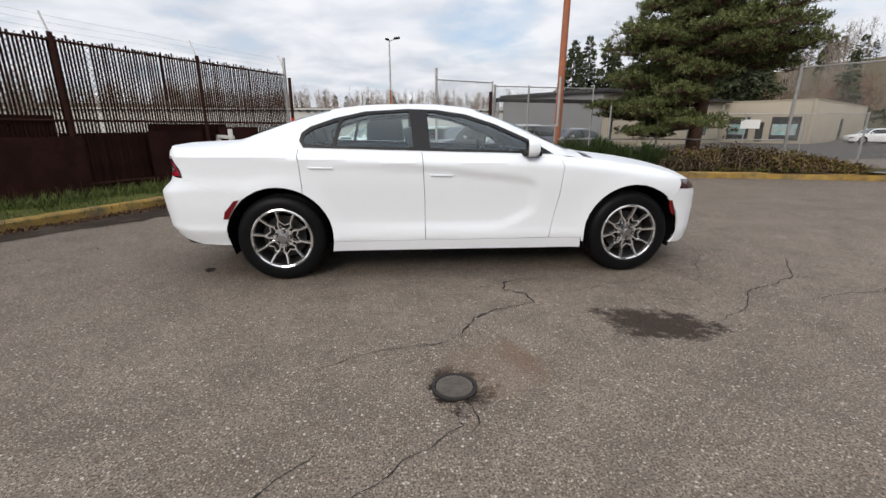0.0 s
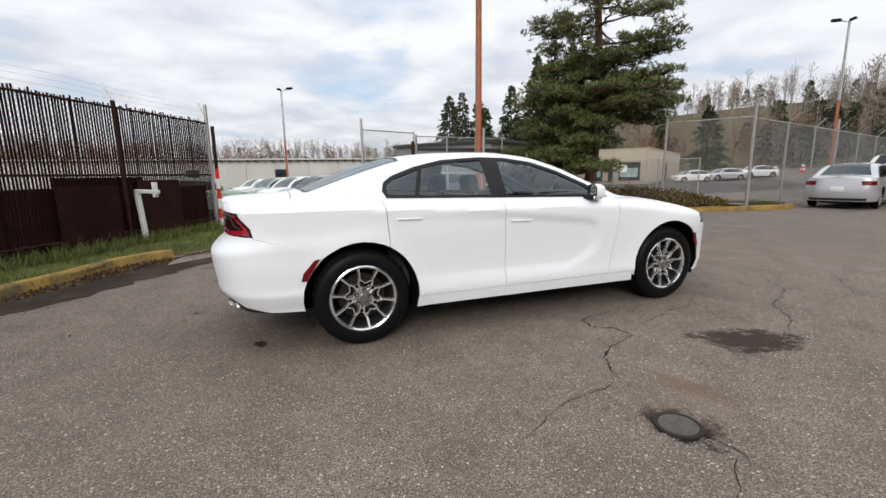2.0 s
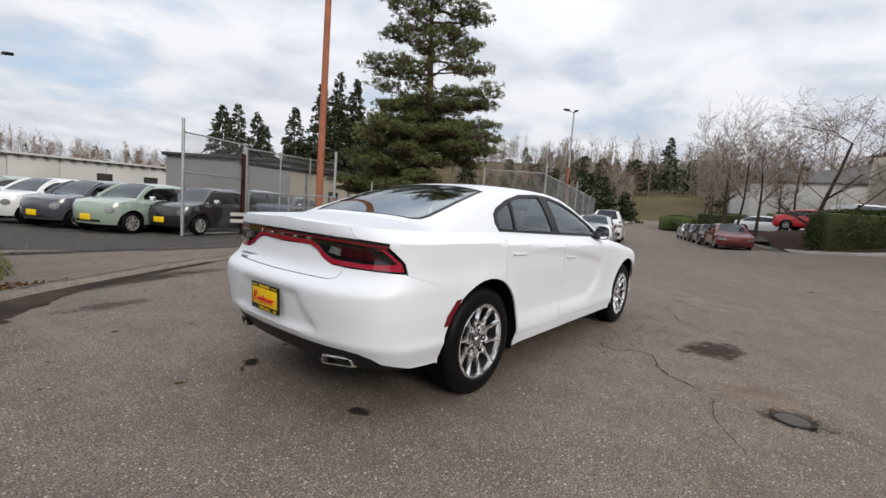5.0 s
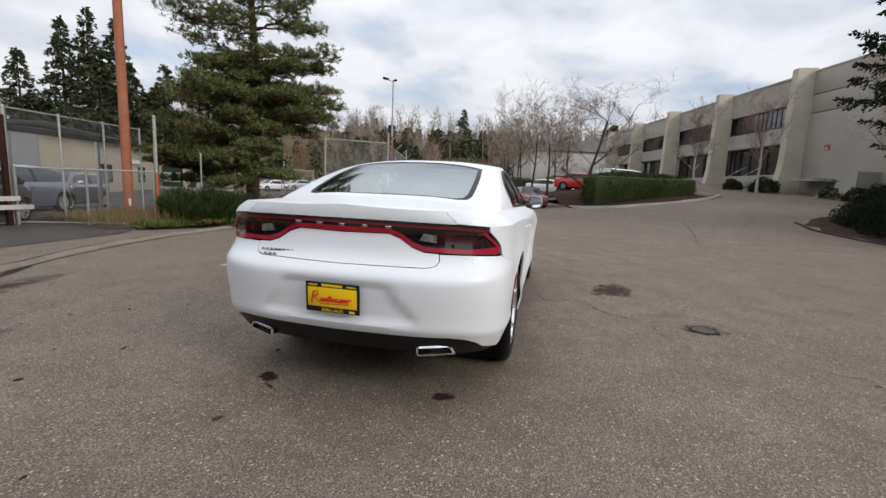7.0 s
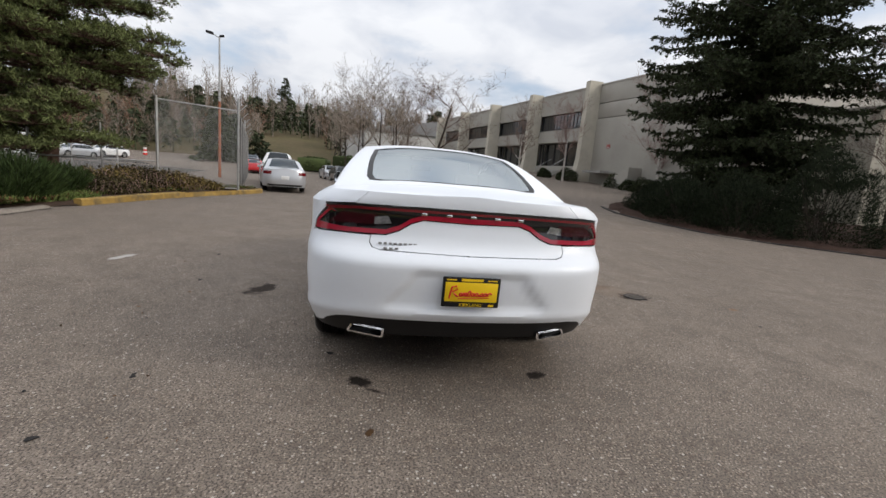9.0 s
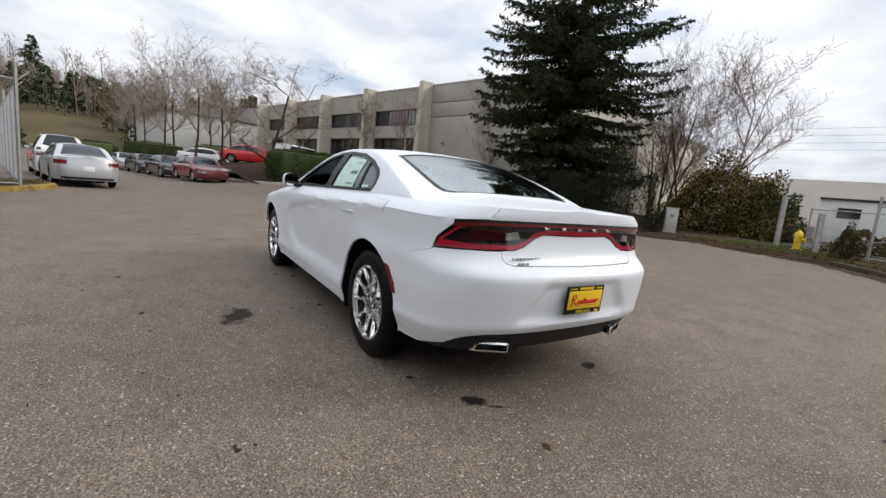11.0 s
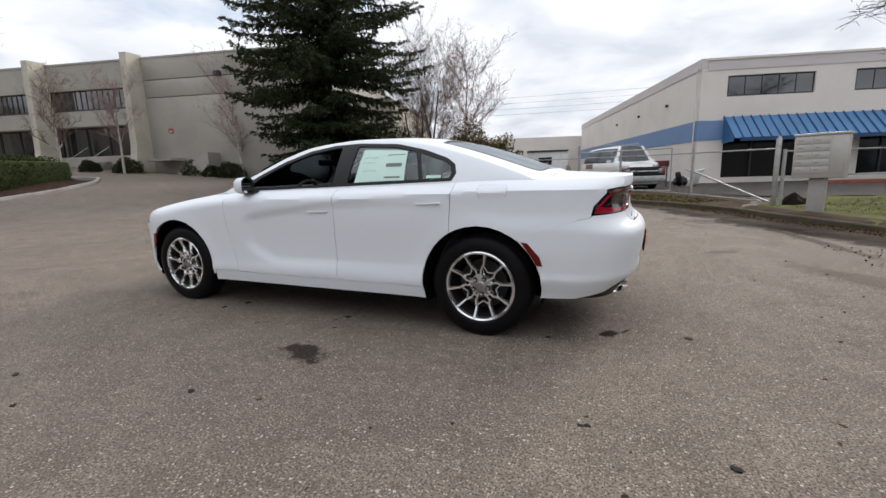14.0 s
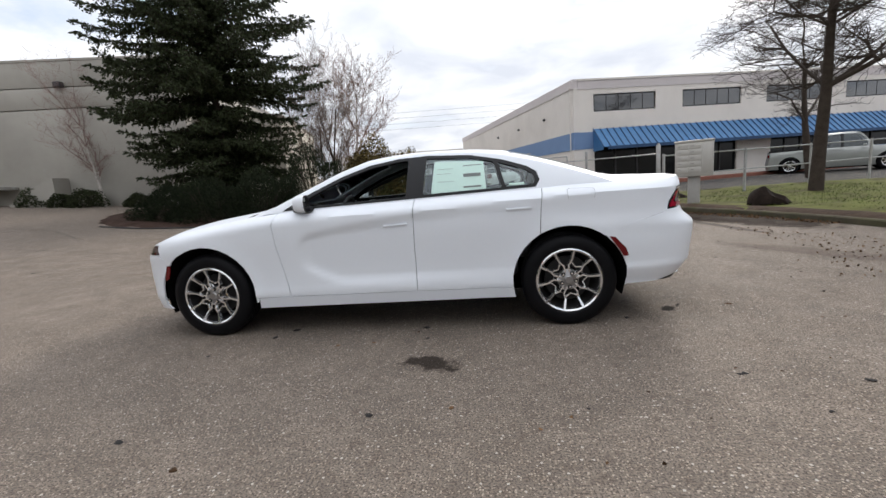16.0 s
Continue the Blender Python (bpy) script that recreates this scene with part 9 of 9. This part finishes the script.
def pine():
    """Old two-needle pine: open limbs with tufted pads above, a dense layered skirt below."""
    rng = np.random.default_rng(4)
    t = thing("pine_tree", "large pine with tufted layers and a dense low skirt", "tree", pose(9.31, 9.6, 0.1))
    H = 11.6
    zs = np.linspace(-0.2, H, 14)
    pts = np.c_[0.14 * np.sin(zs * 0.55), 0.12 * np.cos(zs * 0.5), zs]
    rad = 0.24 * (1 - zs / H * 0.86)
    part("trunk", fast_mesh("trunk", *segs(pts[:-1], pts[1:], rad[:-1], rad[1:], 12), M_PINEBARK, True), None, t)
    A, B, RA, RB, C, D = [], [], [], [], [], []

    def pad(q, out, side, r, flat, tufts, blades_):
        """A flattened clump of needle tufts on short twigs round q."""
        n = int(tufts * r * r * 2.2) + 6
        rr, b = r * np.sqrt(rng.uniform(0, 1, n)), rng.uniform(0, 2 * np.pi, n)
        lump = 1 + 0.28 * np.sin(3 * b + rng.uniform(0, 6)) + 0.18 * np.sin(5 * b + rng.uniform(0, 6))
        e = q + out * (rr * np.cos(b) * lump * 1.15)[:, None] + side * (rr * np.sin(b) * lump)[:, None]
        e[:, 2] += flat * r * (1 - (rr / r) ** 2) + rng.normal(0, 0.05, n)
        A.extend([q - np.array([0, 0, 0.05])] * n); B.extend(e); RA.extend([0.009] * n); RB.extend([0.004] * n)
        k = np.repeat(np.arange(n), blades_)
        d = rng.normal(0, 0.55, (len(k), 3)) + np.array([0, 0, 0.55]) + out * 0.35
        C.append(e[k] + rng.normal(0, 0.025, (len(k), 3))); D.append(d / np.linalg.norm(d, axis=1, keepdims=True))

    def bough(h, a, L, rise, pads, pad_r, flat=0.30, tufts=52, blades_=17):
        p = np.array([np.interp(h, zs, pts[:, 0]), np.interp(h, zs, pts[:, 1]), h])
        out = np.array([math.cos(a), math.sin(a), 0.0])
        side = np.cross(out, [0, 0, 1.0])
        prev, m = p, 8
        bend = rng.normal(0, 0.16)
        for i in range(1, m + 1):
            f = i / m
            q = p + out * L * f + side * bend * L * f * f + np.array([0, 0, L * (rise * f - 0.34 * f * f + 0.22 * f ** 4)]) + rng.normal(0, 0.025, 3)
            A.append(prev); B.append(q); RA.append(0.026 * L ** 0.7 * (1.10 - f) + 0.008); RB.append(0.026 * L ** 0.7 * (1.0 - f) + 0.007)
            if i in pads:
                for sd in ((-1, 1) if i < m else (0,)):
                    w = sd * L * (0.10 + 0.16 * (1 - f)) * rng.uniform(0.5, 1.3)
                    c = q + side * w + out * abs(w) * 0.5 + np.array([0, 0, rng.normal(0.04, 0.05)])
                    A.append(q); B.append(c); RA.append(0.014); RB.append(0.008)
                    pad(c, out, side, pad_r * rng.uniform(0.7, 1.2) * (0.8 + 0.3 * f), flat, tufts, blades_)
            prev = q
    # skirt: shelves one above the other, open below on the side of the road
    for k in range(46):
        h = 1.35 + 3.0 * (k / 46) + rng.uniform(-0.1, 0.1)
        a = k * 2.39996 + rng.uniform(-0.3, 0.3)
        if math.cos(a + radians(33)) > 0.1 and h < 3.0:
            continue
        bough(h, a, np.interp(h, [1.2, 2.4, 3.6, 4.4], [2.6, 2.9, 2.9, 2.3]) * rng.uniform(0.72, 1.08), 0.16, (3, 5, 7, 8), 0.46, 0.34, 44, 14)
    for k in range(14):                       # lowest boughs on the sheltered side
        bough(rng.uniform(1.0, 2.2), radians(rng.uniform(60, 240)), rng.uniform(2.2, 3.3), 0.05, (4, 6, 8), 0.46)
    # limbs above, longest at two thirds, in loose storeys with sky between
    for k in range(50):
        st = k // 5
        h = 4.95 + 0.66 * st + rng.uniform(-0.18, 0.18)
        if h > H - 0.3:
            break
        reach = np.interp(h, [4.9, 5.6, 6.8, 8.0, 9.2, 10.4, 11.4], [2.2, 2.7, 2.6, 2.1, 1.9, 1.3, 0.5])
        bough(h, (k % 5) * 1.2566 + st * 0.85 + rng.uniform(-0.3, 0.3), reach * rng.uniform(0.66, 1.12), rng.uniform(0.10, 0.34), (4, 6, 8) if reach > 1.2 else (3, 5, 8), 0.39, 0.36, 38, 15)
    for k in range(17):                       # drooping boughs that close the waist of the crown
        h = 3.7 + 1.7 * k / 17
        bough(h, k * 2.39996 + 0.7, np.interp(h, [3.9, 4.8, 5.8], [2.2, 1.7, 2.3]) * rng.uniform(0.75, 1.15), rng.uniform(-0.05, 0.14), (3, 5, 7, 8), 0.44, 0.34, 46, 14)
    for k in range(16):                       # bare broken stubs inside the crown
        h, a = rng.uniform(4.4, 8.5), rng.uniform(0, 2 * np.pi)
        L = rng.uniform(0.4, 1.1)
        p = np.array([np.interp(h, zs, pts[:, 0]), np.interp(h, zs, pts[:, 1]), h])
        A.append(p); B.append(p + np.array([math.cos(a) * L, math.sin(a) * L, rng.uniform(-0.1, 0.25)])); RA.append(0.02); RB.append(0.005)
    part("bough_frame", fast_mesh("bough_frame", *segs(A, B, RA, RB, 3), M_PINEBARK), None, t)
    part("crown", needle_mesh("crown", rng, C, D, 0.125, 0.0132, 0.25, M_NEEDLE), None, t)


def spruce():
    """Tall spruce: boughs in storeys, flat sprays of side twigs, drooping at their ends."""
    rng = np.random.default_rng(23)
    x0, y0 = 11.7, -15.2
    t = thing("spruce_tree", "tall dense dark spruce on a bark bed", "tree", pose(x0, y0, ground_z(x0, y0)))
    H = 13.5
    zs = np.linspace(-0.2, H, 12)
    pts = np.c_[0.05 * np.sin(zs * 0.5), 0.05 * np.cos(zs * 0.4), zs]
    part("trunk", fast_mesh("trunk", *segs(pts[:-1], pts[1:], 0.25 * (1.02 - zs[:-1] / H), 0.25 * (1.02 - zs[1:] / H), 10), M_BARK, True), None, t)
    A, B, RA, RB, C, D = [], [], [], [], [], []

    def twig(p, d, L, droop, gap):
        """A side twig with needles on both sides; returns nothing, adds to the lists."""
        n = max(3, int(L / gap))
        f = (np.arange(n) + rng.uniform(0, 1, n)) / n
        q = p + d * (L * f)[:, None]
        q[:, 2] -= droop * L * f * f
        A.append(p); B.append(p + d * L - np.array([0, 0, droop * L])); RA.append(0.008); RB.append(0.003)
        k = np.repeat(np.arange(n), 2)
        C.append(q[k] + rng.normal(0, 0.018, (len(k), 3)))
        dd = d + np.array([0, 0, -0.6 * droop]) + rng.normal(0, 0.6, (len(k), 3))
        D.append(dd / np.linalg.norm(dd, axis=1, keepdims=True))

    reach_z = [0.2, 1.5, 3.2, 5.0, 6.6, 8.0, 9.2, 10.8, 12.0, 13.4]
    reach_r = [2.7, 3.0, 3.8, 4.5, 4.5, 4.5, 3.8, 2.3, 1.2, 0.15]
    k, h = 0, 0.35
    while h < H - 0.15:
        near = int(np.interp(h, [0, 4, 9, 13], [11, 9, 8, 6]))
        ph = rng.uniform(0, 6.28)
        for j in range(near):
            hh = max(0.2, h + rng.normal(0, 0.20))
            a = ph + j * 6.2832 / near + rng.uniform(-0.28, 0.28)
            L = np.interp(hh, reach_z, reach_r) * (rng.uniform(0.78, 1.12) if rng.uniform() > 0.22 else rng.uniform(0.4, 0.7))
            out = np.array([math.cos(a), math.sin(a), 0.0])
            side = np.cross(out, [0, 0, 1.0])
            up = np.interp(hh, [0, 5, 10, 13], [0.02, 0.10, 0.28, 0.6]) + rng.normal(0, 0.05)
            dr = np.interp(hh, [0, 6, 11, 13], [0.30, 0.30, 0.22, 0.05])
            p = np.array([np.interp(hh, zs, pts[:, 0]), np.interp(hh, zs, pts[:, 1]), hh])
            m = 9
            prev = p
            bend = rng.normal(0, 0.07)
            for i in range(1, m + 1):
                f = i / m
                q = p + out * L * f + side * bend * L * f * f + np.array([0, 0, L * (up * f - dr * f * f + 0.16 * f ** 5)])
                A.append(prev); B.append(q); RA.append(0.012 * L * (1.1 - f) + 0.006); RB.append(0.012 * L * (1.0 - f) + 0.005)
                if f > 0.1:
                    steps = max(1, int(L / m / 0.16))
                    for u in range(steps):
                        w = prev + (q - prev) * (u + rng.uniform()) / steps
                        for sd in (-1, 1):
                            ll = (0.30 * L * (1.08 - f) ** 0.8 * f ** 0.4 + 0.16) * rng.uniform(0.55, 1.15)
                            d = out * rng.uniform(0.5, 0.95) + side * sd * rng.uniform(0.55, 0.95) + np.array([0, 0, rng.normal(0.04, 0.10)])
                            twig(w, d / np.linalg.norm(d), ll, rng.uniform(0.15, 0.55), 0.042)
                        if rng.uniform() < 0.85:
                            d = np.array([0, 0, -1.0]) + out * 0.35 + rng.normal(0, 0.2, 3)
                            twig(w, d / np.linalg.norm(d), rng.uniform(0.14, 0.42), 0.0, 0.042)
                prev = q
            twig(prev, out + np.array([0, 0, 0.12]), 0.3, 0.1, 0.02)
        k += 1
        h += np.interp(h, [0, 4, 9, 13], [0.36, 0.42, 0.45, 0.40])
    part("bough_frame", fast_mesh("bough_frame", *segs(A, B, RA, RB, 3), M_BARK), None, t)
    part("crown", needle_mesh("crown", rng, C, D, 0.135, 0.034, 0.15, M_SPRUCE), None, t)


pine()
spruce()
for i, (bx, by, br, bh) in enumerate(((11.8, -11.6, 1.6, 1.3), (10.0, -11.3, 1.7, 1.5), (8.2, -12.0, 1.7, 1.9), (6.8, -13.6, 1.6, 2.9))):
    bush(bx, by, br, br * 0.8, bh, 60 + i, "dark spreading juniper under the spruce" if i < 3 else "tall dark juniper beside the spruce", M_JUNIPER, 16000, 0.13, "juniper_shrub", wid=0.075, group="junipers", spread=0.5, upright=0.2)
ub = thing("utility_box", "pale grey steel utility cabinet beside the juniper", "utility box", pose(4.9, -14.2, ground_z(4.9, -14.2) + 0.08, 0, 0, 35))
part("plinth", Geo().box(-0.24, 0.24, -0.18, 0.18, -0.1, 0.10, None, 0.01), M_CONC, ub)
part("cabinet", Geo().box(-0.21, 0.21, -0.15, 0.15, 0.10, 0.98, None, 0.015), M_MAIL, ub)
part("lid", Geo().box(-0.23, 0.23, -0.17, 0.17, 0.98, 1.02, None, 0.01), M_MAIL, ub)
part("warning_mark", Geo().box(-0.06, 0.06, 0.15, 0.154, 0.66, 0.76), M_PRINT, ub, "small dark printed square")
bush(5.4, -18.8, 2.6, 1.8, 3.3, 71, "brownish green unclipped shrub behind the fence", M_BRAMBLE, 14000, 0.10, spread=0.9)
bush(4.0, -19.6, 1.4, 1.2, 2.4, 72, "dark green unclipped shrub behind the fence", M_SHRUB, 9000, 0.10)
bush(6.6, -20.5, 2.0, 1.6, 2.6, 73, "dark conifer hedge shrub", M_SPRUCE, 8000, 0.12)
bush(-0.3, -14.0, 0.30, 0.28, 1.05, 74, "small dark shrub at the fence", M_BRAMBLEDARK, 1500, 0.055)
bush(0.0, -16.6, 0.9, 0.6, 0.9, 75, "small brown shrub at the fence", M_BRAMBLE, 3000, 0.07)
bare_tree(9.83, -29.8, 10.5, 0.15, 31, "tall pale bare tree behind the shrubs", M_BARKPALE, M_TWIGROSE, 2, 0.42, 4, (0.06, 0.0), rise=1.0, first=0.2, thin=0.007)
for i, (cx, cy) in enumerate(((8.1, -18.9), (8.7, -19.6), (7.4, -19.4), (9.6, -20.2))):
    bare_tree(cx, cy, 8.2 - i * 0.4, 0.075, 80 + i, "multi-stemmed bare shrub tree", M_BARK, M_TWIG, 2, 0.45, 4, (0.12 * (i - 1.5), 0.1 * ((i * 7) % 3 - 1)), rise=1.0, first=0.15, group="bare clump")
bare_tree(27.0, -13.9, 5.8, 0.09, 7, "slender pale birch before the concrete building", M_BARKPALE, M_TWIGROSE, 2, 0.38, 4, rise=0.9, first=0.28, name="birch_tree")
bare_tree(21.1, -17.9, 7.2, 0.10, 8, "slender leaning birch before the concrete wall", M_BARKPALE, M_TWIGROSE, 2, 0.46, 4, (0.26, 0.03), rise=0.6, first=0.2, thin=0.003, name="birch_tree")
bare_tree(24.9, -9.6, 5.2, 0.09, 9, "young bare tree beside the hedge", M_BARKPALE, M_TWIG, 2, 0.45, 4, rise=0.8, first=0.3)
bare_tree(24.0, -3.0, 8.4, 0.13, 10, "bare tree with spreading limbs at the hedge", M_BARK, M_TWIG, 2, 0.62, 4, (0.05, -0.14), rise=0.5, first=0.2, z=0.35)
for i, (tx, ty, hh) in enumerate(((26.5, -0.9, 6.5), (30.5, 0.4, 8.5), (34.5, 1.4, 9.0), (39, 2.2, 9.5), (44, 3.6, 9.0), (50, 4.5, 10), (36, -2.5, 9.5), (56, 6, 10), (42, -1.5, 9))):
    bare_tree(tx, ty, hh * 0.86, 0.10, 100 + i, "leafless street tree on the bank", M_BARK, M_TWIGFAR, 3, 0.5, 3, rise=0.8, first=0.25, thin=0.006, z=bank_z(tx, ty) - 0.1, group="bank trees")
bare_tree(-9.9, -9.0, 9.0, 0.19, 12, "dark bare street tree with drooping twigs", M_BARK, M_BARK, 3, 0.62, 4, rise=0.25, first=0.30, thin=0.0045)
bare_tree(-14.0, -15.4, 7.5, 0.17, 13, "dark bare street tree before the awning", M_BARK, M_BARK, 2, 0.6, 4, rise=0.3, first=0.26)
for i, (bx, by, s) in enumerate(((27.8, -14.6, 1.0), (24.6, -17.0, 1.0), (23.2, -17.2, 0.8), (19.5, -18.4, 0.8), (30.0, -13.6, 0.7), (22.0, -17.6, 1.1))):
    bush(bx, by, 0.9 * s, 0.8 * s, 0.9 * s, 120 + i, "low dark shrub at the building foot", M_SHRUBDARK, 3000, 0.09, group="foundation shrubs")
for i, (bx, by, s) in enumerate(((50, -2.5, 1.8), (54, 3.0, 2.2), (58, 8.6, 1.6))):
    bush(bx, by, 2.6 * s, 1.2 * s, 1.1 * s, 130 + i, "far dark roadside hedge", M_HEDGE, 5000, 0.16, "hedge", boxy=4)


# far woods
def woods(name, label, spots, material, seed, kind="fir"):
    """Far trees as one body of many small sprays or twigs."""
    rng = np.random.default_rng(seed)
    parts_ = []
    for x, y, z, h, r in spots:
        if kind == "fir":
            n = int(22 * h)
            u = rng.uniform(0.06, 1, n) ** 0.8
            a = rng.uniform(0, 2 * np.pi, n)
            rr = r * (1 - u) ** 0.8 * rng.uniform(0.25, 1.1, n)
            c = np.c_[x + rr * np.cos(a), y + rr * np.sin(a), z + u * h]
            d = np.c_[np.cos(a), np.sin(a), np.full(n, -0.35)]
            parts_.append(blades(rng, c, d, 0.10 * h + 0.2, 0.032 * h + 0.05, 0.35))
            parts_.append(segs([(x, y, z - 1)], [(x, y, z + h)], [0.02 * h], [0.02], 4))
        else:
            A, B = [(x, y, z - 1)], [(x + rng.normal(0, 0.03 * h), y + rng.normal(0, 0.03 * h), z + h * 0.95)]
            m = int(13 + h * 1.2)
            for _ in range(m):
                u = rng.uniform(0.22, 0.95)
                a = rng.uniform(0, 2 * np.pi)
                L = r * (1.15 - u) * rng.uniform(0.5, 1.2) + 0.3
                A.append((x, y, z + u * h))
                B.append((x + L * math.cos(a) * 0.6, y + L * math.sin(a) * 0.6, z + u * h + L * rng.uniform(0.5, 1.1)))
            w = np.full(len(A), 0.045 if h < 14 else 0.06); w[0] = 0.012 * h
            parts_.append(segs(A, B, w, w * 0.3, 3))
            q = np.array(B[1:])
            c = q[rng.integers(0, len(q), len(q) * 4)] + rng.normal(0, 0.10 * r + 0.2, (len(q) * 4, 3))
            dd = np.zeros_like(c); dd[:, 2] = 1
            parts_.append(blades(rng, c, dd, 0.10 * h * 0.9 + 0.3, 0.022 + 0.0018 * h, 0.55))
    me = fast_mesh(name, *join(parts_), material)
    return tagged(part(name, me, None), label, "woods", "", "stuff")


def hill_z(x, y):
    """Wooded slopes beyond the yard."""
    d = math.hypot(x, y)
    a = math.atan2(y, x)
    e = 27.0 * smooth01(95, 240, d)
    e *= 0.40 + 0.60 * smooth01(radians(72), radians(40), a) * smooth01(radians(-40), radians(5), a)
    e *= 0.6 + 0.4 * smooth01(radians(12), radians(35), a)
    e *= smooth01(radians(175), radians(120), a) * smooth01(radians(-60), radians(-20), a)
    return ground_z(x, y) * (1 - smooth01(80, 180, d)) + e + ground_z(190, 0) * smooth01(80, 180, d) * 0.0 + 5.5 * smooth01(72, 120, d) * smooth01(radians(45), radians(15), a) * smooth01(radians(-25), radians(5), a)


gh = Geo()
RS = [72, 85, 100, 120, 145, 175, 210, 260, 330]
AS = [radians(-70 + 5 * i) for i in range(51)]
for r_ in RS:
    for a_ in AS:
        hx, hy_ = r_ * math.cos(a_), r_ * math.sin(a_)
        gh.v.append((hx, hy_, hill_z(hx, hy_) + (0.0 if r_ > 72 else -1.5)))
for j_ in range(len(RS) - 1):
    for i_ in range(len(AS) - 1):
        k_ = j_ * len(AS) + i_
        gh.f.append((k_, k_ + len(AS), k_ + len(AS) + 1, k_ + 1))
solid("hillside", gh, M_HILLGRASS, "far grassy and wooded hillside", "hill", "structure")
rw = random.Random(8)
firs, bares, brush = [], [], []
for i in range(1000):
    a_ = radians(rw.uniform(-38, 118))
    d_ = rw.uniform(105, 245)
    x_, y_ = d_ * math.cos(a_), d_ * math.sin(a_)
    if abs(math.degrees(a_) - 13) < 7 and d_ < 112:
        continue
    z_ = hill_z(x_, y_)
    deg = math.degrees(a_)
    k_ = rw.random()
    small = 0.62 if deg > 62 else 1.0
    if k_ < (0.30 if deg < 45 else 0.16):
        h_ = rw.uniform(5, 9.5) * small
        firs.append((x_, y_, z_, h_, h_ * 0.25))
    else:
        h_ = rw.uniform(8, 14) * small
        bares.append((x_, y_, z_, h_, h_ * 0.24))
for i in range(190):
    a_ = radians(rw.uniform(1, 27))
    d_ = rw.uniform(108, 175)
    x_, y_ = d_ * math.cos(a_), d_ * math.sin(a_)
    h_ = rw.uniform(8, 13)
    (firs if rw.random() < 0.30 else bares).append((x_, y_, hill_z(x_, y_), h_ * 0.7, h_ * 0.2))
for i in range(150):
    deg = rw.choice((rw.uniform(14.5, 32), rw.uniform(14.5, 32), rw.uniform(-3, 6.5)))
    d_ = rw.uniform(80, 114)
    x_, y_ = d_ * math.cos(radians(deg)), d_ * math.sin(radians(deg))
    h_ = rw.uniform(3.5, 6.5)
    (firs if rw.random() < 0.22 else bares).append((x_, y_, hill_z(x_, y_), h_, h_ * 0.26))
for i in range(160):
    deg = rw.uniform(112, 152)
    d_ = rw.uniform(88, 130)
    h_ = rw.uniform(6, 10)
    bares.append((d_ * math.cos(radians(deg)), d_ * math.sin(radians(deg)), 0.0, h_, h_ * 0.24))
for i in range(420):
    a_ = radians(rw.uniform(-38, 118))
    d_ = rw.uniform(82, 150)
    if 7.5 < math.degrees(a_) < 14:
        continue
    x_, y_ = d_ * math.cos(a_), d_ * math.sin(a_)
    h_ = rw.uniform(3.5, 7)
    brush.append((x_, y_, hill_z(x_, y_), h_, h_ * 0.6))
woods("far_fir_woods", "far dark fir trees on the hillside", firs, M_FARCON, 1)
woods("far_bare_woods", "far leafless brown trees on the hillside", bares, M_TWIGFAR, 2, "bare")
woods("far_brush", "far brown brush at the foot of the hill", brush, mat("russet_brush", (0.17, 0.095, 0.06), 0.95, var=0.4, scale=0.2, island=0.6), 3, "bare")
for i, (tx, ty, th, tr_) in enumerate(((31.5, 79, 17, 3.0), (34.5, 79.5, 18, 3.2), (38, 79, 17, 3.0), (40.5, 81, 15.5, 2.8), (44.7, 68.1, 23, 3.0), (47.1, 66.3, 25, 3.2), (49.8, 64.5, 24, 3.0), (41.0, 71, 18, 3.0), (53, 63, 14, 3.0), (44, 71, 12, 3.4), (32.0, 45.5, 14.5, 2.6), (35, 45, 13.5, 2.6), (37.5, 43, 14, 2.8), (39, 46, 12, 2.5), (60.3, 22.1, 7.5, 2.2), (65.0, 21.8, 6.5, 2.0), (69.0, 22.6, 7.0, 2.0), (152, 31, 17, 3.4), (64, 17.5, 4.5, 1.7), (70, 52, 11, 2.6), (83, 40, 8, 2.2), (92, 36, 7.5, 2.0))):
    far_fir(tx, ty, th, tr_ * 1.55, 200 + i, "dark fir tree beyond the lot", hill_z(tx, ty) if math.hypot(tx, ty) > 72 else ground_z(tx, ty))
ct = thing("overhead_cable", "thin overhead power lines", "cable")
for i in range(4):
    z0 = 12.0 + 0.9 * i
    part("wire", Geo().tube([(-70 + 10 * k, -82 + 1.5 * k, z0 - 1.6 * math.sin(math.pi * k / 16)) for k in range(17)], 0.014, 4), M_CABLE, ct)
